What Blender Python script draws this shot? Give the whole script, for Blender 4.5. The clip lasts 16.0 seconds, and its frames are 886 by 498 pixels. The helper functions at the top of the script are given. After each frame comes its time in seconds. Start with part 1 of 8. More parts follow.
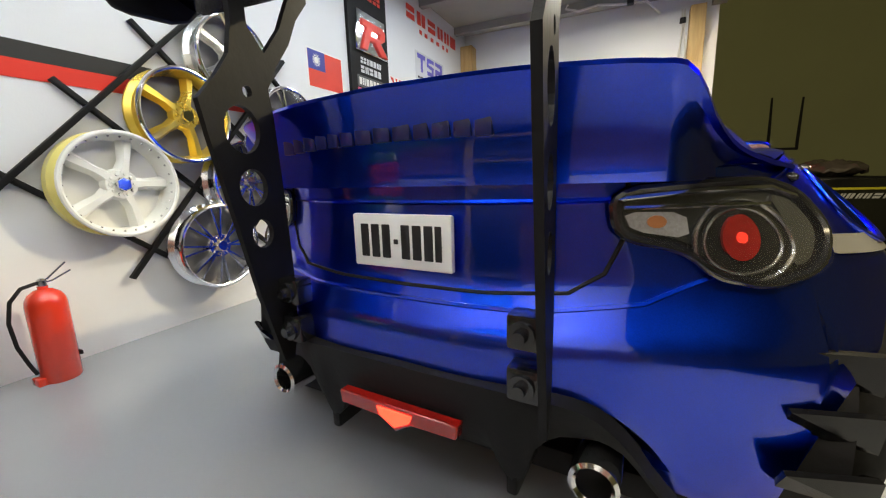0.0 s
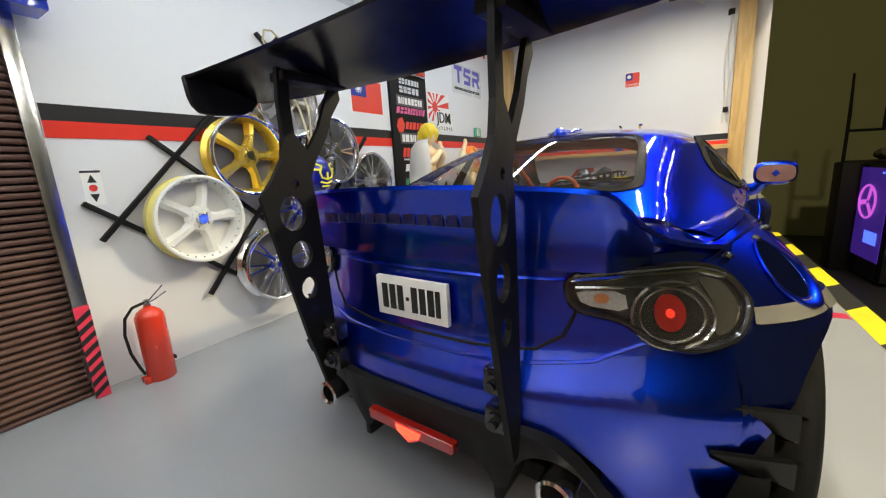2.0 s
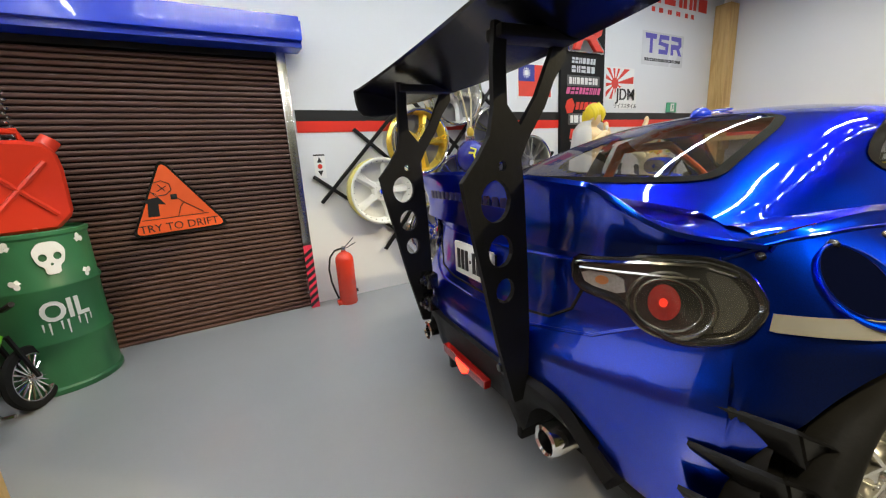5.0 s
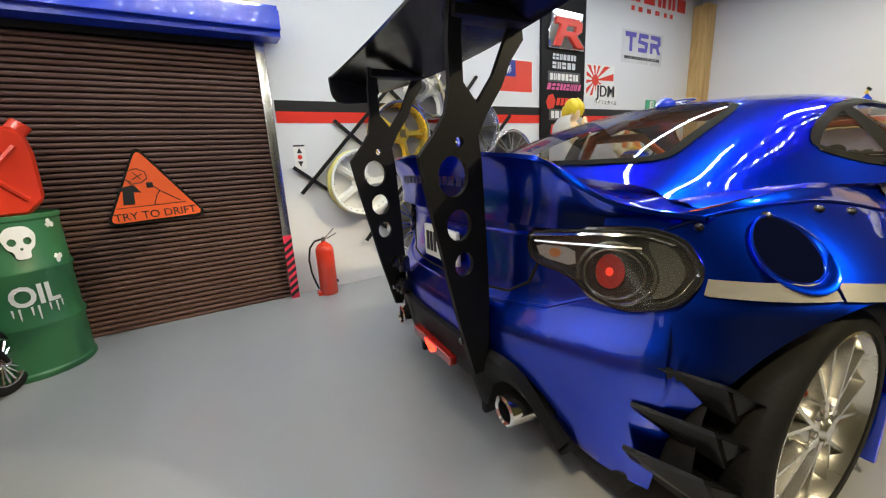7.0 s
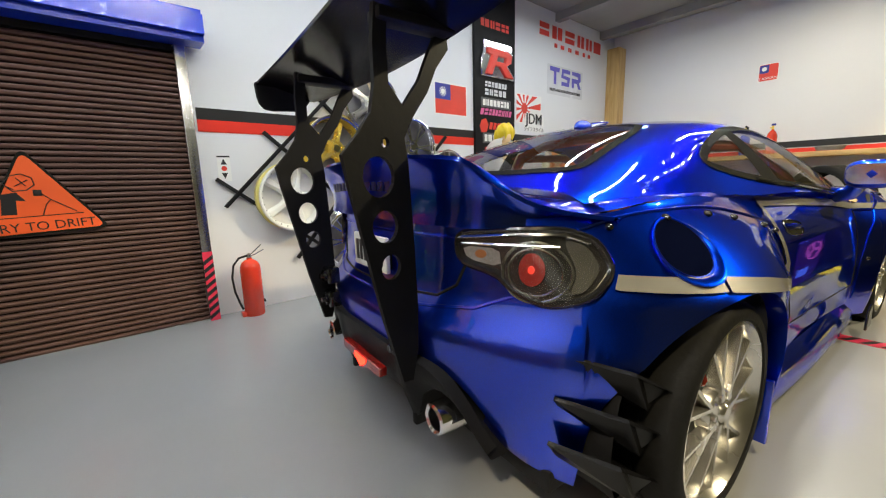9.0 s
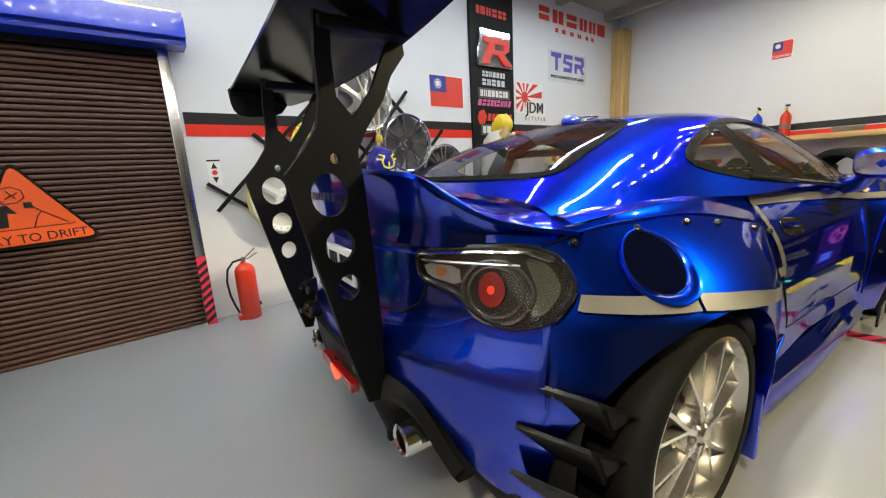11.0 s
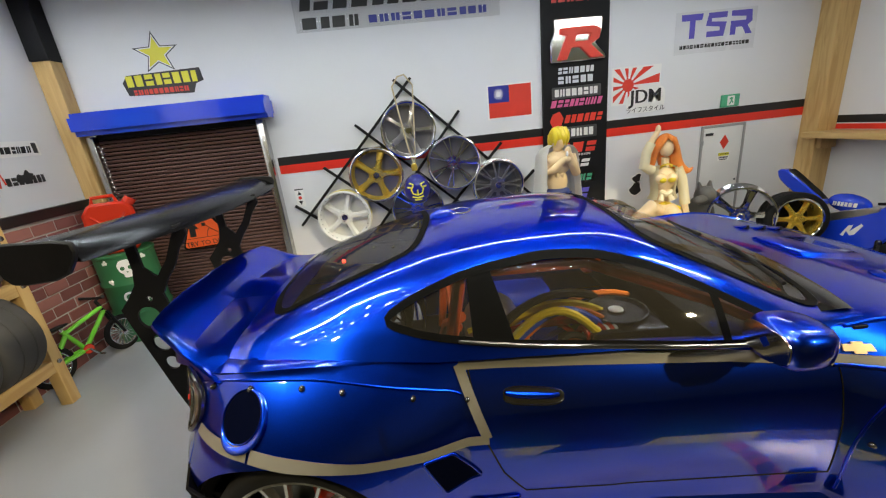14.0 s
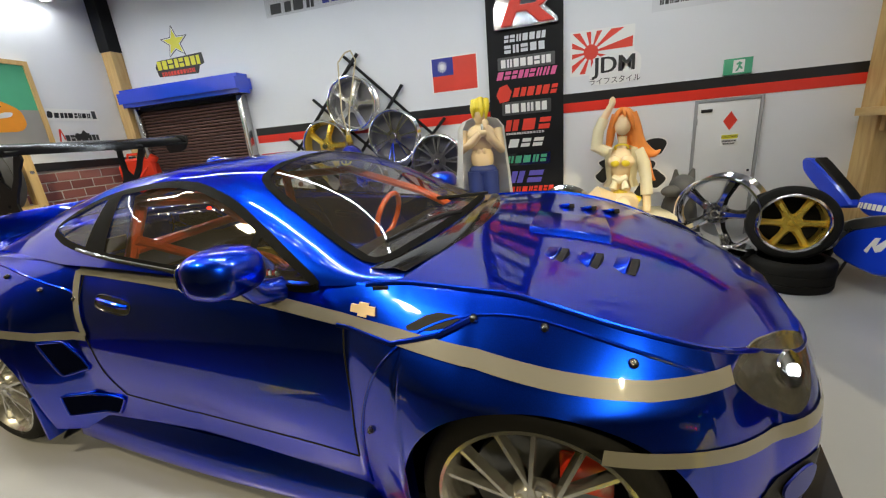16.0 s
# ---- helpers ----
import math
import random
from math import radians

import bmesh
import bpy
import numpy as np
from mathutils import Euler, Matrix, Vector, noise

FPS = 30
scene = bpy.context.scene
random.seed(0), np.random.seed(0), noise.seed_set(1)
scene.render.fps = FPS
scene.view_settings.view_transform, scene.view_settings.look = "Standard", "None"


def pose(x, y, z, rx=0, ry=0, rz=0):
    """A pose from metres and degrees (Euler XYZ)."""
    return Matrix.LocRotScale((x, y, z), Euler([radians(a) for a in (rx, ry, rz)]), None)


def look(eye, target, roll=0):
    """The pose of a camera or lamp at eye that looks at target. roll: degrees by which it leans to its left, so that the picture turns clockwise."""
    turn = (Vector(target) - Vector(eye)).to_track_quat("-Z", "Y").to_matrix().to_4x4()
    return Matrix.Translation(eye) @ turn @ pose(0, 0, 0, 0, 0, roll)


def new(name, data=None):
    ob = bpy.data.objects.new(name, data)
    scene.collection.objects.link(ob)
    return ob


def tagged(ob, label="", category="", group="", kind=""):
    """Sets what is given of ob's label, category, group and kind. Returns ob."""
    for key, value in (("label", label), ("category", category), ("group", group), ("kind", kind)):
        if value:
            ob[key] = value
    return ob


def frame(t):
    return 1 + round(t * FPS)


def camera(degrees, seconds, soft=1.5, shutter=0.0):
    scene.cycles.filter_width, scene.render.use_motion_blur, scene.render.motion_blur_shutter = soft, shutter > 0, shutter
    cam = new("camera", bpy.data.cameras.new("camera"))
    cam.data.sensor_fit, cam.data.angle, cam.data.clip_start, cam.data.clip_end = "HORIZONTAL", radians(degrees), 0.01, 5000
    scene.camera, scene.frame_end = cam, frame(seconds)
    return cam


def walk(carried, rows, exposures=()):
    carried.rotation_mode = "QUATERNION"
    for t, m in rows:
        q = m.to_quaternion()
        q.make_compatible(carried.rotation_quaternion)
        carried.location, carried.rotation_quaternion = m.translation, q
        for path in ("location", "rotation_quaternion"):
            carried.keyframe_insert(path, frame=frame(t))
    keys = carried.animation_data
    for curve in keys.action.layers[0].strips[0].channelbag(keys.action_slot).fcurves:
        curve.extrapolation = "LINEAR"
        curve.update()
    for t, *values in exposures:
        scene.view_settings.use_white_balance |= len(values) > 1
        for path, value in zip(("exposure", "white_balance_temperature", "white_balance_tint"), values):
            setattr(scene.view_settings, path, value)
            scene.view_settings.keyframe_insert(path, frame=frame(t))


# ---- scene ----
# the camera: seconds, eye in metres, turn in degrees
cam = camera(98.0, 16.0, 1.2)
PATH = [
    (0, -0.0286, 0.0729, 0.0888, 79.34, 1.72, 24.68),
    (0.5, -0.0249, 0.0703, 0.1047, 78.72, 2.57, 24.95),
    (1, -0.0223, 0.0665, 0.1027, 78.69, 2.94, 25.77),
    (1.5, -0.0187, 0.0637, 0.1019, 78.34, 3.27, 27.53),
    (2, -0.0076, 0.0614, 0.1118, 78.20, 3.46, 31.39),
    (2.5, 0.0071, 0.0590, 0.1102, 78.40, 2.95, 36.83),
    (3, 0.0209, 0.0489, 0.1183, 78.36, 2.45, 43.29),
    (3.5, 0.0360, 0.0492, 0.1169, 78.13, 2.62, 51.03),
    (4, 0.0381, 0.0586, 0.1169, 77.81, 3.67, 57.99),
    (6.5, 0.0477, 0.0757, 0.1043, 76.68, 3.29, 60.72),
    (7, 0.0499, 0.0761, 0.1059, 76.77, 2.94, 58.68),
    (7.5, 0.0579, 0.0736, 0.1123, 77.37, 2.37, 56.11),
    (8, 0.0578, 0.0784, 0.1080, 78.53, 1.86, 54.25),
    (8.5, 0.0544, 0.0775, 0.1019, 79.13, 1.62, 52.27),
    (9, 0.0519, 0.0792, 0.0997, 79.88, 1.53, 50.04),
    (11.5, 0.0604, 0.1087, 0.1117, 77.33, 4.61, 53.41),
    (12, 0.0933, 0.1532, 0.1321, 75.14, 5.25, 63.76),
    (12.5, 0.1065, 0.1946, 0.1516, 73.70, 5.90, 73.81),
    (13, 0.1308, 0.2392, 0.1718, 73.10, 6.64, 80.23),
    (13.5, 0.1449, 0.2646, 0.1790, 72.31, 6.59, 82.49),
    (14, 0.1352, 0.2604, 0.1725, 71.85, 5.94, 84.20),
    (14.5, 0.1313, 0.2805, 0.1607, 71.52, 5.03, 88.37),
    (15, 0.1233, 0.3369, 0.1550, 71.44, 4.33, 93.70),
    (15.5, 0.1296, 0.3931, 0.1414, 72.25, 4.52, 99.82),
    (16, 0.1254, 0.4628, 0.1296, 73.50, 5.06, 104.42),
]
walk(cam, [(t, pose(x, y, z, rx, ry, rz)) for t, x, y, z, rx, ry, rz in PATH],
     [(0, 0.3), (1.2, 0.17), (11.5, 0.14), (13, -0.1), (16, -0.14)])

# ---- world and lights ----
world = bpy.data.worlds.new("world")
scene.world = world
world.use_nodes = True
world.node_tree.nodes["Background"].inputs[0].default_value = (0.62, 0.60, 0.5, 1)
world.node_tree.nodes["Background"].inputs[1].default_value = 0.3
scene.view_settings.exposure = 0.0

C = 0.01182  # one unit of all sizes below; the car stands in it at 0.846, so that its own sizes are centimetres
CAR_SCALE = 0.846


def lamp(name, x, y, z, sx, sy, watts, colour, target=None):
    data = bpy.data.lights.new(name, "AREA")
    data.shape, data.size, data.size_y, data.energy, data.color = "RECTANGLE", sx * C, sy * C, watts * 1.15, colour
    ob = new(name, data)
    if target:
        ob.matrix_world = look((x * C, y * C, z * C), [v * C for v in target])
    else:
        ob.location = (x * C, y * C, z * C)
    return ob


for y in (8.0, 28.0, 48.0):
    lamp("led_strip_light", -1.0, y, 25.4, 0.4, 12.0, 0.36, (1.0, 0.93, 0.74))
lamp("led_strip_light", -15.0, 28.0, 25.4, 0.4, 52.0, 0.44, (0.84, 0.94, 1.0))
lamp("led_strip_light", -6.0, -3.5, 25.4, 26.0, 0.4, 0.2, (0.93, 0.97, 1.0))
lamp("unseen_room_lamp", 42.0, -60.0, 115.0, 9.0, 9.0, 13.0, (1.0, 0.83, 0.5), (8, 15, 0))
# second unseen lamp, added to brighten the lower part of the long wall
lamp("unseen_room_lamp", 62.0, 84.0, 58.0, 2.2, 2.2, 6.5, (1.0, 0.84, 0.5), (-14, 42, 3))


# ---- materials ----
def shader(name, colour, rough=0.5, metal=0.0, vary=0.12, grain=60.0, bump=0.0, bump_scale=400.0, coat=0.0, spec=0.5, emit=0.0,
           emit_colour=None, dirt=None, dirt_scale=25.0, dirt_amount=0.35, rough_vary=0.1, trans=0.0, alpha=1.0):
    """A painted, cast or woven surface: colour with two scales of variation, uneven gloss and fine relief."""
    m = bpy.data.materials.new(name)
    m.use_nodes = True
    nt = m.node_tree
    b = nt.nodes["Principled BSDF"]
    L = nt.links.new
    co = nt.nodes.new("ShaderNodeTexCoord")
    n1 = nt.nodes.new("ShaderNodeTexNoise")
    n1.inputs["Scale"].default_value, n1.inputs["Detail"].default_value = grain, 4
    L(co.outputs["Object"], n1.inputs["Vector"])
    n2 = nt.nodes.new("ShaderNodeTexNoise")
    n2.inputs["Scale"].default_value, n2.inputs["Detail"].default_value = dirt_scale, 6
    L(co.outputs["Object"], n2.inputs["Vector"])
    mix = nt.nodes.new("ShaderNodeMix")
    mix.data_type = "RGBA"
    dark = [max(0.0, c * (1 - vary)) for c in colour[:3]]
    light = [min(1.0, c * (1 + vary)) for c in colour[:3]]
    mix.inputs[6].default_value, mix.inputs[7].default_value = (*dark, 1), (*light, 1)
    L(n1.outputs["Fac"], mix.inputs[0])
    out = mix.outputs[2]
    if dirt:
        ramp = nt.nodes.new("ShaderNodeMapRange")
        ramp.inputs[1].default_value, ramp.inputs[2].default_value = 0.5, 0.72
        ramp.inputs[4].default_value = dirt_amount
        L(n2.outputs["Fac"], ramp.inputs[0])
        mix2 = nt.nodes.new("ShaderNodeMix")
        mix2.data_type = "RGBA"
        mix2.inputs[7].default_value = (*dirt[:3], 1)
        L(ramp.outputs[0], mix2.inputs[0])
        L(out, mix2.inputs[6])
        out = mix2.outputs[2]
    L(out, b.inputs["Base Color"])
    rr = nt.nodes.new("ShaderNodeMapRange")
    rr.inputs[3].default_value, rr.inputs[4].default_value = max(0.02, rough - rough_vary), min(1, rough + rough_vary)
    L(n2.outputs["Fac"], rr.inputs[0])
    L(rr.outputs[0], b.inputs["Roughness"])
    b.inputs["Metallic"].default_value = metal
    b.inputs["Specular IOR Level"].default_value = spec
    b.inputs["Coat Weight"].default_value = coat
    b.inputs["Coat Roughness"].default_value = 0.03
    b.inputs["Coat IOR"].default_value = 1.65
    b.inputs["Transmission Weight"].default_value = trans
    b.inputs["Alpha"].default_value = alpha
    if bump:
        n3 = nt.nodes.new("ShaderNodeTexNoise")
        n3.inputs["Scale"].default_value, n3.inputs["Detail"].default_value = bump_scale, 5
        L(co.outputs["Object"], n3.inputs["Vector"])
        bp = nt.nodes.new("ShaderNodeBump")
        bp.inputs["Strength"].default_value, bp.inputs["Distance"].default_value = bump, 0.0006
        L(n3.outputs["Fac"], bp.inputs["Height"])
        L(bp.outputs[0], b.inputs["Normal"])
    if emit:
        b.inputs["Emission Color"].default_value = (*(emit_colour or colour)[:3], 1)
        b.inputs["Emission Strength"].default_value = emit
    return m


def glass(name, tint, alpha=0.25, rough=0.02):
    """Thin tinted film: gloss over a mostly clear pane."""
    m = bpy.data.materials.new(name)
    m.use_nodes = True
    nt = m.node_tree
    b = nt.nodes["Principled BSDF"]
    b.inputs["Base Color"].default_value = (*tint, 1)
    b.inputs["Roughness"].default_value = rough
    b.inputs["Alpha"].default_value = alpha
    b.inputs["Coat Weight"].default_value = 1.0
    b.inputs["Coat Roughness"].default_value = 0.02
    return m


def grained_wood(name, colour, dark, along="Y", scale=70.0):
    m = shader(name, colour, rough=0.55, bump=0.25, bump_scale=500)
    nt = m.node_tree
    b = nt.nodes["Principled BSDF"]
    co = nt.nodes.new("ShaderNodeTexCoord")
    mp = nt.nodes.new("ShaderNodeMapping")
    stretch = {"X": (0.12, 1, 1), "Y": (1, 0.12, 1), "Z": (1, 1, 0.12)}[along]
    mp.inputs["Scale"].default_value = stretch
    nz = nt.nodes.new("ShaderNodeTexNoise")
    nz.inputs["Scale"].default_value, nz.inputs["Detail"].default_value, nz.inputs["Distortion"].default_value = scale * 2, 6, 1.2
    mix = nt.nodes.new("ShaderNodeMix")
    mix.data_type = "RGBA"
    mix.inputs[6].default_value, mix.inputs[7].default_value = (*dark, 1), (*colour, 1)
    rp = nt.nodes.new("ShaderNodeMapRange")
    rp.inputs[1].default_value, rp.inputs[2].default_value = 0.35, 0.6
    nt.links.new(co.outputs["Object"], mp.inputs[0])
    nt.links.new(mp.outputs[0], nz.inputs["Vector"])
    nt.links.new(nz.outputs["Fac"], rp.inputs[0])
    nt.links.new(rp.outputs[0], mix.inputs[0])
    nt.links.new(mix.outputs[2], b.inputs["Base Color"])
    return m


PAINT = shader("metallic_blue_paint", (0.002, 0.04, 0.62), rough=0.3, metal=1.0, vary=0.25, grain=2500, coat=1.0, rough_vary=0.05)
PAINT.node_tree.nodes["Principled BSDF"].inputs["Specular Tint"].default_value = (0.1, 0.3, 1.0, 1)
PAINT.node_tree.nodes["Principled BSDF"].inputs["Coat IOR"].default_value = 1.6
BLUE_PLASTIC = shader("glossy_blue_plastic", (0.01, 0.05, 0.62), rough=0.18, vary=0.06, coat=0.5)
BLACK_GLOSS = shader("gloss_black_plastic", (0.012, 0.012, 0.013), rough=0.18, vary=0.2, coat=0.4)
BLACK_MATT = shader("matt_black_plastic", (0.012, 0.012, 0.013), rough=0.5, vary=0.25, bump=0.15, spec=0.15)
TRIM = shader("black_window_trim", (0.004, 0.004, 0.004), rough=0.6, spec=0.04)
DIM_RED = shader("dim_red_bulb", (0.5, 0.01, 0.01), rough=0.3, emit=0.9, emit_colour=(1.0, 0.05, 0.02))
CARBON = shader("dark_wing_plastic", (0.004, 0.004, 0.005), rough=0.2, vary=0.3, grain=900, spec=0.2, rough_vary=0.05)
GREY_STRIPE = shader("warm_grey_vinyl_stripe", (0.2, 0.19, 0.165), rough=0.35, vary=0.08, coat=0.5)
CHROME = shader("chrome_plating", (0.85, 0.85, 0.87), rough=0.12, metal=1.0, vary=0.03, rough_vary=0.03)
SILVER = shader("satin_silver_rim", (0.5, 0.49, 0.46), rough=0.3, metal=0.95, vary=0.08)
CHAMPAGNE = shader("champagne_silver_rim", (0.52, 0.515, 0.5), rough=0.25, metal=0.9, vary=0.08)
GOLD = shader("gold_rim_paint", (0.85, 0.62, 0.11), rough=0.28, metal=0.75, vary=0.1)
WHITE_PLASTIC = shader("white_rim_plastic", (0.78, 0.78, 0.74), rough=0.3, vary=0.03)
GUN = shader("gunmetal_paint", (0.12, 0.125, 0.13), rough=0.3, metal=0.8)
RUBBER = shader("black_rubber", (0.011, 0.011, 0.011), rough=0.7, vary=0.3, bump=0.3, dirt=(0.02, 0.019, 0.018), dirt_amount=0.4, spec=0.12)
RUBBER_USED = shader("used_grey_rubber", (0.05, 0.048, 0.045), rough=0.65, vary=0.25, bump=0.4, dirt=(0.12, 0.11, 0.1), dirt_amount=0.5)
WALL = shader("white_wall_board", (0.74, 0.75, 0.77), rough=0.55, vary=0.02, grain=14, bump=0.08, bump_scale=900, dirt=(0.6, 0.6, 0.58), dirt_scale=9, dirt_amount=0.2)
FLOOR = shader("grey_floor_paint", (0.33, 0.34, 0.36), rough=0.24, vary=0.05, grain=30, bump=0.05, bump_scale=700, rough_vary=0.03)
CEILING = shader("grey_ceiling_board", (0.3, 0.3, 0.28), rough=0.7, vary=0.06)
OLIVE = shader("olive_wall_paint", (0.34, 0.36, 0.2), rough=0.85, vary=0.06, grain=4, bump=0.2, bump_scale=120)
PINE = grained_wood("pine_wood", (0.62, 0.42, 0.17), (0.5, 0.31, 0.11), "Z")
PINE_Y = grained_wood("pine_wood_along", (0.62, 0.42, 0.17), (0.5, 0.31, 0.11), "X")
SHUTTER = shader("brown_shutter_slat", (0.12, 0.066, 0.054), rough=0.52, vary=0.15, grain=30, spec=0.3)
RED_STRIPE = shader("red_tape", (0.75, 0.035, 0.02), rough=0.35, vary=0.05)
BLACK_STRIPE = shader("black_tape", (0.012, 0.012, 0.013), rough=0.38, vary=0.2)
ORANGE = shader("orange_sign_print", (0.86, 0.12, 0.025), rough=0.45, vary=0.04)
RED_PAINT = shader("red_enamel", (0.68, 0.04, 0.015), rough=0.25, vary=0.06, coat=0.5)
WHITE_PRINT = shader("white_print", (0.82, 0.82, 0.8), rough=0.4, vary=0.02)
BLACK_PRINT = shader("black_print", (0.015, 0.015, 0.016), rough=0.45, vary=0.1)
NAVY_PRINT = shader("navy_print", (0.02, 0.03, 0.28), rough=0.4)
RED_PRINT = shader("red_print", (0.72, 0.05, 0.03), rough=0.4)
PURPLE_PRINT = shader("violet_print", (0.12, 0.1, 0.5), rough=0.4)
YELLOW_PRINT = shader("yellow_print", (0.75, 0.7, 0.04), rough=0.4)
TAPE_RED = shader("bright_red_tape", (0.75, 0.04, 0.09), rough=0.4)
PINK_PRINT = shader("pink_print", (0.7, 0.12, 0.3), rough=0.4)
GREEN_PRINT = shader("green_print", (0.08, 0.4, 0.22), rough=0.4)
SILVER_PRINT = shader("silver_print", (0.62, 0.63, 0.66), rough=0.35)
YELLOW_TAPE = shader("yellow_floor_tape", (0.85, 0.72, 0.02), rough=0.4, vary=0.06, dirt=(0.4, 0.33, 0.05), dirt_amount=0.3)
DARK_FLOOR = shader("dark_table_surface", (0.03, 0.03, 0.03), rough=0.6)
STEEL = shader("brushed_steel", (0.5, 0.5, 0.5), rough=0.25, metal=1.0)
# smoked film; its tan tint stands in for the reflected haze on the panes
GLASS = glass("smoked_window_film", (0.06, 0.052, 0.036), 0.32)
GLASS.node_tree.nodes["Principled BSDF"].inputs["Coat IOR"].default_value = 1.85
CLEAR = glass("clear_lens_plastic", (0.1, 0.1, 0.1), 0.08)
RED_LENS = shader("red_lamp_lens", (0.3, 0.008, 0.006), rough=0.15, coat=1.0)
RED_GLOW = shader("lit_red_led", (0.9, 0.03, 0.02), emit=5.0, emit_colour=(1.0, 0.03, 0.012))
LED = shader("lit_led_bead", (1, 1, 1), emit=60.0, emit_colour=(0.86, 0.93, 1.0))
WHITE_GLOW = shader("lit_white_led", (0.9, 0.95, 1), emit=14.0, emit_colour=(0.85, 0.93, 1.0))


# ---- mesh helpers ----
def finish(bm, name, material, parent=None, label="", smooth=True):
    """Links a bmesh, written in centimetres, as one mesh object."""
    bmesh.ops.scale(bm, vec=(C, C, C), verts=bm.verts)
    bmesh.ops.recalc_face_normals(bm, faces=bm.faces)
    me = bpy.data.meshes.new(name)
    bm.to_mesh(me)
    bm.free()
    for p in me.polygons:
        p.use_smooth = smooth
    me.materials.append(material)
    if smooth:
        me.set_sharp_from_angle(angle=radians(38))
    ob = new(name, me)
    if parent is not None:
        ob.parent = parent
    if label:
        ob["label"] = label
    return ob


def part(name, bm, material, parent, label="", smooth=True):
    return finish(bm, name, material, parent, label, smooth)


def thing(name, label, category, x=0, y=0, z=0, rz=0, rx=0, ry=0, group=""):
    ob = new(name)
    ob.empty_display_size = 0.01
    ob.matrix_world = pose(x * C, y * C, z * C, rx, ry, rz)
    return tagged(ob, label, category, group)


def structure(name, bm, material, label, category, smooth=False):
    return tagged(finish(bm, name, material, None, "", smooth), label, category, "", "structure")


def box(x0, y0, z0, x1, y1, z1, bevel=0.0, bm=None, segs=2):
    own = bmesh.new()
    bmesh.ops.create_cube(own, size=1)
    for v in own.verts:
        v.co = Vector(((x0 + x1) / 2 + v.co.x * (x1 - x0), (y0 + y1) / 2 + v.co.y * (y1 - y0), (z0 + z1) / 2 + v.co.z * (z1 - z0)))
    if bevel:
        bmesh.ops.bevel(own, geom=own.edges[:], offset=bevel, segments=segs, affect="EDGES", profile=0.5)
    return join(bm, own)


def join(bm, own):
    """own added into bm; without bm, own itself."""
    if bm is None:
        return own
    me = bpy.data.meshes.new("tmp")
    own.to_mesh(me)
    own.free()
    bm.from_mesh(me)
    bpy.data.meshes.remove(me)
    return bm


def moved(bm, m):
    bmesh.ops.transform(bm, matrix=m, verts=bm.verts)
    return bm


def cm(x, y, z, rx=0, ry=0, rz=0):
    return Matrix.LocRotScale((x, y, z), Euler([radians(a) for a in (rx, ry, rz)]), None)


def tube(points, radius, bm=None, segs=8, closed=False, caps=True):
    """A round bar along points; radius one number or one for each point."""
    own = bmesh.new()
    pts = [Vector(p) for p in points]
    n = len(pts)
    rad = radius if isinstance(radius, (list, tuple)) else [radius] * n
    rings = []
    up = None
    for i, p in enumerate(pts):
        a = pts[i - 1] if (i > 0 or closed) else p
        b = pts[(i + 1) % n] if (i < n - 1 or closed) else p
        d = (b - a).normalized()
        if up is None:
            up = d.orthogonal().normalized()
        up = (up - d * up.dot(d)).normalized()
        side = d.cross(up)
        rings.append([own.verts.new(p + (up * math.cos(t) + side * math.sin(t)) * rad[i]) for t in [2 * math.pi * k / segs for k in range(segs)]])
    for i in range(n if closed else n - 1):
        r0, r1 = rings[i], rings[(i + 1) % n]
        for k in range(segs):
            own.faces.new((r0[k], r0[(k + 1) % segs], r1[(k + 1) % segs], r1[k]))
    if caps and not closed:
        own.faces.new(rings[0])
        own.faces.new(rings[-1])
    return join(bm, own)


def lathe(profile, bm=None, segs=32, axis="Z", caps=True):
    """A turned form: profile of (radius, height), round the z axis (or laid along x or y)."""
    own = bmesh.new()
    rings = []
    for r, h in profile:
        rings.append([own.verts.new((r * math.cos(2 * math.pi * k / segs), r * math.sin(2 * math.pi * k / segs), h)) for k in range(segs)])
    for r0, r1 in zip(rings, rings[1:]):
        for k in range(segs):
            own.faces.new((r0[k], r0[(k + 1) % segs], r1[(k + 1) % segs], r1[k]))
    if caps:
        own.faces.new(rings[0])
        own.faces.new(rings[-1])
    bmesh.ops.remove_doubles(own, verts=own.verts, dist=1e-5)
    if axis == "X":
        moved(own, cm(0, 0, 0, 0, 90, 0))
    if axis == "Y":
        moved(own, cm(0, 0, 0, -90, 0, 0))
    return join(bm, own)


def plate(outline, depth, bm=None, bevel=0.0, holes=(), m=None):
    """A flat outline in the x-z plane, its front at y = 0 and its back at y = depth; holes are outlines within it."""
    own = bmesh.new()
    if holes:
        loops = []
        for ring in (outline, *holes):
            vs = [own.verts.new((x, 0, z)) for x, z in ring]
            for a, b in zip(vs, vs[1:] + vs[:1]):
                own.edges.new((a, b))
        bmesh.ops.triangle_fill(own, use_beauty=True, edges=own.edges[:])
    else:
        own.faces.new([own.verts.new((x, 0, z)) for x, z in outline])
    if depth:
        got = bmesh.ops.extrude_face_region(own, geom=own.faces[:])
        bmesh.ops.translate(own, vec=(0, depth, 0), verts=[g for g in got["geom"] if isinstance(g, bmesh.types.BMVert)])
    if bevel:
        edges = [e for e in own.edges if len(e.link_faces) == 2 and e.calc_face_angle(0) > 0.6]
        bmesh.ops.bevel(own, geom=edges, offset=bevel, segments=1, affect="EDGES")
    if m is not None:
        moved(own, m)
    return join(bm, own)


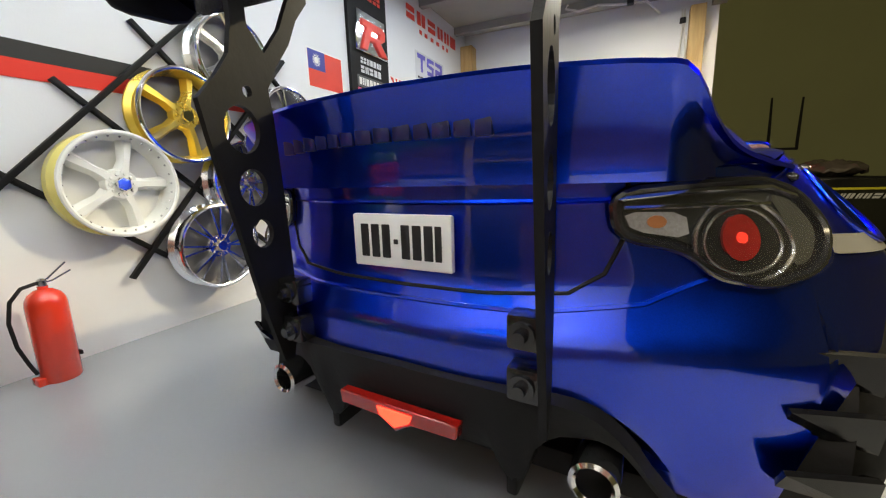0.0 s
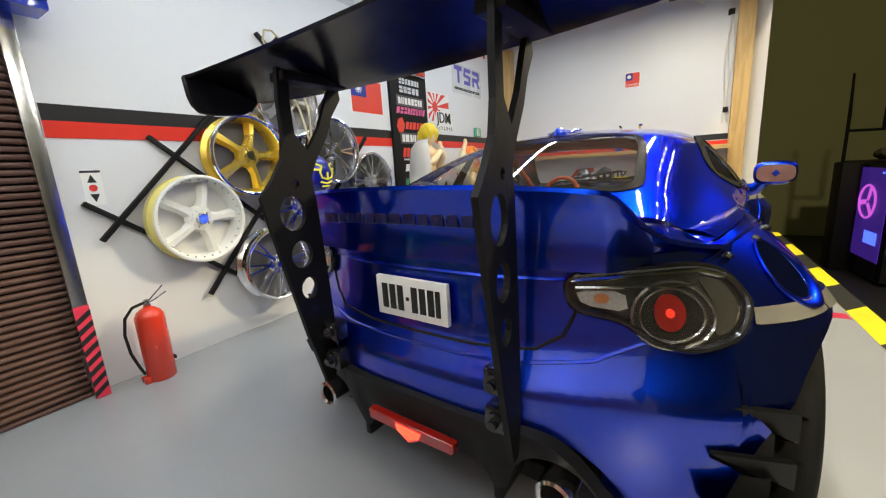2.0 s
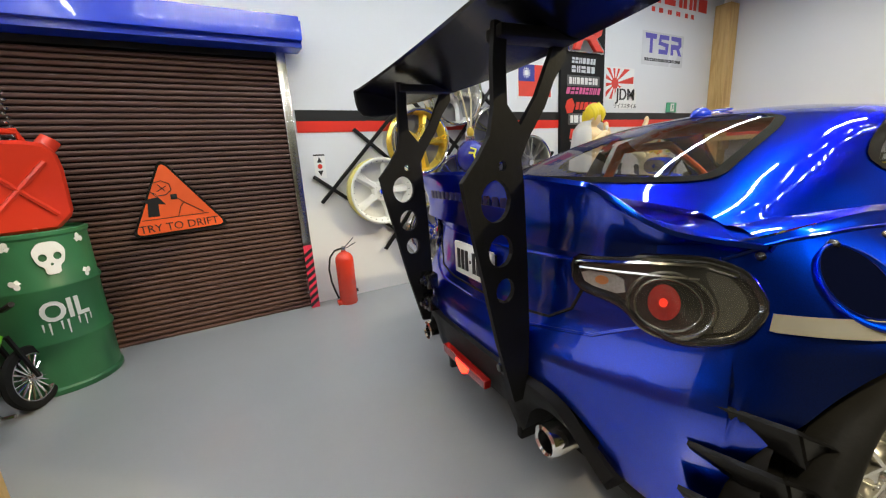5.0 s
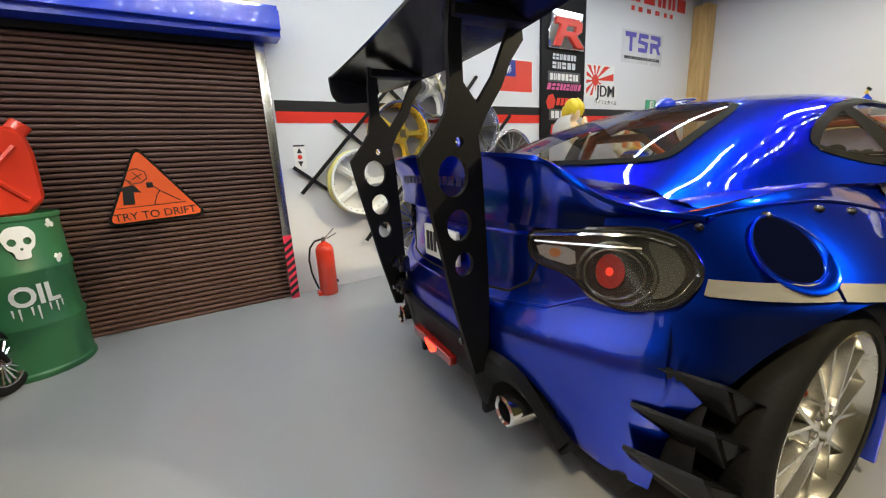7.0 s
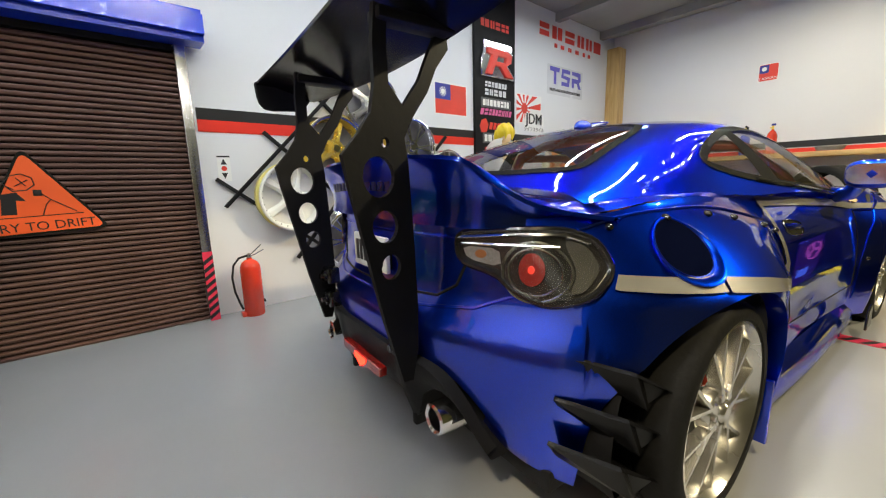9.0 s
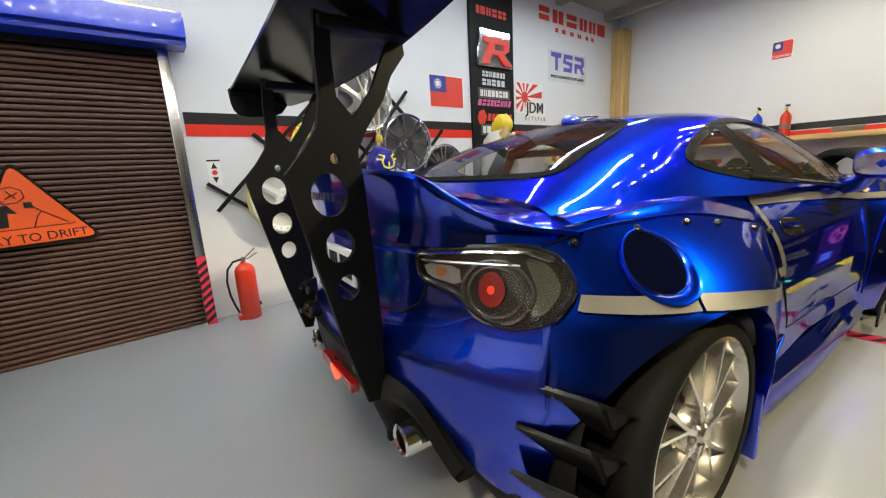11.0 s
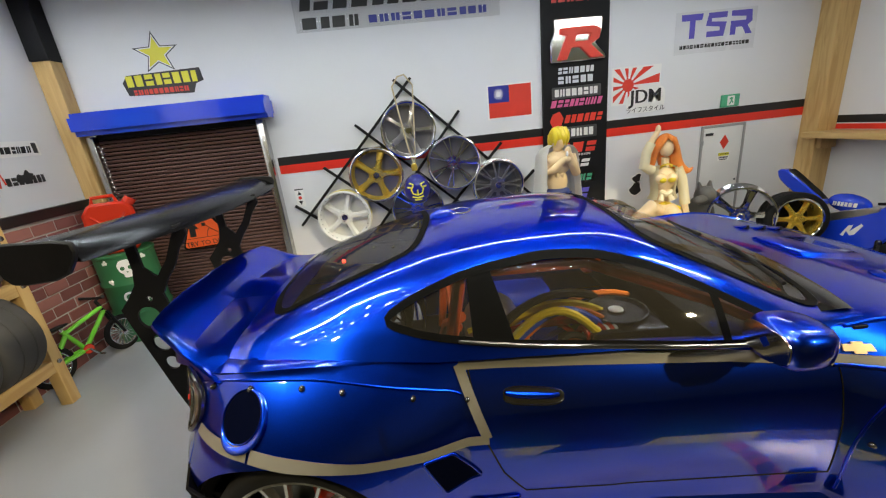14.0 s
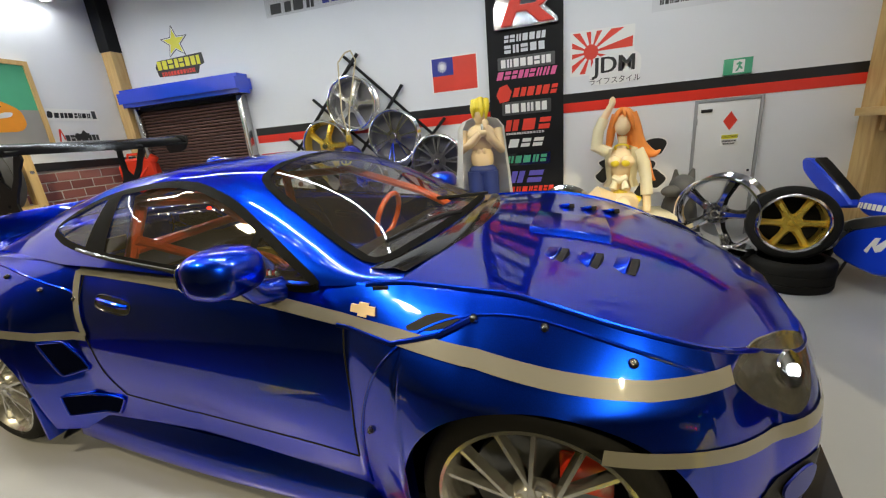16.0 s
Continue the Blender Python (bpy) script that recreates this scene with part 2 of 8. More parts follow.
def ring(r, n=24, cx=0, cz=0, rz=None):
    return [(cx + r * math.cos(2 * math.pi * k / n), cz + (rz or r) * math.sin(2 * math.pi * k / n)) for k in range(n)]


def lerp_table(table, y):
    """Smooth values from rows of (y, values...)."""
    ys = [r[0] for r in table]
    if y <= ys[0]:
        return list(table[0][1:])
    if y >= ys[-1]:
        return list(table[-1][1:])
    i = max(k for k in range(len(ys)) if ys[k] <= y)
    t = (y - ys[i]) / (ys[i + 1] - ys[i])
    out = []
    for c in range(1, len(table[0])):
        p1, p2 = table[i][c], table[i + 1][c]
        h = ys[i + 1] - ys[i]
        m1 = (p2 - table[i - 1][c]) / (ys[i + 1] - ys[i - 1]) if i > 0 else (p2 - p1) / h
        m2 = (table[i + 2][c] - p1) / (ys[i + 2] - ys[i]) if i + 2 < len(ys) else (p2 - p1) / h
        d = (p2 - p1) / h
        if d * m1 <= 0:
            m1 = 0
        if d * m2 <= 0:
            m2 = 0
        m1 = max(-3 * abs(d), min(3 * abs(d), m1))
        m2 = max(-3 * abs(d), min(3 * abs(d), m2))
        out.append((2 * t**3 - 3 * t**2 + 1) * p1 + (t**3 - 2 * t**2 + t) * h * m1 + (-2 * t**3 + 3 * t**2) * p2 + (t**3 - t**2) * h * m2)
    return out


def letters(text, size, material, parent, m, name="lettering", depth=0.02, label="", squeeze=1.0, fat=0.0):
    """Raised flat letters in the x-z plane at m, centred, size in centimetres."""
    cu = bpy.data.curves.new("text", "FONT")
    cu.body, cu.size, cu.align_x, cu.align_y, cu.extrude, cu.resolution_u = text, size, "CENTER", "CENTER", depth, 3
    cu.offset = fat
    tmp = new("text_tmp", cu)
    me = bpy.data.meshes.new_from_object(tmp.evaluated_get(bpy.context.evaluated_depsgraph_get()))
    bpy.data.objects.remove(tmp)
    bm = bmesh.new()
    bm.from_mesh(me)
    bpy.data.meshes.remove(me)
    moved(bm, m @ cm(0, 0, 0, 90, 0, 0) @ Matrix.Diagonal((squeeze, 1, 1, 1)))
    return part(name, bm, material, parent, label, smooth=False)

# ---- the setting ----
WX, Y0, Y1, TOP = -24.0, -4.6, 62.0, 27.0   # long wall, brick end, shelf end, ceiling
EDGE = 9.0                                  # open side of the floor

structure("floor", box(WX, Y0, -1.2, EDGE, Y1, 0), FLOOR, "smooth light grey painted garage floor", "floor")
structure("wall_long", box(WX - 1.2, Y0 - 1.2, -1.2, WX, Y1 + 1.2, TOP), WALL, "white painted long garage wall with stickers", "wall")
structure("wall_shelf_end", box(WX, Y1, -1.2, 6.4, Y1 + 1.2, TOP), WALL, "white end wall with a narrow wooden shelf", "wall")
structure("wall_brick_end", box(WX, Y0 - 1.2, -1.2, EDGE, Y0, TOP), WALL, "white end wall above brick facing", "wall")
bm = box(WX, Y0, TOP, 7.0, Y1, TOP + 1.0)
for y in (6, 20, 34, 48, 58):
    box(WX, y, TOP - 0.9, 7.0, y + 0.8, TOP, bm=bm)
box(5.6, Y0, TOP - 1.6, 7.0, Y1, TOP, bm=bm)
structure("ceiling", bm, CEILING, "grey ceiling with thin metal cross rails", "ceiling")
structure("base_plinth", box(WX - 0.6, Y0 - 0.6, -29, EDGE - 0.4, Y1 + 0.6, -1.2), DARK_FLOOR, "plain dark plinth that carries the garage", "plinth")
structure("ground", box(-150, -120, -31, 170, 232, -29), DARK_FLOOR, "dark surface below the garage base", "ground")
structure("wall_outer_far", box(-150, 230, -31, 170, 233, 160), OLIVE, "plain olive green wall of the room beyond", "wall")
structure("wall_outer_side", box(167, -120, -31, 170, 230, 160), OLIVE, "plain olive green side wall of the room", "wall")
structure("wall_outer_near", box(-150, -123, -31, 170, -120, 160), OLIVE, "plain olive green wall behind the camera", "wall")
structure("wall_outer_left", box(-153, -120, -31, -150, 230, 160), OLIVE, "plain olive green wall behind the garage", "wall")
structure("ceiling_outer", box(-150, -120, 160, 170, 230, 163), CEILING, "plain ceiling of the room beyond", "ceiling")

# ---- the car ----
CAR = thing("model_car", "metallic blue wide-body coupe model car with black rear wing", "model car", -5.9, 17.87, 0, -4.8)
CAR.scale = (CAR_SCALE, CAR_SCALE, CAR_SCALE)

# plan outline of the right side, from the middle of the tail to the middle of the nose
PLAN = [(0.0, -6.0), (2.0, -5.95), (3.8, -5.65), (5.2, -5.15), (6.3, -4.6), (7.1, -3.95), (7.75, -3.1), (8.25, -2.1), (8.65, -0.9), (8.9, 0.8),
        (9.0, 3.0), (9.0, 6.0), (9.0, 10.0), (9.0, 14.0), (9.0, 18.0), (9.05, 21.0), (9.05, 24.0), (8.95, 26.5), (8.7, 28.5), (8.25, 30.2),
        (7.5, 31.6), (6.4, 32.7), (4.7, 33.5), (2.5, 33.95), (0.0, 34.1)]
SEG = [0.0]
for a, b in zip(PLAN, PLAN[1:]):
    SEG.append(SEG[-1] + math.dist(a, b))
LEN = SEG[-1]
PLAN_T = [(s, x, y) for s, (x, y) in zip(SEG, PLAN)]
SHOULDER = [(-6.2, 8.85), (-4.5, 8.9), (-3, 9.0), (-1, 9.25), (1, 9.3), (3, 9.15), (5, 9.1), (9, 9.12), (14, 8.95), (18, 8.75), (20, 8.75), (22, 8.9), (25, 8.85), (27.5, 8.35), (30, 7.6), (32, 6.95), (34.2, 6.1)]
AXLES, ARCH = (0.0, 25.7), 3.7


def bottom(s, y):
    """Lower edge of the shell: sill, with the arches cut over the axles."""
    z = lerp_table([(-6.1, 4.5), (-5.6, 4.4), (-5.2, 3.6), (-4.8, 2.3), (-4.4, 1.9), (-3.5, 1.6), (22, 1.2), (29.5, 1.3), (34.2, 1.1)], y)[0]
    x = lerp_table(PLAN_T, s)[0]
    if x > 7.2:
        for a in AXLES:
            d = abs(y - a)
            if d < ARCH:
                z = max(z, 3.15 + math.sqrt(ARCH * ARCH - d * d))
    return z


def flare(y, z):
    """How far the bolted wide fenders bulge out of the plain side."""
    out = 0.0
    for a, reach in ((0.0, 6.6), (25.7, 5.6)):
        d = abs(y - a) / reach
        if d < 1:
            out += 1.4 * (1 - d * d) ** 1.1 * max(0.0, min(1.0, (9.1 - z) / 2.3)) ** 0.9
    return out


def skin(s, z, off=0.0):
    """A point of the shell: s along the plan outline (negative: left side), height z, lifted by off."""
    a = abs(s)
    x, y = lerp_table(PLAN_T, a)
    x2, y2 = lerp_table(PLAN_T, min(LEN, a + 0.15))
    x1, y1 = lerp_table(PLAN_T, max(0, a - 0.15))
    tx, ty = x2 - x1, y2 - y1
    ln = math.hypot(tx, ty) or 1
    nx, ny = ty / ln, -tx / ln
    if a < 0.2:
        nx, ny = 0, -1
    if a > LEN - 0.2:
        nx, ny = 0, 1
    side = max(0.0, min(1.0, abs(nx) * 1.6 - 0.5))
    tail = max(0.0, -ny) * (1 if y < 0 else 0)
    nose = max(0.0, ny) * (1 if y > 20 else 0)
    o = off
    # door side: widest below the middle, leaning in to the window line
    o += side * (-0.03 * (z - 4.2) ** 2 if z > 4.2 else -0.05 * (4.2 - z) ** 2 * 0.8)
    # shoulder rolling in under the windows
    if 6.7 < z:
        o -= side * 0.13 * (z - 6.7) ** 2 * max(0.0, 1 - max(0.0, y - 22.0) / 6.0) * max(0.0, min(1.0, (y + 2.0) / 10.0))
    # scallop low on the doors
    o -= side * 0.28 * math.exp(-((z - 3.2) / 1.0) ** 2) * max(0.0, 1 - abs(y - 12.5) / 7.5)
    o += side * flare(y, z)
    # tail: bumper stands out below the boot lid
    o += tail * (0.72 * max(0.0, min(1.0, (6.75 - z) / 1.25)) ** 1.25 - 0.04 * max(0, z - 6.6))
    o -= tail * 0.13 * max(0.0, 5.45 - z) ** 1.25
    # nose: rounded down
    o -= nose * 0.16 * max(0.0, z - 4.0) ** 1.7
    o -= nose * 0.05 * max(0.0, 2.6 - z) ** 2
    p = (x + nx * o, y + ny * o, z)
    return Vector((math.copysign(1, s) * p[0], p[1], p[2])) if s else Vector(p)


def s_of_y(y):
    """The place along the side outline that has this y."""
    lo, hi = SEG[8], SEG[20]
    for _ in range(30):
        mid = (lo + hi) / 2
        if lerp_table(PLAN_T, mid)[1] < y:
            lo = mid
        else:
            hi = mid
    return lo


def shell():
    bm = bmesh.new()
    S = []
    n = 380
    for i in range(-n, n + 1):
        S.append(LEN * i / n)
    rows = 22
    grid = []
    for s in S:
        x, y = lerp_table(PLAN_T, abs(s))
        zb, zt = bottom(abs(s), y), lerp_table(SHOULDER, y)[0]
        col = [bm.verts.new(skin(s, zb + (zt - zb) * (j / rows), 0)) for j in range(rows + 1)]
        # a turned-in lip at the lower edge
        lip = col[0].co.copy()
        lip.x -= math.copysign(0.5, lip.x) if abs(lip.x) > 1 else 0
        lip.y += 0.4 if y < -5 else (-0.4 if y > 31 else 0)
        grid.append([bm.verts.new(lip)] + col)
    for c0, c1 in zip(grid, grid[1:]):
        for j in range(rows + 1):
            bm.faces.new((c0[j], c1[j], c1[j + 1], c0[j + 1]))
    return bm


HOOD = [(18.5, 9.2), (20, 9.25), (22, 9.15), (25, 8.8), (28.6, 8.25), (31, 7.7), (33, 6.85), (34.1, 6.15)]
DECK = [(-6.1, 8.95), (-5, 9.15), (-3.5, 9.45), (-2, 9.65), (0, 9.85)]


def lid(y0, y1, table, n=40, power=2.6):
    """Hood or boot lid: crowned between the shoulders."""
    bm = bmesh.new()
    cols = 36
    grid = []
    for i in range(n + 1):
        y = y0 + (y1 - y0) * i / n
        zc, zs = lerp_table(table, y)[0], lerp_table(SHOULDER, y)[0]
        # half width of the shoulder at this y
        if y < 10:
            lo, hi = 0.0, SEG[9]
        else:
            lo, hi = SEG[14], LEN
        for _ in range(28):
            mid = (lo + hi) / 2
            ym = skin(mid, zs).y
            if ym < y:
                lo = mid
            else:
                hi = mid
        xs = max(0.02, skin(lo, zs).x)
        row = []
        for k in range(cols + 1):
            u = -1 + 2 * k / cols
            z = zs + (zc - zs) * (1 - abs(u) ** power)
            row.append(bm.verts.new((xs * u, y, z)))
        grid.append(row)
    for r0, r1 in zip(grid, grid[1:]):
        for k in range(cols):
            bm.faces.new((r0[k], r0[k + 1], r1[k + 1], r1[k]))
    return bm


CABIN = [(-2.6, 6.6, 9.2, 5.2, 9.6, 9.8), (-1.5, 7.0, 9.25, 5.3, 10.0, 10.3), (0, 7.3, 9.3, 5.4, 10.5, 10.9), (2, 7.7, 9.3, 5.5, 11.1, 11.55), (4, 7.9, 9.2, 5.6, 11.6, 12.1),
         (6, 8.1, 9.1, 5.7, 12.0, 12.5), (9, 8.25, 9.1, 5.8, 12.25, 12.8), (12, 8.3, 9.0, 5.8, 12.2, 12.85), (14, 8.3, 8.95, 5.9, 11.9, 12.65), (16, 8.25, 8.85, 6.3, 11.1, 12.05),
         (18, 8.15, 8.75, 6.85, 10.1, 11.2), (20, 7.9, 8.75, 7.2, 9.15, 10.1), (21.6, 7.6, 8.85, 7.0, 8.95, 9.3)]


def section(y, n=48):
    wb, zb, wr, ze, zt = lerp_table(CABIN, y)
    a, b, c = Vector((wb, zb)), Vector((wr, ze)), Vector((0, zt))
    mid1 = (a + b) / 2 + Vector((0.16, 0.08))
    mid2 = (b + c) / 2 + Vector((0, (zt - ze) * 0.32))
    pts = [a, mid1, b, mid2, c]
    for _ in range(3):
        q = [pts[0]]
        for p0, p1 in zip(pts, pts[1:]):
            q += [p0 * 0.75 + p1 * 0.25, p0 * 0.25 + p1 * 0.75]
        pts = q + [pts[-1]]
    ln = [0]
    for p0, p1 in zip(pts, pts[1:]):
        ln.append(ln[-1] + (p1 - p0).length)
    out = []
    for i in range(n + 1):
        d = ln[-1] * i / n
        k = max(j for j in range(len(ln)) if ln[j] <= d + 1e-9)
        k = min(k, len(pts) - 2)
        t = (d - ln[k]) / max(1e-9, ln[k + 1] - ln[k])
        out.append(pts[k].lerp(pts[k + 1], t))
    return out


def hull_x(y, z):
    sec = section(y)
    for p0, p1 in zip(sec, sec[1:]):
        if p0.y <= z <= p1.y and p1.x > 0.5:
            return p0.x + (p1.x - p0.x) * (z - p0.y) / max(1e-6, p1.y - p0.y)
    return sec[0].x


def hull_z(x, y):
    sec = section(y)
    for p0, p1 in zip(sec, sec[1:]):
        if p1.x <= abs(x) <= p0.x:
            return p0.y + (p1.y - p0.y) * (p0.x - abs(x)) / max(1e-6, p0.x - p1.x)
    return sec[0].y


def inside(x, y, poly):
    hit = False
    for (x0, y0), (x1, y1) in zip(poly, poly[1:] + poly[:1]):
        if (y0 > y) != (y1 > y) and x < x0 + (y - y0) / (y1 - y0) * (x1 - x0):
            hit = not hit
    return hit


def rounded(poly, times=2):
    for _ in range(times):
        q = []
        for p0, p1 in zip(poly, poly[1:] + poly[:1]):
            q += [(p0[0] * 0.8 + p1[0] * 0.2, p0[1] * 0.8 + p1[1] * 0.2), (p0[0] * 0.2 + p1[0] * 0.8, p0[1] * 0.2 + p1[1] * 0.8)]
        poly = q
    return poly


# openings, side in (y, z), front and rear in (x, y)
SIDE_WINDOW = rounded([(3.7, 10.35), (5.1, 11.05), (7.2, 11.7), (10, 12.02), (12.3, 11.88), (14.4, 11.25), (16.4, 10.2), (19.0, 8.75), (18.5, 8.6), (15, 8.92), (12, 9.22), (8.5, 9.52), (5.6, 9.85)])
WINDSHIELD = rounded([(-7.0, 20.6), (-6.55, 18.6), (-5.6, 15.6), (-4.8, 14.4), (0, 14.0), (4.8, 14.4), (5.6, 15.6), (6.55, 18.6), (7.0, 20.6), (4, 21.3), (0, 21.5), (-4, 21.3)])
REAR_GLASS = rounded([(-5.2, -1.0), (-4.9, 1.0), (-4.5, 3.5), (-3.9, 5.2), (0, 5.7), (3.9, 5.2), (4.5, 3.5), (4.9, 1.0), (5.2, -1.0), (3, -1.7), (0, -1.9), (-3, -1.7)])


def cabin():
    bm = bmesh.new()
    ny, n = 150, 48
    grid = []
    for i in range(ny + 1):
        y = -2.6 + 24.2 * i / ny
        sec = section(y, n)
        row = [Vector((p.x, y, p.y)) for p in sec] + [Vector((-p.x, y, p.y)) for p in reversed(sec[:-1])]
        grid.append([bm.verts.new(v) for v in row])
    for r0, r1 in zip(grid, grid[1:]):
        for k in range(len(r0) - 1):
            c = (r0[k].co + r0[k + 1].co + r1[k].co + r1[k + 1].co) / 4
            if inside(c.y, c.z, SIDE_WINDOW) and abs(c.x) > 5.2:
                continue
            if c.z > 9 and (inside(c.x, c.y, WINDSHIELD) or inside(c.x, c.y, REAR_GLASS)):
                continue
            bm.faces.new((r0[k], r0[k + 1], r1[k + 1], r1[k]))
    return bm


def grow(poly, d):
    out = []
    n = len(poly)
    area = sum(a[0] * b[1] - b[0] * a[1] for a, b in zip(poly, poly[1:] + poly[:1]))
    sg = 1 if area > 0 else -1
    for i in range(n):
        a, b = poly[i - 1], poly[(i + 1) % n]
        tx, ty = b[0] - a[0], b[1] - a[1]
        ln = math.hypot(tx, ty) or 1
        out.append((poly[i][0] + sg * ty / ln * d, poly[i][1] - sg * tx / ln * d))
    return out


def trim(poly, place, d0, d1, bm=None):
    """A black surround along an opening: place maps the outline to the hull."""
    own = bmesh.new()
    a, b = grow(poly, d0), grow(poly, d1)
    va = [own.verts.new(place(*p, 0.06)) for p in a]
    vb = [own.verts.new(place(*p, 0.045)) for p in b]
    n = len(va)
    for i in range(n):
        own.faces.new((va[i], va[(i + 1) % n], vb[(i + 1) % n], vb[i]))
    return join(bm, own)


def pane(poly, place, step=0.7):
    """A glass sheet cut to poly and laid on the hull."""
    own = bmesh.new()
    own.faces.new([own.verts.new((x, y, 0)) for x, y in poly])
    lo = [min(p[k] for p in poly) for k in (0, 1)]
    hi = [max(p[k] for p in poly) for k in (0, 1)]
    for k in (0, 1):
        v = lo[k] + step
        while v < hi[k]:
            co, no = [0, 0, 0], [0, 0, 0]
            co[k], no[k] = v, 1
            bmesh.ops.bisect_plane(own, geom=own.verts[:] + own.edges[:] + own.faces[:], plane_co=co, plane_no=no)
            v += step
    for v in own.verts:
        v.co = place(v.co.x, v.co.y, 0.02)
    return own


def side_place(sign):
    return lambda y, z, o: Vector((sign * (hull_x(y, z) + o), y, z + o * 0.3))


def top_place(x, y, o):
    return Vector((x, y, hull_z(x, y) + o))


def decal(poly, off=0.03, step=0.5, sign=1, thick=0.0):
    """A patch cut to poly, given in (s, z), laid on the shell."""
    own = bmesh.new()
    own.faces.new([own.verts.new((x, y, 0)) for x, y in poly])
    lo = [min(p[k] for p in poly) for k in (0, 1)]
    hi = [max(p[k] for p in poly) for k in (0, 1)]
    for k in (0, 1):
        v = lo[k] + step
        while v < hi[k] - 0.02:
            co, no = [0, 0, 0], [0, 0, 0]
            co[k], no[k] = v, 1
            bmesh.ops.bisect_plane(own, geom=own.verts[:] + own.edges[:] + own.faces[:], plane_co=co, plane_no=no)
            v += step
    if thick:
        got = bmesh.ops.extrude_face_region(own, geom=own.faces[:])
        for g in got["geom"]:
            if isinstance(g, bmesh.types.BMVert):
                g.co.z = thick
    for v in own.verts:
        o = off + v.co.z
        v.co = skin(sign * v.co.x, v.co.y, o)
    return own


body = part("body", shell(), PAINT, CAR, "metallic blue painted body shell")
part("hood", lid(20.9, 33.35, HOOD, 60), PAINT, CAR)
part("boot_lid", lid(-5.9, -1.2, DECK, 30), PAINT, CAR)
part("cabin_shell", cabin(), PAINT, CAR)
for sign in (1, -1):
    part("side_window", pane(grow(SIDE_WINDOW, 0.1), side_place(sign)), GLASS, CAR, "smoked side window").visible_shadow = False
    part("window_trim", trim(SIDE_WINDOW, side_place(sign), -0.12, 0.12), TRIM, CAR)
part("windshield", pane(grow(WINDSHIELD, 0.1), top_place), GLASS, CAR, "smoked windshield").visible_shadow = False
part("windshield_trim", trim(WINDSHIELD, top_place, -0.2, 0.14), TRIM, CAR)
part("rear_window", pane(grow(REAR_GLASS, 0.1), top_place), GLASS, CAR, "smoked rear window").visible_shadow = False
part("rear_window_trim", trim(REAR_GLASS, top_place, -0.2, 0.14), TRIM, CAR)


def rim_mesh(kind, r, w):
    """A car wheel's rim lying along x, its outer face at x = 0, the barrel to -w."""
    bm = lathe([(r * 0.97, -w), (r, -w), (r, -w + 0.12), (r * 0.9, -w + 0.3), (r * 0.88, -0.5), (r * 0.9, -0.35), (r * 0.99, -0.1), (r * 1.0, 0.0), (r * 0.965, 0.02),
                (r * 0.93, -0.12), (r * 0.87, -0.45), (r * 0.84, -w + 0.2)], segs=44, axis="X", caps=False)
    hub = lathe([(0.0, 0.02), (r * 0.08, 0.02), (r * 0.11, -0.06), (r * 0.12, -0.18), (r * 0.27, -0.16), (r * 0.29, -0.24), (r * 0.31, -0.5), (0, -0.6)], segs=24, axis="X", caps=False)
    join(bm, hub)
    for k in range(10):
        a = 2 * math.pi * k / 10
        nut = lathe([(0, 0.08), (r * 0.028, 0.08), (r * 0.035, 0.0), (0, 0.0)], segs=8, axis="X", caps=False)
        join(bm, moved(nut, Matrix.Translation((-0.16, r * 0.205 * math.cos(a), r * 0.205 * math.sin(a)))))
    n, split = {"fork": (7, True), "five": (5, False), "six": (6, False), "mesh": (7, True), "turbine": (8, True)}[kind]
    for k in range(n):
        a = 2 * math.pi * k / n
        if split:
            fork = 0.3 if kind == "fork" else 0.16
            legs = [(a, a, 0.14, fork, 0.06, 0.055)] if kind == "fork" else []
            wide = 0.2 if kind == "fork" else 0.13
            legs += [(a, a + d, fork, 0.92, 0.032, 0.034) for d in (-wide, wide)]
            for a0, a1, t0, t1, w0, w1 in legs:
                own = bmesh.new()
                p0 = Vector((-0.3 + 0.12 * (1 - t0), math.cos(a0) * r * t0, math.sin(a0) * r * t0))
                p1 = Vector((-0.3 + 0.12 * (1 - t1), math.cos(a1) * r * t1, math.sin(a1) * r * t1))
                sd = Vector((1, 0, 0)).cross((p1 - p0).normalized())
                vs = []
                for p, ww in ((p0, w0 * r), (p1, w1 * r)):
                    for sx, sy in ((0.12, 0.6), (0.12, -0.6), (-0.2, -1), (-0.2, 1)):
                        vs.append(own.verts.new(p + Vector((sx, 0, 0)) + sd * ww * sy))
                for q in ((0, 1, 5, 4), (1, 2, 6, 5), (2, 3, 7, 6), (3, 0, 4, 7), (4, 5, 6, 7), (3, 2, 1, 0)):
                    own.faces.new([vs[i] for i in q])
                join(bm, own)
        else:
            own = bmesh.new()
            vs = []
            steps = ((0.12, -0.24, 0.16), (0.45, -0.24, 0.105), (0.87, -0.5, 0.15 if kind == "five" else 0.12))
            c, s = math.cos(a), math.sin(a)
            for t, x, ww in steps:
                for sx, sy in ((0.1, 0.45), (0.1, -0.45), (-0.25, -1), (-0.25, 1)):
                    vs.append(own.verts.new((x + sx, c * r * t - s * ww * r * sy, s * r * t + c * ww * r * sy)))
            for j in (0, 4):
                for q in ((0, 1, 5, 4), (1, 2, 6, 5), (2, 3, 7, 6), (3, 0, 4, 7)):
                    own.faces.new([vs[i + j] for i in q])
            own.faces.new([vs[i] for i in (8, 9, 10, 11)])
            join(bm, own)
    return bm


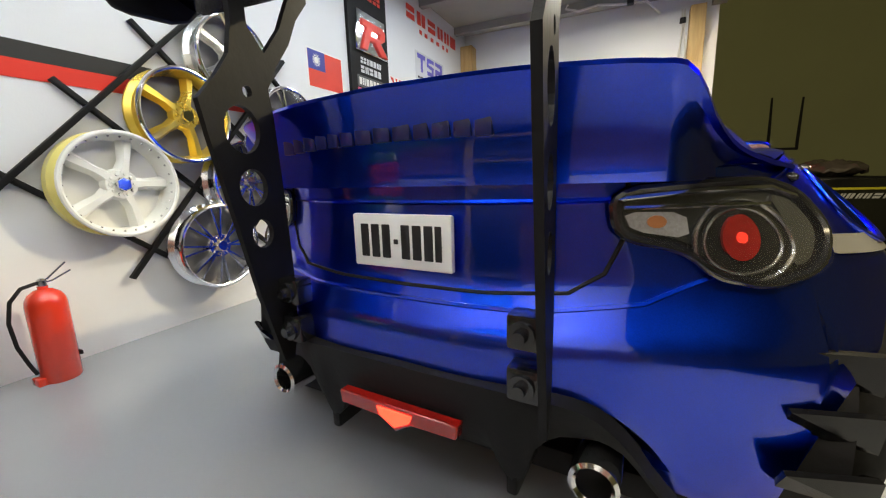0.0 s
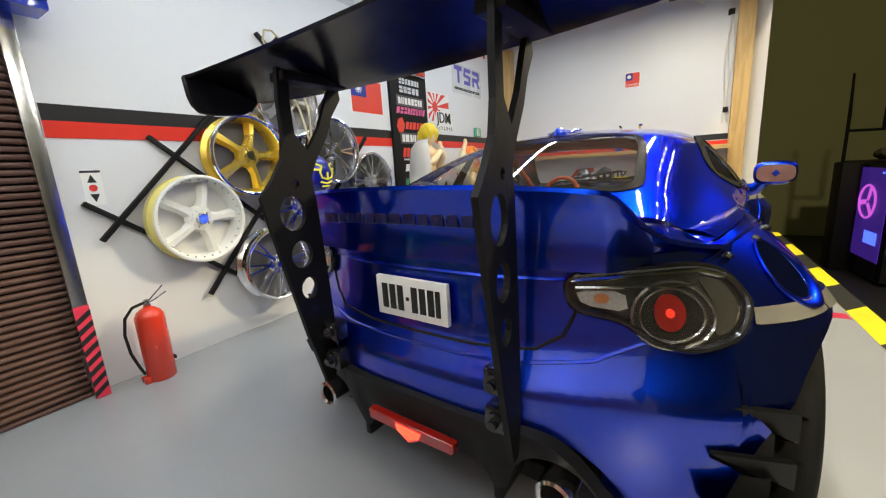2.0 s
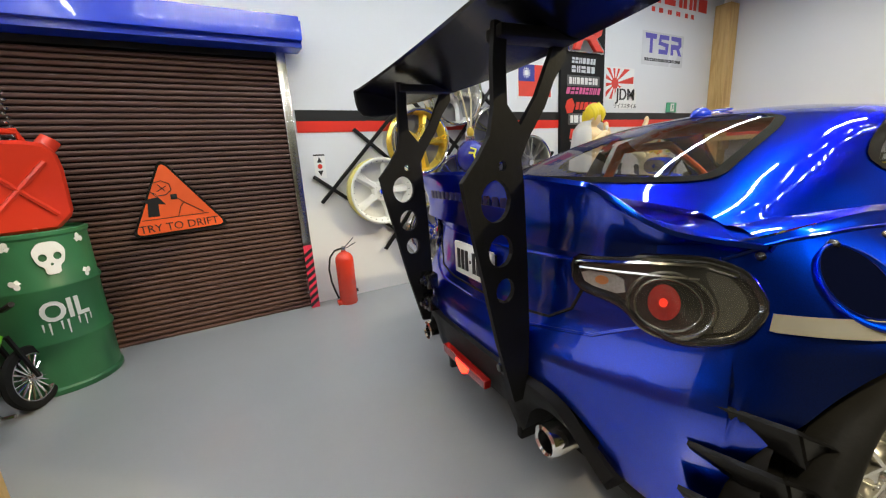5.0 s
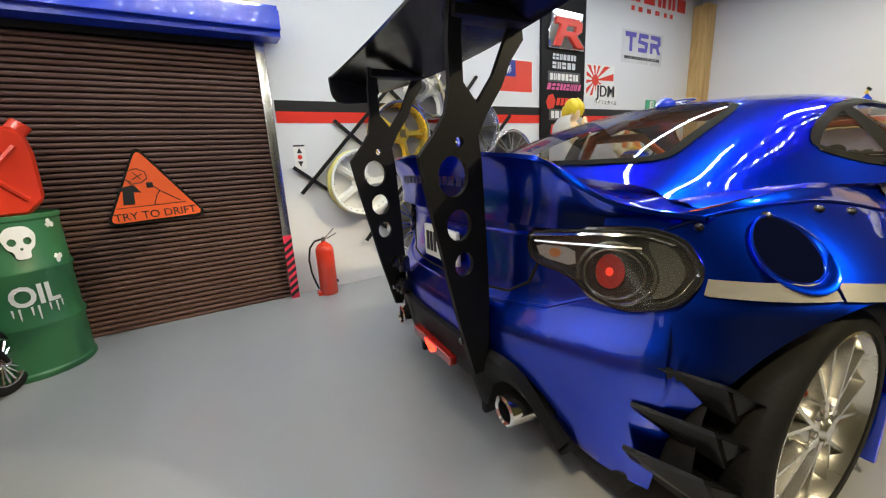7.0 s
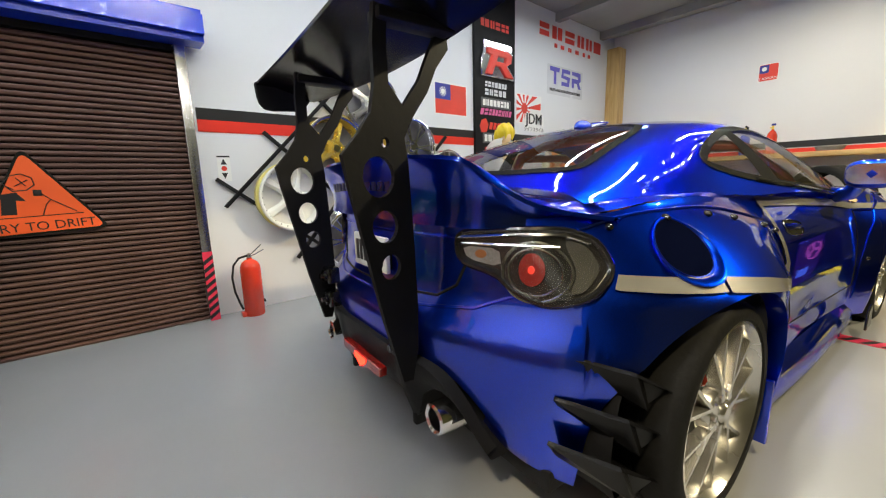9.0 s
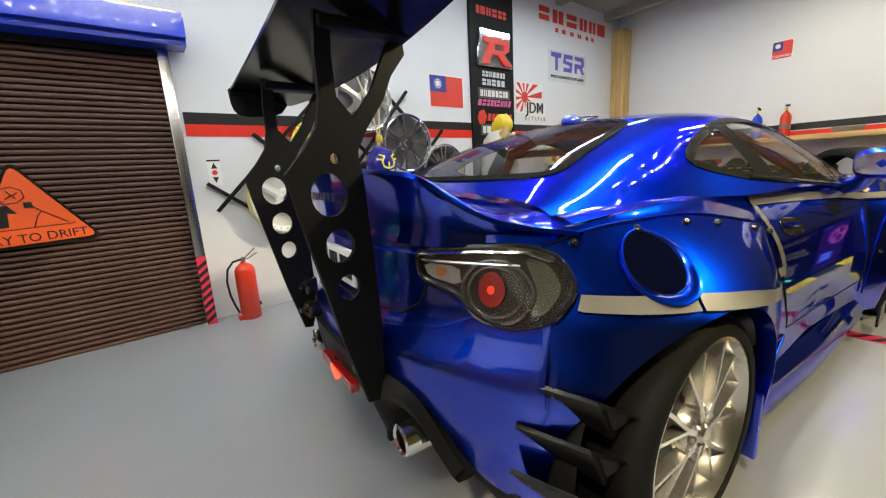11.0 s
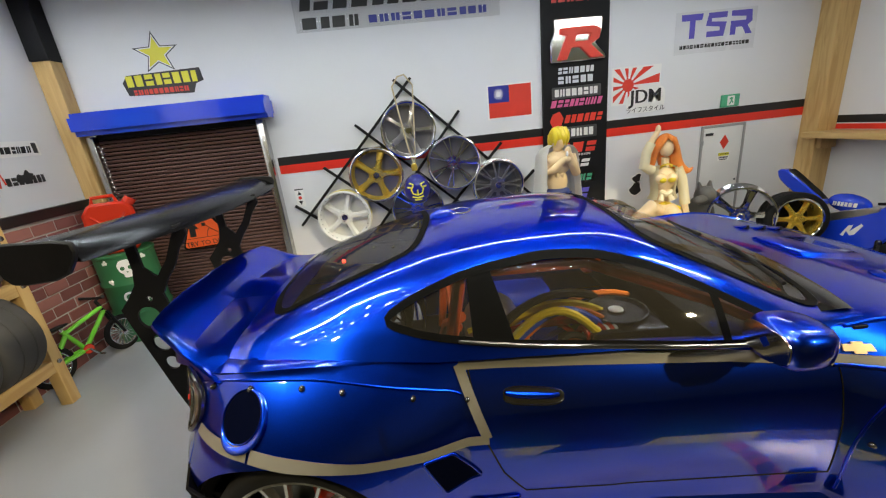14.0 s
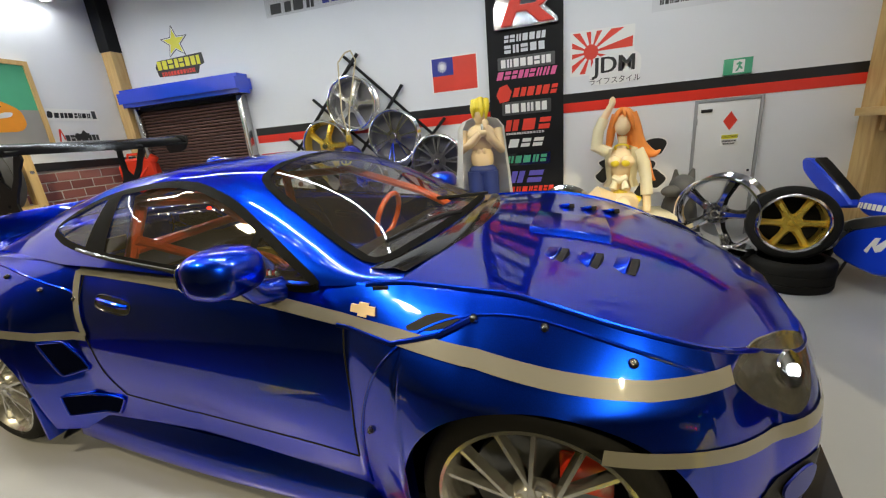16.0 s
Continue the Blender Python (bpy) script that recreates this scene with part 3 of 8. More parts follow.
def tyre_mesh(ro, ri, w, segs=48):
    """A tyre along x, outer face at x = 0."""
    e = 0.28
    prof = [(ri, -0.08), (ri + 0.08, 0.05), (ro - e, 0.06), (ro - 0.08, -0.06), (ro, -0.25), (ro, -w / 3), (ro - 0.06, -w / 3 - 0.03), (ro - 0.06, -w / 3 - 0.1), (ro, -w / 3 - 0.13),
            (ro, -2 * w / 3), (ro - 0.06, -2 * w / 3 - 0.03), (ro - 0.06, -2 * w / 3 - 0.1), (ro, -2 * w / 3 - 0.13), (ro, -w + 0.25), (ro - 0.08, -w + 0.06), (ro - e, -w - 0.06), (ri + 0.08, -w - 0.05), (ri, -w + 0.08)]
    return lathe(prof, segs=segs, axis="X", caps=False)


for name, y, sign in (("rear_wheel", 0, 1), ("rear_wheel", 0, -1), ("front_wheel", 25.7, 1), ("front_wheel", 25.7, -1)):
    w = new(name)
    w.parent = CAR
    w.matrix_basis = pose(sign * 9.65 * C, y * C, 3.25 * C, 0, 0, 0 if sign > 0 else 180)
    part("tyre", tyre_mesh(3.25, 2.66, 2.6), RUBBER, w)
    part("rim", rim_mesh("fork", 2.7, 2.6), CHAMPAGNE, w, "pale champagne silver forked-spoke rim")
    part("brake_disc", lathe([(0, -0.9), (1.9, -0.9), (1.9, -1.1), (0, -1.1)], axis="X", caps=False), GUN, w)
    part("brake_caliper", box(-1.3, 0.5, 0.2, -0.8, 1.9, 1.5, 0.12), RED_PAINT, w, "red brake caliper")

# ---- wall fittings ----
def on_long_wall(name, label, category, y, z, lift=0.0, group=""):
    """A thing on the long wall: its x runs along the wall, its y into it."""
    return thing(name, label, category, WX + lift, y, z, 90, group=group)


def on_end_wall(name, label, category, x, z, lift=0.0):
    return thing(name, label, category, x, Y1 - lift, z, 0)


def on_brick_wall(name, label, category, x, z, lift=0.0):
    return thing(name, label, category, x, Y0 + lift, z, 180)


def rect(x0, z0, x1, z1, r=0.0):
    if not r:
        return [(x0, z0), (x1, z0), (x1, z1), (x0, z1)]
    out = []
    for cx, cz, a in ((x1 - r, z0 + r, -90), (x1 - r, z1 - r, 0), (x0 + r, z1 - r, 90), (x0 + r, z0 + r, 180)):
        for k in range(4):
            t = radians(a + 30 * k)
            out.append((cx + r * math.cos(t), cz + r * math.sin(t)))
    return out


def blocks(parent, material, x0, x1, z0, z1, n, y=-0.02, slant=0.0, name="print_bar", gap=0.25, seed=1):
    """A line of print that stands for a logo: one plain bar for each sign."""
    rnd = random.Random(seed)
    bm = bmesh.new()
    ws = [rnd.uniform(0.75, 1.25) for _ in range(n)]
    k = (x1 - x0) / sum(ws)
    x = x0
    for w in ws:
        a, b = x, x + w * k * (1 - gap)
        sl = slant * (z1 - z0)
        t = (z1 - z0) * 0.27
        form = rnd.randrange(3)
        if form == 0 or b - a < 2.2 * t:
            outs = [[(a, z0), (b, z0), (b + sl, z1), (a + sl, z1)]]
        elif form == 1:
            outs = [[(a, z0), (b, z0), (b + sl * 0.42, z0 + t * 1.55), (a + sl * 0.42, z0 + t * 1.55)], [(a + sl * 0.58, z1 - t * 1.55), (b + sl * 0.58, z1 - t * 1.55), (b + sl, z1), (a + sl, z1)]]
        else:
            m_ = (a + b) / 2
            outs = [[(a, z0), (m_ - t * 0.25, z0), (m_ - t * 0.25 + sl, z1), (a + sl, z1)], [(m_ + t * 0.25, z0), (b, z0), (b + sl, z1), (m_ + t * 0.25 + sl, z1)]]
        for o in outs:
            plate(o, 0.015, bm, m=cm(0, y, 0))
        x += w * k
    return part(name, bm, material, parent, smooth=False)


# stripes round the walls
for name, z0, z1, mat_, lab in (("trim_black_stripe", 12.5, 13.2, BLACK_STRIPE, "black"), ("trim_red_stripe", 11.78, 12.5, RED_STRIPE, "red")):
    structure(name, box(WX, 11.0, z0, WX + 0.04, Y1 - 1.9, z1), mat_, lab + " tape stripe along the white wall", "stripe")
structure("trim_black_stripe_end", box(WX + 1.6, Y1 - 0.04, 10.85, 3.5, Y1, 11.5), BLACK_STRIPE, "black tape stripe over the wooden shelf", "stripe")
structure("trim_red_stripe_end", box(WX + 1.6, Y1 - 0.04, 10.3, 3.5, Y1, 10.75), RED_STRIPE, "red tape stripe behind the wooden shelf", "stripe")
structure("trim_black_stripe_brick", box(WX + 1.2, Y0, 11.0, EDGE, Y0 + 0.5, 11.7), BLACK_STRIPE, "black tape stripe over the brick facing", "stripe")

# corner posts and shelf
bm = box(WX, Y1 - 1.9, 0, WX + 1.7, Y1, 25.2, 0.06)
structure("post_corner_shelf", bm, PINE, "pale pine corner post", "post")
# added black block: stands for the shade at the top of the post
structure("trim_post_top_shade", box(WX, -4.58, 22.0, WX + 1.3, -3.2, TOP - 0.02, 0.05), BLACK_MATT, "black block for the shaded top of the corner post", "post")
structure("post_corner_brick", box(WX, -4.55, 0, WX + 1.2, -3.25, 22.0, 0.06), PINE, "pale pine corner post beside the shutter", "post")
structure("post_open_end", box(3.5, Y1 - 1.4, 0, 5.0, Y1 - 0.01, 25.4, 0.06), PINE, "pale pine post at the open end", "post")
shelf = thing("wall_shelf", "narrow pale pine shelf board on the end wall", "shelf", 0, 0, 0)
part("board", box(WX + 1.2, Y1 - 2.9, 9.75, 3.5, Y1 - 0.05, 10.25, 0.05), PINE_Y, shelf)
part("bracket", box(WX + 1.72, Y1 - 1.7, 8.7, WX + 2.1, Y1 - 0.1, 9.75, 0.03), PINE, shelf)

# roller shutter
door = on_long_wall("door_1", "closed brown roller shutter with blue housing", "roller shutter", 0, 0)
door["kind"] = "structure"
slat_me = None
DY0, DY1, DZ = -2.5, 10.2, 16.1
n = 52
for i in range(n):
    h = DZ / n
    if slat_me is None:
        prof = [(0.1, 0), (-0.14, 0.0), (-0.2, h * 0.1), (-0.24, h * 0.4), (-0.22, h * 0.62), (-0.14, h * 0.74), (0.1, h * 0.74)]
        bm = bmesh.new()
        a = [bm.verts.new((DY0, y, z)) for y, z in prof]
        b = [bm.verts.new((DY1, y, z)) for y, z in prof]
        for k in range(len(prof) - 1):
            bm.faces.new((a[k], b[k], b[k + 1], a[k + 1]))
        bm.faces.new(a)
        bm.faces.new(list(reversed(b)))
        s = part("slat", bm, SHUTTER, door)
        slat_me = s.data
    else:
        s = new("slat", slat_me)
        s.parent = door
    s.location = (0, -0.15 * C, i * h * C)
# black instead of slat brown, to paint the shade in the gaps between slats
part("shutter_shade_back", box(DY0, -0.1, 0, DY1, -0.02, DZ + 0.4), BLACK_MATT, door)
part("top_rail", box(DY0, -0.5, DZ, DY1, -0.1, DZ + 0.5, 0.05), BLACK_MATT, door)
hous = plate(rect(-2.9, 16.45, 11.6, 18.15), 2.1, m=cm(0, -2.2, 0))
bmesh.ops.bevel(hous, geom=[e for e in hous.edges if abs(e.verts[0].co.x - e.verts[1].co.x) > 5], offset=0.35, segments=4, affect="EDGES")
part("housing", hous, BLUE_PLASTIC, door, "glossy blue roller housing")
for a, b, nm in ((10.2, 10.75, "right"), (-3.1, -2.5, "left")):
    g = box(a, -0.9, 0, b, -0.02, 16.4, 0.06)
    part("guide_rail", g, STEEL, door, "bright steel guide rail")
hz = bmesh.new()
for k in range(8):
    z = 0.1 + k * 0.5
    plate([(10.2, z), (10.75, z + 0.4), (10.75, z + 0.66), (10.2, z + 0.26)], 0.015, hz, m=cm(0, -0.93, 0))
part("hazard_tape", plate(rect(10.2, 0.02, 10.75, 4.45), 0.02, m=cm(0, -0.92, 0)), TAPE_RED, door, "red and black hazard tape")
part("hazard_stripe", hz, BLACK_PRINT, door)
ch = bmesh.new()
for k in range(26):
    bmesh.ops.create_icosphere(ch, subdivisions=1, radius=0.1, matrix=cm(-2.1 + (0.12 if k % 2 else 0), -1.1, 15.6 - 0.2 * k))
part("pull_chain", ch, STEEL, door, "beaded steel pull chain")

# warning sign on the shutter
sign = on_long_wall("warning_sign", "orange triangular warning sign with black border", "warning sign", 3.8, 6.3, 0.62)
sign.scale = (0.97, 1, 0.98)
tri = [(-2.4, 0), (2.35, 0.2), (-0.45, 4.2)]


def soft_tri(k, r):
    c = (sum(p[0] for p in tri) / 3, sum(p[1] for p in tri) / 3)
    q = [(c[0] + (x - c[0]) * k, c[1] + (z - c[1]) * k) for x, z in tri]
    out = []
    for i in range(3):
        a, b, d = q[i - 1], q[i], q[(i + 1) % 3]
        la, ld = math.dist(a, b), math.dist(b, d)
        p0 = (b[0] + (a[0] - b[0]) * r / la, b[1] + (a[1] - b[1]) * r / la)
        p2 = (b[0] + (d[0] - b[0]) * r / ld, b[1] + (d[1] - b[1]) * r / ld)
        for t in (0, 0.25, 0.5, 0.75, 1):
            out.append(tuple((1 - t) ** 2 * p0[k2] + 2 * t * (1 - t) * b[k2] + t * t * p2[k2] for k2 in (0, 1)))
    return out


part("backing", plate(soft_tri(1.06, 0.5), 0.2), BLACK_GLOSS, sign)
part("face", plate(soft_tri(0.98, 0.45), 0.03, m=cm(0, -0.03, 0)), ORANGE, sign, "orange printed face")
letters("TRY TO DRIFT", 0.62, BLACK_PRINT, sign, cm(-0.1, -0.04, 0.42, 0, -2.5, 0), "lettering", 0.01)
part("arrow", plate([(-1.55, 1.05), (-1.0, 1.05), (-0.95, 1.75), (-0.6, 1.7), (-0.9, 2.15), (-1.75, 2.0), (-1.45, 1.8)], 0.01, m=cm(0, -0.045, 0)), BLACK_PRINT, sign)
part("ground_line", plate([(-1.9, 0.85), (1.45, 0.98), (1.45, 1.02), (-1.9, 0.89)], 0.01, m=cm(0, -0.045, 0)), BLACK_PRINT, sign)
hand_lines = bmesh.new()
for pts in ([(-1.3, 2.6), (-1.0, 2.95), (-0.6, 3.05), (-0.25, 2.85), (-0.2, 2.5), (-0.5, 2.25), (-1.0, 2.2), (-1.3, 2.6)], [(-0.25, 2.2), (0.05, 2.0), (0.3, 1.75), (1.2, 1.1)], [(0.3, 1.75), (0.1, 1.5), (-0.1, 0.95)], [(-0.8, 2.85), (-0.5, 2.45)], [(-0.9, 2.45), (-0.4, 2.75)], [(-1.2, 2.45), (-0.95, 2.3)]):
    tube([(x, -0.04, z) for x, z in pts], 0.028, hand_lines, 4)
box(-0.3, -0.06, 1.95, 0.02, -0.03, 2.25, 0.02, hand_lines)
part("line_drawing", hand_lines, BLACK_PRINT, sign)

# door control sticker
ctl = on_long_wall("control_sticker", "white door control sticker with arrows and red dot", "sticker", 11.8, 8.75, 0.03)
part("sheet", plate(rect(0, 0, 0.75, 1.6), 0.02), WHITE_PRINT, ctl)
part("arrow", plate([(0.2, 1.05), (0.55, 1.05), (0.37, 1.42)], 0.01, m=cm(0, -0.012, 0)), BLACK_PRINT, ctl)
part("arrow", plate([(0.2, 0.52), (0.55, 0.52), (0.37, 0.15)], 0.01, m=cm(0, -0.012, 0)), BLACK_PRINT, ctl)
part("dot", plate(ring(0.16, 16, 0.37, 0.8), 0.01, m=cm(0, -0.012, 0)), RED_PRINT, ctl)
part("edge_bar", plate(rect(0, 1.5, 0.75, 1.6), 0.01, m=cm(0, -0.012, 0)), BLACK_PRINT, ctl)

# fire extinguisher
ext = thing("fire_extinguisher", "small red fire extinguisher standing by the wall", "fire extinguisher", -22.6, 12.7, 0)
ext.scale = (0.8, 0.8, 0.86)
part("cylinder", lathe([(0, 0), (0.72, 0), (0.78, 0.08), (0.78, 3.6), (0.74, 3.85), (0.6, 4.1), (0.35, 4.28), (0.2, 4.32), (0.2, 4.45), (0, 4.45)], segs=28, caps=False), RED_PAINT, ext)
part("foot", box(-0.35, -1.0, 0, 0.35, -0.5, 0.35, 0.05), RED_PAINT, ext)
part("valve", lathe([(0, 4.4), (0.17, 4.4), (0.19, 4.5), (0.19, 4.7), (0.1, 4.78), (0, 4.8)], segs=12, caps=False), STEEL, ext)
part("lever", tube([(0, -0.3, 4.62), (0, 0.2, 4.72), (0, 1.0, 5.35)], 0.045, None, 6), STEEL, ext)
part("carry_handle", tube([(0, -0.25, 4.55), (0, 0.4, 4.62), (0, 1.15, 4.95)], 0.04, None, 6), STEEL, ext)
part("hose", tube([(0, -0.2, 4.6), (0, -0.75, 4.5), (0, -1.2, 4.0), (0, -1.38, 3.1), (0, -1.3, 2.0), (0, -1.05, 1.1), (0, -0.85, 0.55)], 0.085, None, 8), BLACK_MATT, ext)
part("bracket", box(-0.4, 0.74, 0.9, 0.4, 0.84, 1.1, 0.02), BLACK_MATT, ext)

# display rack of rims
rack = on_long_wall("wall_rim_rack", "black lattice rack of crossed bars on the wall", "rack", 22.5, 0.25, 0.05)
rack.scale = (0.97, 1, 0.9)


def bar(parent, x0, z0, x1, z1, y=-0.3, w=0.12):
    d = Vector((x1 - x0, 0, z1 - z0))
    ln = d.length
    b = box(-0.12, 0, -w, 0.12, ln, w, 0.02)
    b = box(0, -0.13, -w, ln, 0.13, w, 0.02)
    moved(b, cm(x0, y, z0, 0, -math.degrees(math.atan2(d.z, d.x)), 0))
    return part("bar", b, BLACK_MATT, parent)


bar(rack, -10.9, 7.6, 0.75, 20.2)
bar(rack, -0.75, 20.2, 11.6, 7.4, -0.1)
bar(rack, -11.2, 9.6, -1.5, 1.4, -0.1)
bar(rack, -8.0, 13.0, 3.0, 2.6, -0.1)
bar(rack, -4.6, 16.6, 7.8, 4.2, -0.1)
bar(rack, -6.5, 3.2, 4.7, 16.9)
bar(rack, -2.0, 2.0, 8.4, 13.5)
bar(rack, 3.0, 2.0, 11.4, 10.4)


BACKING = shader("grey_rim_backing", (0.2, 0.2, 0.21), rough=0.35, metal=0.4)


RIM_CHROME = shader("bright_rim_plating", (0.88, 0.88, 0.9), rough=0.13, metal=1.0, vary=0.05, rough_vary=0.04)


def display_rim(y, z, kind, material, label, lip=None, w=1.15, r=2.3):
    t = thing("display_rim", label, "wheel rim", WX + 1.5, y, z, 0, group="rims on the wall rack")
    part("rim", rim_mesh(kind, r, w), material, t)
    part("back_plate", lathe([(0.0, -w + 0.25), (r * 0.85, -w + 0.25), (r * 0.85, -w + 0.1), (0, -w + 0.1)], axis="X", caps=False, segs=36), WHITE_PLASTIC if lip is WHITE_PLASTIC else BACKING, t)
    part("centre_nut", lathe([(0, 0.06), (0.28, 0.06), (0.34, -0.05), (0.34, -0.3), (0, -0.3)], axis="X", caps=False, segs=6), CHROME, t)
    part("outer_lip", tube([(0.0, r * 0.97 * math.cos(a), r * 0.97 * math.sin(a)) for a in [2 * math.pi * k / 44 for k in range(44)]], 0.11, None, 8, closed=True), WHITE_PLASTIC if lip is WHITE_PLASTIC else RIM_CHROME, t, "bright outer lip")
    for k in range(5):
        a = 2 * math.pi * (k + 0.5) / 5
        part("lug_nut", moved(lathe([(0, 0.08), (0.07, 0.08), (0.09, 0), (0.09, -0.1), (0, -0.1)], axis="X", caps=False, segs=8), cm(-0.2, r * 0.2 * math.cos(a), r * 0.2 * math.sin(a))), GUN, t)
    return t


STEEL_RIM = shader("brushed_grey_rim", (0.78, 0.77, 0.74), rough=0.26, metal=0.9, vary=0.1)
display_rim(22.5, 14.3, "five", STEEL_RIM, "brushed grey five-spoke rim hung on the rack")
goldrim = display_rim(19.3, 10.9, "five", GOLD, "gold five-spoke rim with polished lip", CHROME)
display_rim(26.1, 11.2, "mesh", RIM_CHROME, "chrome split-spoke rim hung on the rack")
whiterim = display_rim(16.0, 7.6, "five", WHITE_PLASTIC, "white five-spoke rim with riveted edge", WHITE_PLASTIC)
part("barrel_band", lathe([(2.05, -1.12), (2.32, -1.14), (2.325, -0.75), (2.05, -0.7)], axis="X", caps=False, segs=40), shader("pale_yellow_paint", (0.78, 0.68, 0.22), rough=0.35), whiterim, "pale yellow painted outer barrel")
rivets = bmesh.new()
for k in range(30):
    a = 2 * math.pi * k / 30
    bmesh.ops.create_icosphere(rivets, subdivisions=1, radius=0.055, matrix=Matrix.Translation((-0.16, 2.08 * math.cos(a), 2.08 * math.sin(a))))
part("rivet_ring", rivets, STEEL, whiterim, "ring of small steel rivets")
display_rim(22.5, 7.55, "turbine", RIM_CHROME, "chrome twin-spoke rim low on the rack")
display_rim(29.9, 8.8, "turbine", SILVER, "silver many-spoke rim low on the rack")
display_rim(20.2, 4.1, "turbine", RIM_CHROME, "chrome twin-spoke rim at the foot of the rack")

# pendant on a cord
pend = thing("hanging_ornament", "glossy blue egg-shaped ornament hung on a cord", "ornament", WX + 3.0, 22.6, 9.6)
bm = bmesh.new()
bmesh.ops.create_uvsphere(bm, u_segments=24, v_segments=16, radius=1.15)
for v in bm.verts:
    v.co.z *= 1.1
    v.co.y *= 1.0 - 0.1 * v.co.z / 1.4
part("egg", bm, shader("navy_egg_glaze", (0.008, 0.012, 0.22), rough=0.12, coat=0.6), pend)
em = bmesh.new()
for pts in ([(-0.55, -0.6), (0.0, -0.75), (0.55, -0.6)], [(-0.75, 0.75), (-0.35, 0.6), (-0.6, 0.1), (-0.45, -0.3), (0, -0.45), (0.45, -0.3), (0.6, 0.1), (0.35, 0.6), (0.75, 0.75)], [(0, 0.1), (0, -0.45)], [(-0.35, -0.95), (0.35, -0.95)], [(-0.95, 0.35), (-0.6, 0.3)], [(0.95, 0.35), (0.6, 0.3)]):
    tube([(math.sqrt(max(0.05, 1.17**2 - (y * 0.82) ** 2 - (z * 0.82 / 1.1) ** 2)), y * 0.82, z * 0.82) for y, z in pts], 0.065, em, 6)
part("emblem", em, YELLOW_PRINT, pend, "raised yellow emblem")
CORD = shader("beige_cord", (0.5, 0.42, 0.27), rough=0.8)
part("cord", tube([(0.0, 0.05, 1.5), (-0.2, -0.4, 4.0), (-2.0, -1.0, 8.2), (-2.5, -0.45, 9.0), (-2.5, 0.1, 9.1), (-2.0, 0.7, 8.2), (-0.2, 0.3, 4.0), (0.0, 0.05, 1.5)], 0.07, None, 6), CORD, pend)
part("bead", lathe([(0, 1.45), (0.22, 1.5), (0.28, 1.75), (0.2, 2.05), (0, 2.1)], segs=12, caps=False), GOLD, pend)

# flag sheet
flag = on_long_wall("flag_poster", "red flag sheet with blue corner and white sun", "flag", 29.8, 14.5, 0.03)
flag.scale = (0.94, 1, 0.96)
part("sheet", plate(rect(-0.12, -0.12, 4.17, 2.85), 0.02), WHITE_PRINT, flag)
part("red_field", plate(rect(0, 0, 4.05, 2.73), 0.01, m=cm(0, -0.012, 0)), RED_PRINT, flag)
part("blue_field", plate(rect(0, 1.3, 1.95, 2.73), 0.01, m=cm(0, -0.024, 0)), NAVY_PRINT, flag)
sun = plate(ring(0.26, 20, 0.95, 2.02), 0.01, m=cm(0, -0.036, 0))
for k in range(12):
    a = 2 * math.pi * k / 12
    plate([(0.95 + r * math.cos(a + d), 2.02 + r * math.sin(a + d)) for r, d in ((0.32, -0.22), (0.5, 0), (0.32, 0.22))], 0.01, sun, m=cm(0, -0.036, 0))
part("sun", sun, WHITE_PRINT, flag, smooth=False)

# tall black board of logos
board = on_long_wall("sponsor_board", "tall black board with rows of coloured logo shapes", "board", 34.6, 4.0, 0.3)
board.scale = (1.05, 1, 1)
part("panel", plate(rect(0, 0, 5.6, 22.5), 0.3), BLACK_MATT, board)
ROWSB = [(17.75, 0.5, 1.3, 4.4, SILVER_PRINT, 7, 0.1), (17.0, 0.58, 1.3, 4.4, SILVER_PRINT, 5, 0.0), (15.98, 0.6, 1.0, 4.8, WHITE_PRINT, 8, 0.0), (15.1, 0.6, 0.6, 5.1, PINK_PRINT, 9, 0.3),
         (13.75, 0.68, 1.8, 5.2, RED_PRINT, 6, 0.25), (12.55, 0.68, 1.2, 4.5, WHITE_PRINT, 6, 0.0), (11.2, 0.9, 1.1, 4.8, RED_PRINT, 3, 0.2), (9.75, 0.68, 1.3, 4.2, WHITE_PRINT, 3, 0.3), (8.4, 0.6, 1.2, 4.4, GREEN_PRINT, 5, 0.2),
         (6.9, 1.0, 1.3, 4.2, PURPLE_PRINT, 2, 0.3), (5.85, 0.45, 0.9, 4.9, RED_PRINT, 9, 0.2), (23.3, 0.7, 0.8, 4.8, RED_PRINT, 6, 0.0)]
for i, (z, h, x0, x1, mt, k, sl) in enumerate(ROWSB):
    blocks(board, mt, x0, x1, z - 4.0 - h / 2, z - 4.0 + h / 2, k, -0.03, sl, seed=i + 3)
    if i in (2, 5, 8):
        part("logo_ground", plate(rect(x0 - 0.25, z - 4.0 - h / 2 - 0.18, x1 + 0.2, z - 4.0 + h / 2 + 0.18, 0.1), 0.012, m=cm(0, -0.012, 0)), GUN if i != 8 else BLACK_GLOSS, board)
part("logo_roundel", plate([(0.8, 9.5), (1.5, 9.6), (1.75, 10.3), (1.4, 10.9), (0.8, 10.7), (0.55, 10.1)], 0.012, m=cm(0, -0.02, -0.45)), RED_PRINT, board)
blocks(board, SILVER_PRINT, 1.2, 4.2, 6.45, 6.62, 14, -0.03, seed=31)
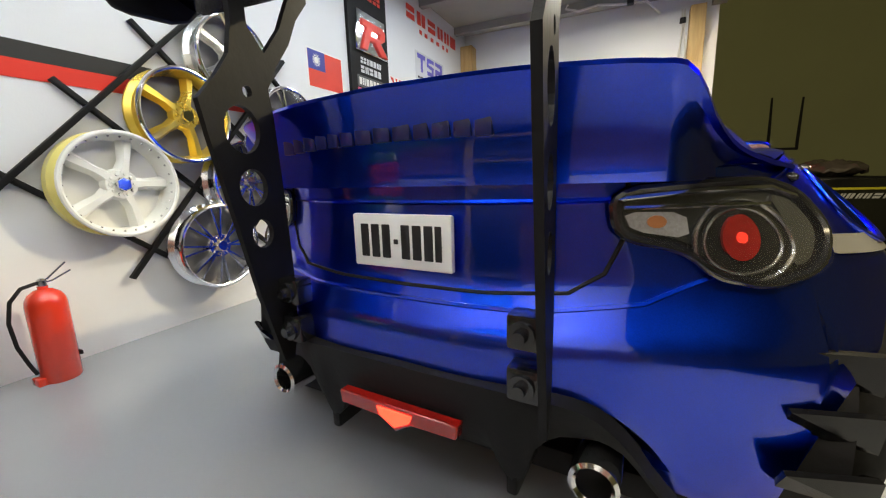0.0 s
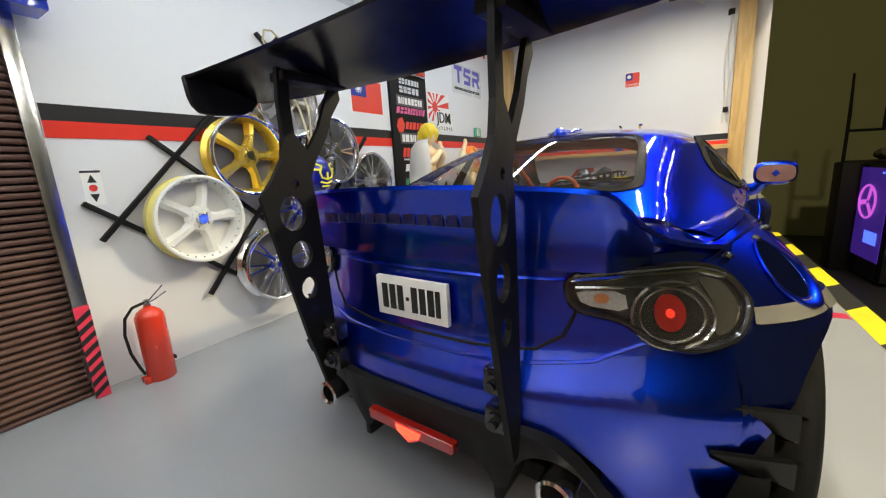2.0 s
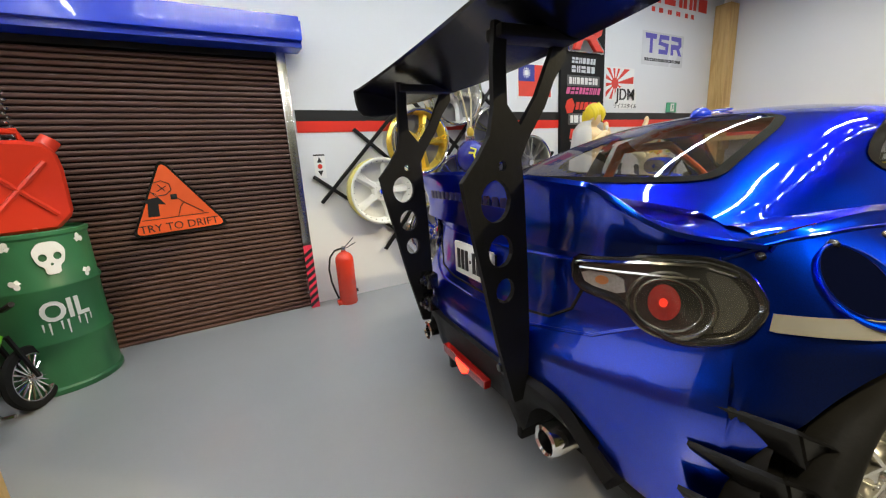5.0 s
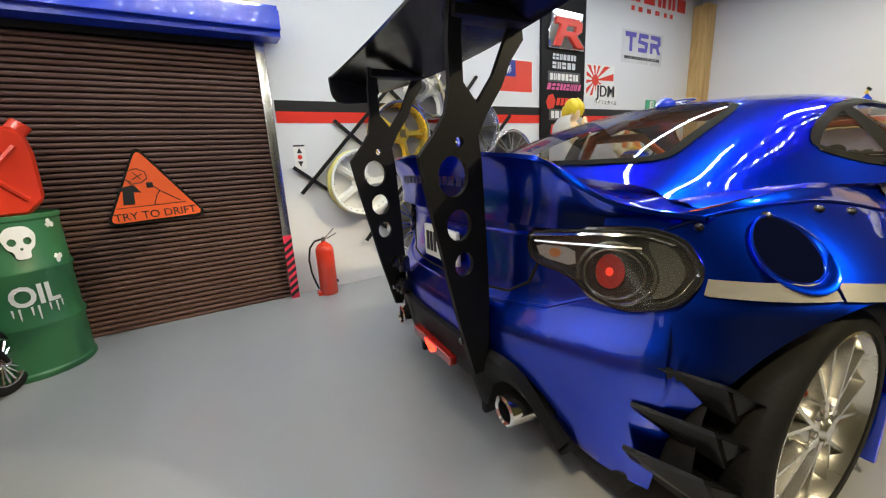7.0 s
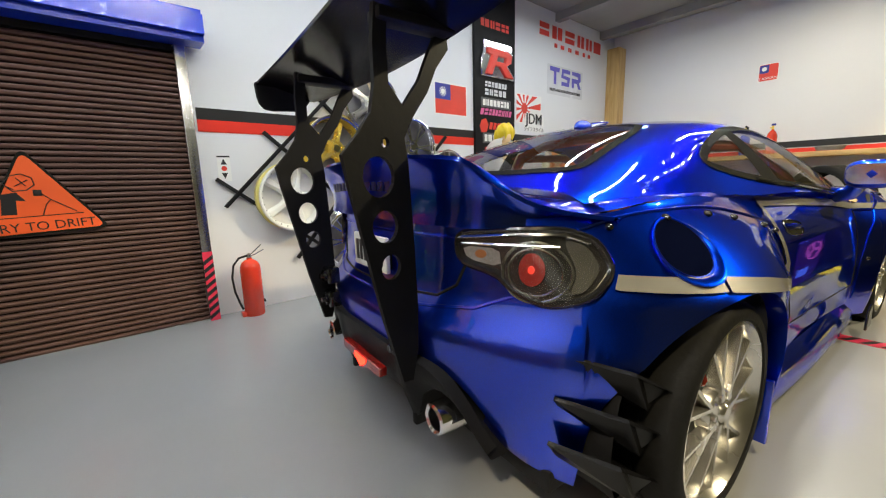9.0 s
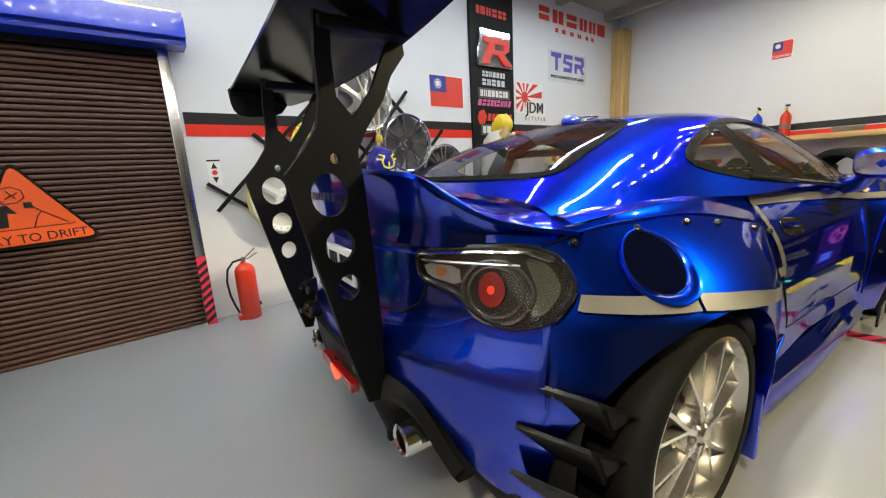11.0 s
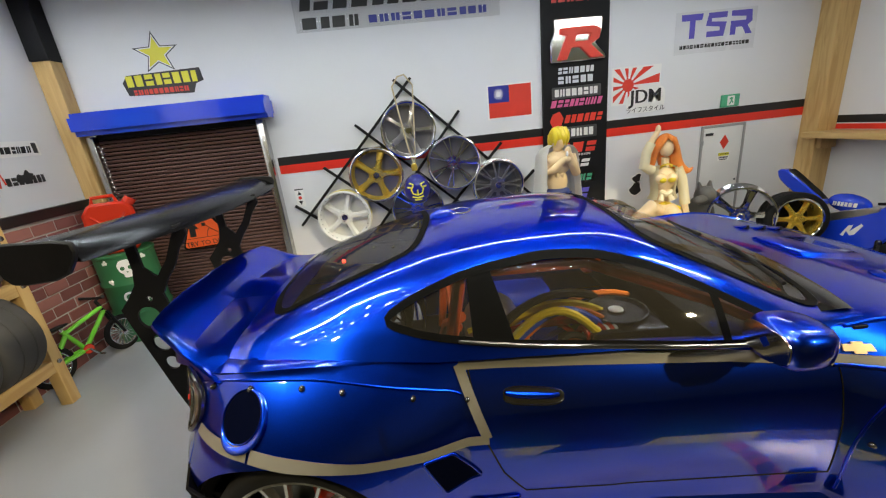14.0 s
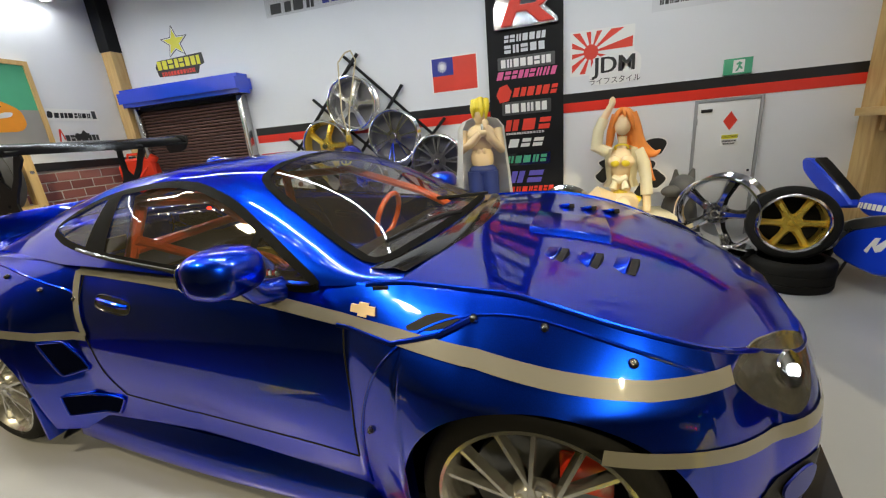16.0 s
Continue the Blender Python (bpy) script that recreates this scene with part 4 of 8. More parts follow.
# raised emblem at the top of the board
emb = plate([(0.6, 15.1), (5.2, 15.1), (5.2, 15.5), (4.3, 16.4), (4.9, 17.2), (4.9, 18.4), (0.9, 18.4), (0.9, 17.4), (0.6, 16.6)], 0.3, m=cm(0, -0.3, -0.7), bevel=0.08)
part("emblem_base", emb, CHROME, board, "raised chrome emblem base")
red = plate([(1.1, 15.25), (1.9, 15.25), (2.3, 16.15), (3.0, 16.15), (3.9, 15.25), (5.0, 15.25), (3.9, 16.3), (4.6, 16.7), (4.7, 17.4), (4.2, 17.7), (1.3, 17.7), (1.3, 17.2), (1.9, 17.1)], 0.2, m=cm(0, -0.48, -0.7), bevel=0.05,
            holes=[[(2.55, 16.6), (3.7, 16.6), (3.85, 17.1), (2.7, 17.1)]])
part("emblem_face", red, RED_PRINT, board, "raised red emblem face", smooth=False)

# sun-ray poster
jdm = on_long_wall("sun_ray_poster", "white poster with red sun rays and black letters", "poster", 41.0, 13.75, 0.03)
jdm.scale = (0.86, 1, 0.88)
part("sheet", plate(rect(0, 0.75, 5.3, 4.35, 0.1), 0.02), WHITE_PRINT, jdm)
part("letter_ground", plate(rounded([(1.5, -0.2), (5.8, -0.2), (5.95, 1.9), (5.0, 2.5), (1.9, 2.1)], 2), 0.02, m=cm(0, -0.02, 0)), WHITE_PRINT, jdm)
rays = plate(ring(0.62, 20, 1.75, 2.6), 0.01, m=cm(0, -0.012, 0))
for k in range(12):
    a = 2 * math.pi * (k + 0.25) / 12
    pts = []
    for d in (-0.12, 0.12):
        c, s = math.cos(a + d), math.sin(a + d)
        lim = min(v for v in ((5.15 - 1.75) / c if c > 0.01 else 99, (0.15 - 1.75) / c if c < -0.01 else 99, (4.2 - 2.6) / s if s > 0.01 else 99, (0.9 - 2.6) / s if s < -0.01 else 99))
        pts.append((1.75 + c * lim, 2.6 + s * lim))
    part("sun_ray", plate([(1.75, 2.6), pts[0], pts[1]], 0.01, m=cm(0, -0.014, 0)), RED_PRINT, jdm, smooth=False)
part("sun_disc", rays, RED_PRINT, jdm, smooth=False)
letters("JDM", 1.85, WHITE_PRINT, jdm, cm(3.75, -0.024, 1.35), "letter_border", 0.005, squeeze=1.05, fat=0.06)
for dx in (-0.05, 0.05):
    letters("JDM", 1.85, BLACK_PRINT, jdm, cm(3.75 + dx, -0.04 - 0.05 * dx, 1.35), "lettering", 0.005, squeeze=1.05)
letters("ライフスタイル", 0.62, BLACK_PRINT, jdm, cm(3.75, -0.035, 0.1), "lettering", 0.01)

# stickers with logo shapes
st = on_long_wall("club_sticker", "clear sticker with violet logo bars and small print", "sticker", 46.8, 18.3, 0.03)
part("sheet", plate(rect(-0.2, -0.2, 7.3, 3.1), 0.012), shader("clear_film", (0.7, 0.71, 0.73), rough=0.25), st)
part("logo_shape", plate([(0.3, 2.9), (2.3, 2.9), (2.2, 2.4), (1.6, 2.4), (1.6, 1.0), (1.1, 1.0), (1.1, 2.4), (0.35, 2.4)], 0.01, m=cm(0, -0.012, 0)), PURPLE_PRINT, st)
part("logo_shape", plate([(2.7, 1.0), (4.3, 1.0), (4.5, 2.1), (3.1, 2.2), (3.1, 2.45), (4.5, 2.45), (4.5, 2.9), (2.8, 2.9), (2.6, 1.9), (3.9, 1.75), (3.9, 1.45), (2.7, 1.45)], 0.01, m=cm(0, -0.012, 0)), PURPLE_PRINT, st)
part("logo_shape", plate([(4.9, 1.0), (5.4, 1.0), (5.4, 1.6), (6.0, 1.6), (6.4, 1.0), (7.0, 1.0), (6.5, 1.7), (6.9, 2.0), (6.8, 2.9), (4.9, 2.9), (4.9, 2.5), (6.3, 2.4), (6.3, 2.1), (4.9, 2.1)], 0.01, m=cm(0, -0.012, 0)), PURPLE_PRINT, st)
blocks(st, BLACK_PRINT, 0.3, 6.9, 0.2, 0.5, 20, seed=9)
st = on_long_wall("wheel_brand_sticker", "clear sticker with red logo bars", "sticker", 45.0, 23.3, 0.03)
st.scale = (1.2, 1, 0.9)
blocks(st, RED_PRINT, 0.0, 11.5, 1.0, 2.5, 6, seed=12)
blocks(st, RED_PRINT, 2.4, 9.5, 0.0, 0.5, 6, gap=0.55, seed=13)
st = on_long_wall("engineering_sticker", "glossy sticker strip with black logo bars", "sticker", 14.7, 22.5, 0.03)
part("sheet", plate(rect(0, 0, 16.5, 2.9), 0.015), CLEAR, st)
blocks(st, BLACK_PRINT, 0.5, 15.6, 1.5, 2.9, 11, slant=0.25, seed=14)
blocks(st, BLACK_PRINT, 0.5, 5.2, 0.2, 1.0, 4, slant=0.1, seed=15)
blocks(st, NAVY_PRINT, 5.8, 15.6, 0.3, 0.85, 11, seed=16)
st = on_long_wall("drink_sticker", "yellow star sticker with black and red bars", "sticker", 1.0, 19.0, 0.03)
st.scale = (1.08, 1, 0.95)
part("ground", plate([(-0.2, 0.2), (4.4, 0.0), (4.7, 0.7), (5.3, 0.9), (5.2, 1.9), (0, 1.75), (-0.4, 1.2)], 0.02), BLACK_PRINT, st)
blocks(st, YELLOW_PRINT, -0.1, 5.0, 0.85, 1.7, 8, seed=17)
blocks(st, RED_PRINT, 0.2, 4.2, 0.2, 0.6, 11, seed=18)
for k, mt, yy in ((1.0, BLACK_PRINT, 0.0), (0.88, WHITE_PRINT, -0.012), (0.75, YELLOW_PRINT, -0.024)):
    star = [(2.55 + r * k * math.sin(a), 3.2 + r * k * math.cos(a)) for a, r in [(math.pi * j / 5, 1.65 if j % 2 == 0 else 0.68) for j in range(10)]]
    part("star", plate(star, 0.01, m=cm(0, yy - 0.01, 0)), mt, st)

# emergency exit
ed = on_long_wall("door_2", "closed white steel service door in grey frame", "door", 50.0, 0, 0.05)
ed.scale = (0.92, 1, 0.905)
ed["kind"] = "structure"
GREY_FRAME = shader("grey_door_frame", (0.3, 0.3, 0.3), rough=0.45)
DOORW = shader("white_door_paint", (0.72, 0.72, 0.71), rough=0.4, vary=0.02, dirt=(0.6, 0.6, 0.57), dirt_amount=0.25)
fr = box(-0.1, -0.16, 0, 0.12, 0, 12.95, 0.02)
box(4.45, -0.16, 0, 4.67, 0, 12.95, 0.02, fr)
box(0.12, -0.16, 12.7, 4.45, 0, 12.95, 0.02, fr)
part("frame", fr, GREY_FRAME, ed)
part("leaf", box(0.14, -0.1, 0.05, 4.43, 0, 12.68, 0.03), DOORW, ed)
hd = tube([(4.15, -0.12, 6.35), (4.15, -0.3, 6.35), (3.5, -0.3, 6.35)], 0.07, None, 6)
lathe([(0.11, 0), (0.11, 0.08), (0, 0.08)], hd, 12)
part("handle", hd, BLACK_GLOSS, ed)
part("lock", plate(ring(0.1, 12, 4.15, 7.05), 0.04, m=cm(0, -0.14, 0)), BLACK_GLOSS, ed)
part("diamond_label", plate([(2.5, 10.4), (3.0, 11.15), (2.5, 11.9), (2.0, 11.15)], 0.01, m=cm(0, -0.115, 0)), RED_PRINT, ed)
cau = part("caution_label", plate(rect(1.95, 9.2, 3.2, 10.1), 0.01, m=cm(0, -0.115, 0)), WHITE_PRINT, ed)
part("caution_band", plate(rect(2.0, 9.72, 3.15, 10.05), 0.01, m=cm(0, -0.125, 0)), YELLOW_PRINT, cau)
letters("CAUTION", 0.26, BLACK_PRINT, cau, cm(2.58, -0.13, 9.88), "lettering", 0.004)
blocks(cau, BLACK_PRINT, 2.05, 3.1, 9.48, 9.62, 10, -0.125, seed=20)
blocks(cau, BLACK_PRINT, 2.15, 3.0, 9.27, 9.4, 8, -0.125, seed=21)
part("closer", box(0.35, -0.2, 11.95, 1.15, -0.1, 12.2, 0.03), BLACK_PRINT, ed)
for z in (2.0, 6.5, 11.0):
    part("hinge", box(0.02, -0.2, z, 0.16, -0.1, z + 0.5, 0.02), GREY_FRAME, ed)
ex = on_long_wall("exit_sign", "green and white running-man exit sign", "exit sign", 51.5, 13.25, 0.25)
part("case", box(0, 0, 0, 1.75, 0.2, 1.08, 0.04), GREEN_PRINT, ex)
part("panel", plate(rect(0.55, 0.12, 1.25, 0.96), 0.01, m=cm(0, -0.012, 0)), WHITE_PRINT, ex)
part("symbol", plate([(0.7, 0.2), (0.85, 0.25), (0.95, 0.45), (1.1, 0.3), (1.15, 0.38), (1.0, 0.58), (1.1, 0.75), (0.9, 0.85), (0.72, 0.7), (0.78, 0.62), (0.88, 0.7), (0.85, 0.5)], 0.01, m=cm(0, -0.024, 0)), GREEN_PRINT, ex)

# shelf end wall
st = on_end_wall("small_flag_sticker", "small square sticker in red and blue", "sticker", -7.6, 18.0, 0.03)
part("sheet", plate(rect(0, 0, 1.75, 1.8, 0.2), 0.02), WHITE_PRINT, st)
part("red_field", plate(rect(0.08, 0.08, 1.67, 1.72, 0.15), 0.01, m=cm(0, -0.012, 0)), RED_PRINT, st)
part("blue_field", plate(rect(0.1, 0.85, 0.9, 1.68, 0.1), 0.01, m=cm(0, -0.024, 0)), NAVY_PRINT, st)
part("sun", plate(ring(0.22, 12, 0.5, 1.28), 0.01, m=cm(0, -0.036, 0)), WHITE_PRINT, st)
letters("TAIWAN", 0.4, WHITE_PRINT, st, cm(0.88, -0.03, 0.3), "lettering", 0.005)
st = on_end_wall("racing_sign", "red and black slanted lettering sign", "sign", -14.3, 6.7, 0.03)
part("logo_shape", plate([(0, 0.3), (0.5, 0.3), (0.7, 0.6), (1.2, 0.6), (1.0, 0.3), (1.5, 0.3), (2.1, 1.6), (0.9, 1.5)], 0.02, m=cm(0, -0.02, 0)), RED_PRINT, st)
part("logo_shape", plate([(1.6, 0.3), (2.0, 0.3), (2.3, 0.8), (2.7, 0.3), (3.1, 0.3), (2.75, 0.9), (3.2, 1.2), (3.2, 1.6), (2.2, 1.6), (2.1, 1.3), (2.8, 1.25), (2.7, 1.05), (2.0, 1.05)], 0.02, m=cm(0, -0.02, 0)), RED_PRINT, st)
letters("acing", 1.75, BLACK_PRINT, st, cm(5.3, -0.02, 0.75) @ Matrix.Shear("XZ", 4, (0.25, 0)), "lettering", 0.02, squeeze=1.15)


def nos_bottle(x, material, label, tilt):
    t = thing("gas_bottle", label, "gas bottle", x, 60.4, 10.25)
    t.scale = (0.75, 0.75, 0.95)
    part("cylinder", lathe([(0, 0), (0.55, 0), (0.6, 0.06), (0.6, 1.9), (0.52, 2.2), (0.3, 2.45), (0.16, 2.55), (0.16, 2.65), (0, 2.65)], segs=24, caps=False), material, t)
    part("label_band", lathe([(0.612, 0.75), (0.612, 1.35)], segs=24, caps=False), shader("brown_label", (0.25, 0.12, 0.09), rough=0.4), t)
    bm = lathe([(0, 2.6), (0.13, 2.6), (0.13, 3.1), (0, 3.1)], segs=10, caps=False)
    tube([(0, 0, 2.85), (-0.3, 0, 2.85)], 0.08, bm, 8)
    part("valve", bm, GOLD, t)
    part("hand_wheel", moved(lathe([(0, 0), (0.24, 0), (0.27, 0.1), (0.24, 0.22), (0, 0.22)], segs=12, caps=False), cm(0.05, 0, 3.05, 0, tilt, 0)), BLACK_MATT if tilt else NAVY_PRINT, t)
    return t


nos_bottle(-7.8, BLUE_PLASTIC, "small blue gas bottle with brass valve", 35)
nos_bottle(-5.5, RED_PAINT, "small red gas bottle with brass valve", 0)
coil = thing("cable_coil", "coiled grey cable lying on the shelf", "cable", -1.0, 60.4, 10.31)
bm = bmesh.new()
for k in range(4):
    tube([((0.9 + 0.06 * k) * math.cos(a), (0.6 + 0.05 * k) * math.sin(a), 0.08 + 0.1 * k) for a in [2 * math.pi * j / 20 for j in range(20)]], 0.07, bm, 6, closed=True)
part("coil", bm, shader("grey_cable", (0.3, 0.29, 0.26), rough=0.5), coil)
cab = thing("wall_cable", "white cables hanging beside the wooden post", "cable", 0, 0, 0)
WCAB = shader("white_cable", (0.65, 0.64, 0.6), rough=0.5)
for dx in (0.0, 0.25, 0.45):
    pts = [(3.2 - dx + 0.15 * math.sin(z * 0.7 + dx * 9), Y1 - 0.2, z) for z in [25.5 - 0.8 * k for k in range(17)]]
    part("strand", tube(pts, 0.08, None, 6), WCAB, cab)
part("clip", box(2.6, Y1 - 0.4, 24.0, 3.2, Y1 - 0.05, 24.6, 0.05), BLACK_MATT, cab)
part("clip", box(2.8, Y1 - 0.4, 13.8, 3.3, Y1 - 0.05, 14.4, 0.05), BLACK_MATT, cab)
cab2 = thing("ceiling_cable", "white cable slung under the ceiling rails", "cable", 0, 0, 0)
part("strand", tube([(0.5, Y1 - 0.5, 25.4), (-1.0, 59, 26.1), (-3.5, 58, 25.9), (-6, 57.4, 26.1), (-8, 57, 25.7), (-9.5, 57, 26.2), (-9.2, 57, 26.6)], 0.12, None, 6), WCAB, cab2)
part("clip", box(-3.0, 57.5, 25.7, -2.3, 58.4, 26.4, 0.05), BLACK_MATT, cab2)

# brick end wall
pic = on_brick_wall("framed_picture", "framed print of an orange car on a road", "picture", -8.8, 13.0, 0.4)
part("frame", plate(rect(-2.0, 0, 7.2, 7.2), 0.4, holes=[rect(-1.65, 0.35, 6.85, 6.85)]), PINE, pic)
part("print", plate(rect(-1.65, 0.35, 6.85, 6.85), 0.1, m=cm(0, 0.15, 0)), GREEN_PRINT, pic)
part("road", plate(rect(-1.65, 0.35, 6.85, 3.2), 0.01, m=cm(0, 0.135, 0)), shader("grey_print", (0.3, 0.29, 0.27), rough=0.4), pic)
part("car_shape", plate(rounded([(-1.2, 1.6), (4.9, 1.3), (5.7, 1.9), (5.6, 3.2), (4.2, 4.0), (1.0, 4.4), (-1.0, 3.9)], 2), 0.01, m=cm(0, 0.12, 0)), shader("orange_print", (0.8, 0.3, 0.02), rough=0.4), pic)
part("car_dark", plate(rounded([(0.8, 3.2), (3.8, 3.0), (4.6, 3.6), (1.2, 4.0)], 2), 0.01, m=cm(0, 0.105, 0)), BLACK_PRINT, pic)
part("car_dark", plate(ring(0.75, 16, 1.7, 1.7), 0.01, m=cm(0, 0.105, 0)), BLACK_PRINT, pic)
part("car_light", plate(rounded([(3.6, 2.4), (4.8, 2.6), (5.0, 3.0), (4.2, 2.95)], 2), 0.01, m=cm(0, 0.1, 0)), SILVER_PRINT, pic)
st = on_brick_wall("team_sticker", "white sticker with black outlined logo bars", "sticker", -16.1, 15.4, 0.03)
st.scale = (0.8, 1, 0.9)
part("sheet", plate(rect(0, 0, 5.6, 1.15), 0.02), WHITE_PRINT, st)
blocks(st, BLACK_PRINT, 0.9, 4.8, 0.25, 0.75, 8, slant=0.15, seed=22)
part("logo_shape", plate(rounded([(0.15, 0.3), (0.7, 0.2), (0.85, 0.8), (0.4, 0.95)], 1), 0.01, m=cm(0, -0.012, 0)), BLACK_PRINT, st)
part("logo_shape", plate(rect(4.95, 0.2, 5.4, 1.0), 0.01, m=cm(0, -0.012, 0)), GUN, st)
st = on_brick_wall("brush_sticker", "clear sticker with grey brush blot and red mark", "sticker", -16.6, 13.4, 0.03)
st.scale = (0.8, 1, 0.9)
blocks(st, GUN, 0.7, 4.4, 0.15, 0.75, 8, seed=23)
part("blot", plate(rounded([(1.6, 0.5), (1.9, 1.0), (2.4, 0.8), (2.8, 1.3), (3.1, 0.9), (3.4, 0.95), (3.2, 0.5), (2.7, 0.1), (2.3, 0.3), (2.0, 0.1)], 1), 0.01, m=cm(0, -0.012, 0)), GUN, st)
part("red_mark", plate([(0, 0.1), (0.15, 0.1), (0.4, 1.1), (0.55, 0.3), (0.7, 0.3), (0.45, 1.35), (0.25, 1.35)], 0.01, m=cm(0, -0.012, 0)), RED_PRINT, st)

# ---- car details ----
def s_at(x, tail=True):
    lo, hi = (0.0, SEG[9]) if tail else (SEG[17], LEN)
    for _ in range(40):
        mid = (lo + hi) / 2
        if (lerp_table(PLAN_T, mid)[0] < x) == tail:
            lo = mid
        else:
            hi = mid
    return lo


def seam(path, sign=1, r=0.035, off=0.0, segs=5, bm=None):
    """A thin line along (s, z) places of the shell."""
    pts = []
    for (s0, z0), (s1, z1) in zip(path, path[1:]):
        k = max(2, int(math.dist((s0, z0), (s1, z1)) / 0.4))
        for i in range(k):
            pts.append(skin(sign * (s0 + (s1 - s0) * i / k), z0 + (z1 - z0) * i / k, off))
    pts.append(skin(sign * path[-1][0], path[-1][1], off))
    return tube(pts, r, bm, segs)


def band(path, width, sign=1, off=0.03):
    """A flat stripe along (s, z) places of the shell."""
    fine = []
    for (s0, z0), (s1, z1) in zip(path, path[1:]):
        k = max(1, int(math.dist((s0, z0), (s1, z1)) / 0.35))
        fine += [(s0 + (s1 - s0) * i / k, z0 + (z1 - z0) * i / k) for i in range(k)]
    fine.append(path[-1])
    bm = bmesh.new()
    prev = None
    for i, (s, z) in enumerate(fine):
        a, b = fine[max(0, i - 1)], fine[min(len(fine) - 1, i + 1)]
        tx, tz = b[0] - a[0], b[1] - a[1]
        ln = math.hypot(tx, tz) or 1
        nx, nz = -tz / ln * width / 2, tx / ln * width / 2
        pair = [bm.verts.new(skin(sign * (s + nx), z + nz, off)), bm.verts.new(skin(sign * (s - nx), z - nz, off))]
        if prev:
            bm.faces.new((prev[0], prev[1], pair[1], pair[0]))
        prev = pair
    return bm


def rounded_line(pts, n=3):
    for _ in range(n):
        out = [pts[0]]
        for a, b in zip(pts, pts[1:]):
            out += [(a[0] * 0.75 + b[0] * 0.25, a[1] * 0.75 + b[1] * 0.25), (a[0] * 0.25 + b[0] * 0.75, a[1] * 0.25 + b[1] * 0.75)]
        pts = out + [pts[-1]]
    return pts


def bolt_at(s, z, sign, r=0.11):
    p = skin(sign * s, z, 0.02)
    q = skin(sign * s, z, 0.5)
    rot = (q - p).to_track_quat("Z", "Y").to_matrix().to_4x4()
    return moved(lathe([(0, 0.12), (r * 0.5, 0.12), (r, 0.04), (r, -0.05), (0, -0.05)], segs=10, caps=False), Matrix.Translation(p) @ rot)


def window_span(y):
    """Lowest and highest edge of the side window at y."""
    zs = []
    for a, b in zip(SIDE_WINDOW, SIDE_WINDOW[1:] + SIDE_WINDOW[:1]):
        if min(a[0], b[0]) <= y <= max(a[0], b[0]) and abs(a[0] - b[0]) > 1e-6:
            zs.append(a[1] + (b[1] - a[1]) * (y - a[0]) / (b[0] - a[0]))
    return min(zs), max(zs)


# panel between shell and cabin
for sign in (1, -1):
    bm = bmesh.new()
    prev = None
    for i in range(71):
        y = -2.6 + 23.2 * i / 70
        zs = lerp_table(SHOULDER, y)[0]
        lo, hi = 0.0, SEG[20]
        for _ in range(30):
            mid = (lo + hi) / 2
            if skin(mid, zs).y < y:
                lo = mid
            else:
                hi = mid
        p = skin(sign * lo, zs)
        wb, zb = lerp_table(CABIN, y)[:2]
        q = Vector((sign * wb * 0.985, y, zb + 0.02))
        mids = [p, p.lerp(q, 0.35) + Vector((0, 0, 0.06)), p.lerp(q, 0.7) + Vector((0, 0, 0.07)), q]
        cur = [bm.verts.new(v) for v in mids]
        if prev:
            for k in range(3):
                bm.faces.new((prev[k], prev[k + 1], cur[k + 1], cur[k]))
        prev = cur
    part("shoulder_panel", bm, PAINT, CAR)

for sign in (1, -1):
    bp = bmesh.new()
    prev = None
    for i in range(13):
        cur = []
        for y in (7.15, 7.6, 8.1, 8.65 - 0.6 * i / 12):
            low, high = window_span(y)
            z = low + (high - low) * i / 12
            cur.append(bp.verts.new((sign * (hull_x(y, z) + 0.07), y, z)))
        if prev:
            for k in range(3):
                bp.faces.new((prev[k], prev[k + 1], cur[k + 1], cur[k]))
        prev = cur
    part("window_divider", bp, TRIM, CAR)
    bp = bmesh.new()
    prev = None
    for i in range(9):
        cur = []
        for y in (15.95, 16.25):
            low, high = window_span(y)
            z = low + (high - low) * i / 8
            cur.append(bp.verts.new((sign * (hull_x(y, z) + 0.07), y, z)))
        if prev:
            bp.faces.new((prev[0], prev[1], cur[1], cur[0]))
        prev = cur
    part("window_bar", bp, TRIM, CAR)

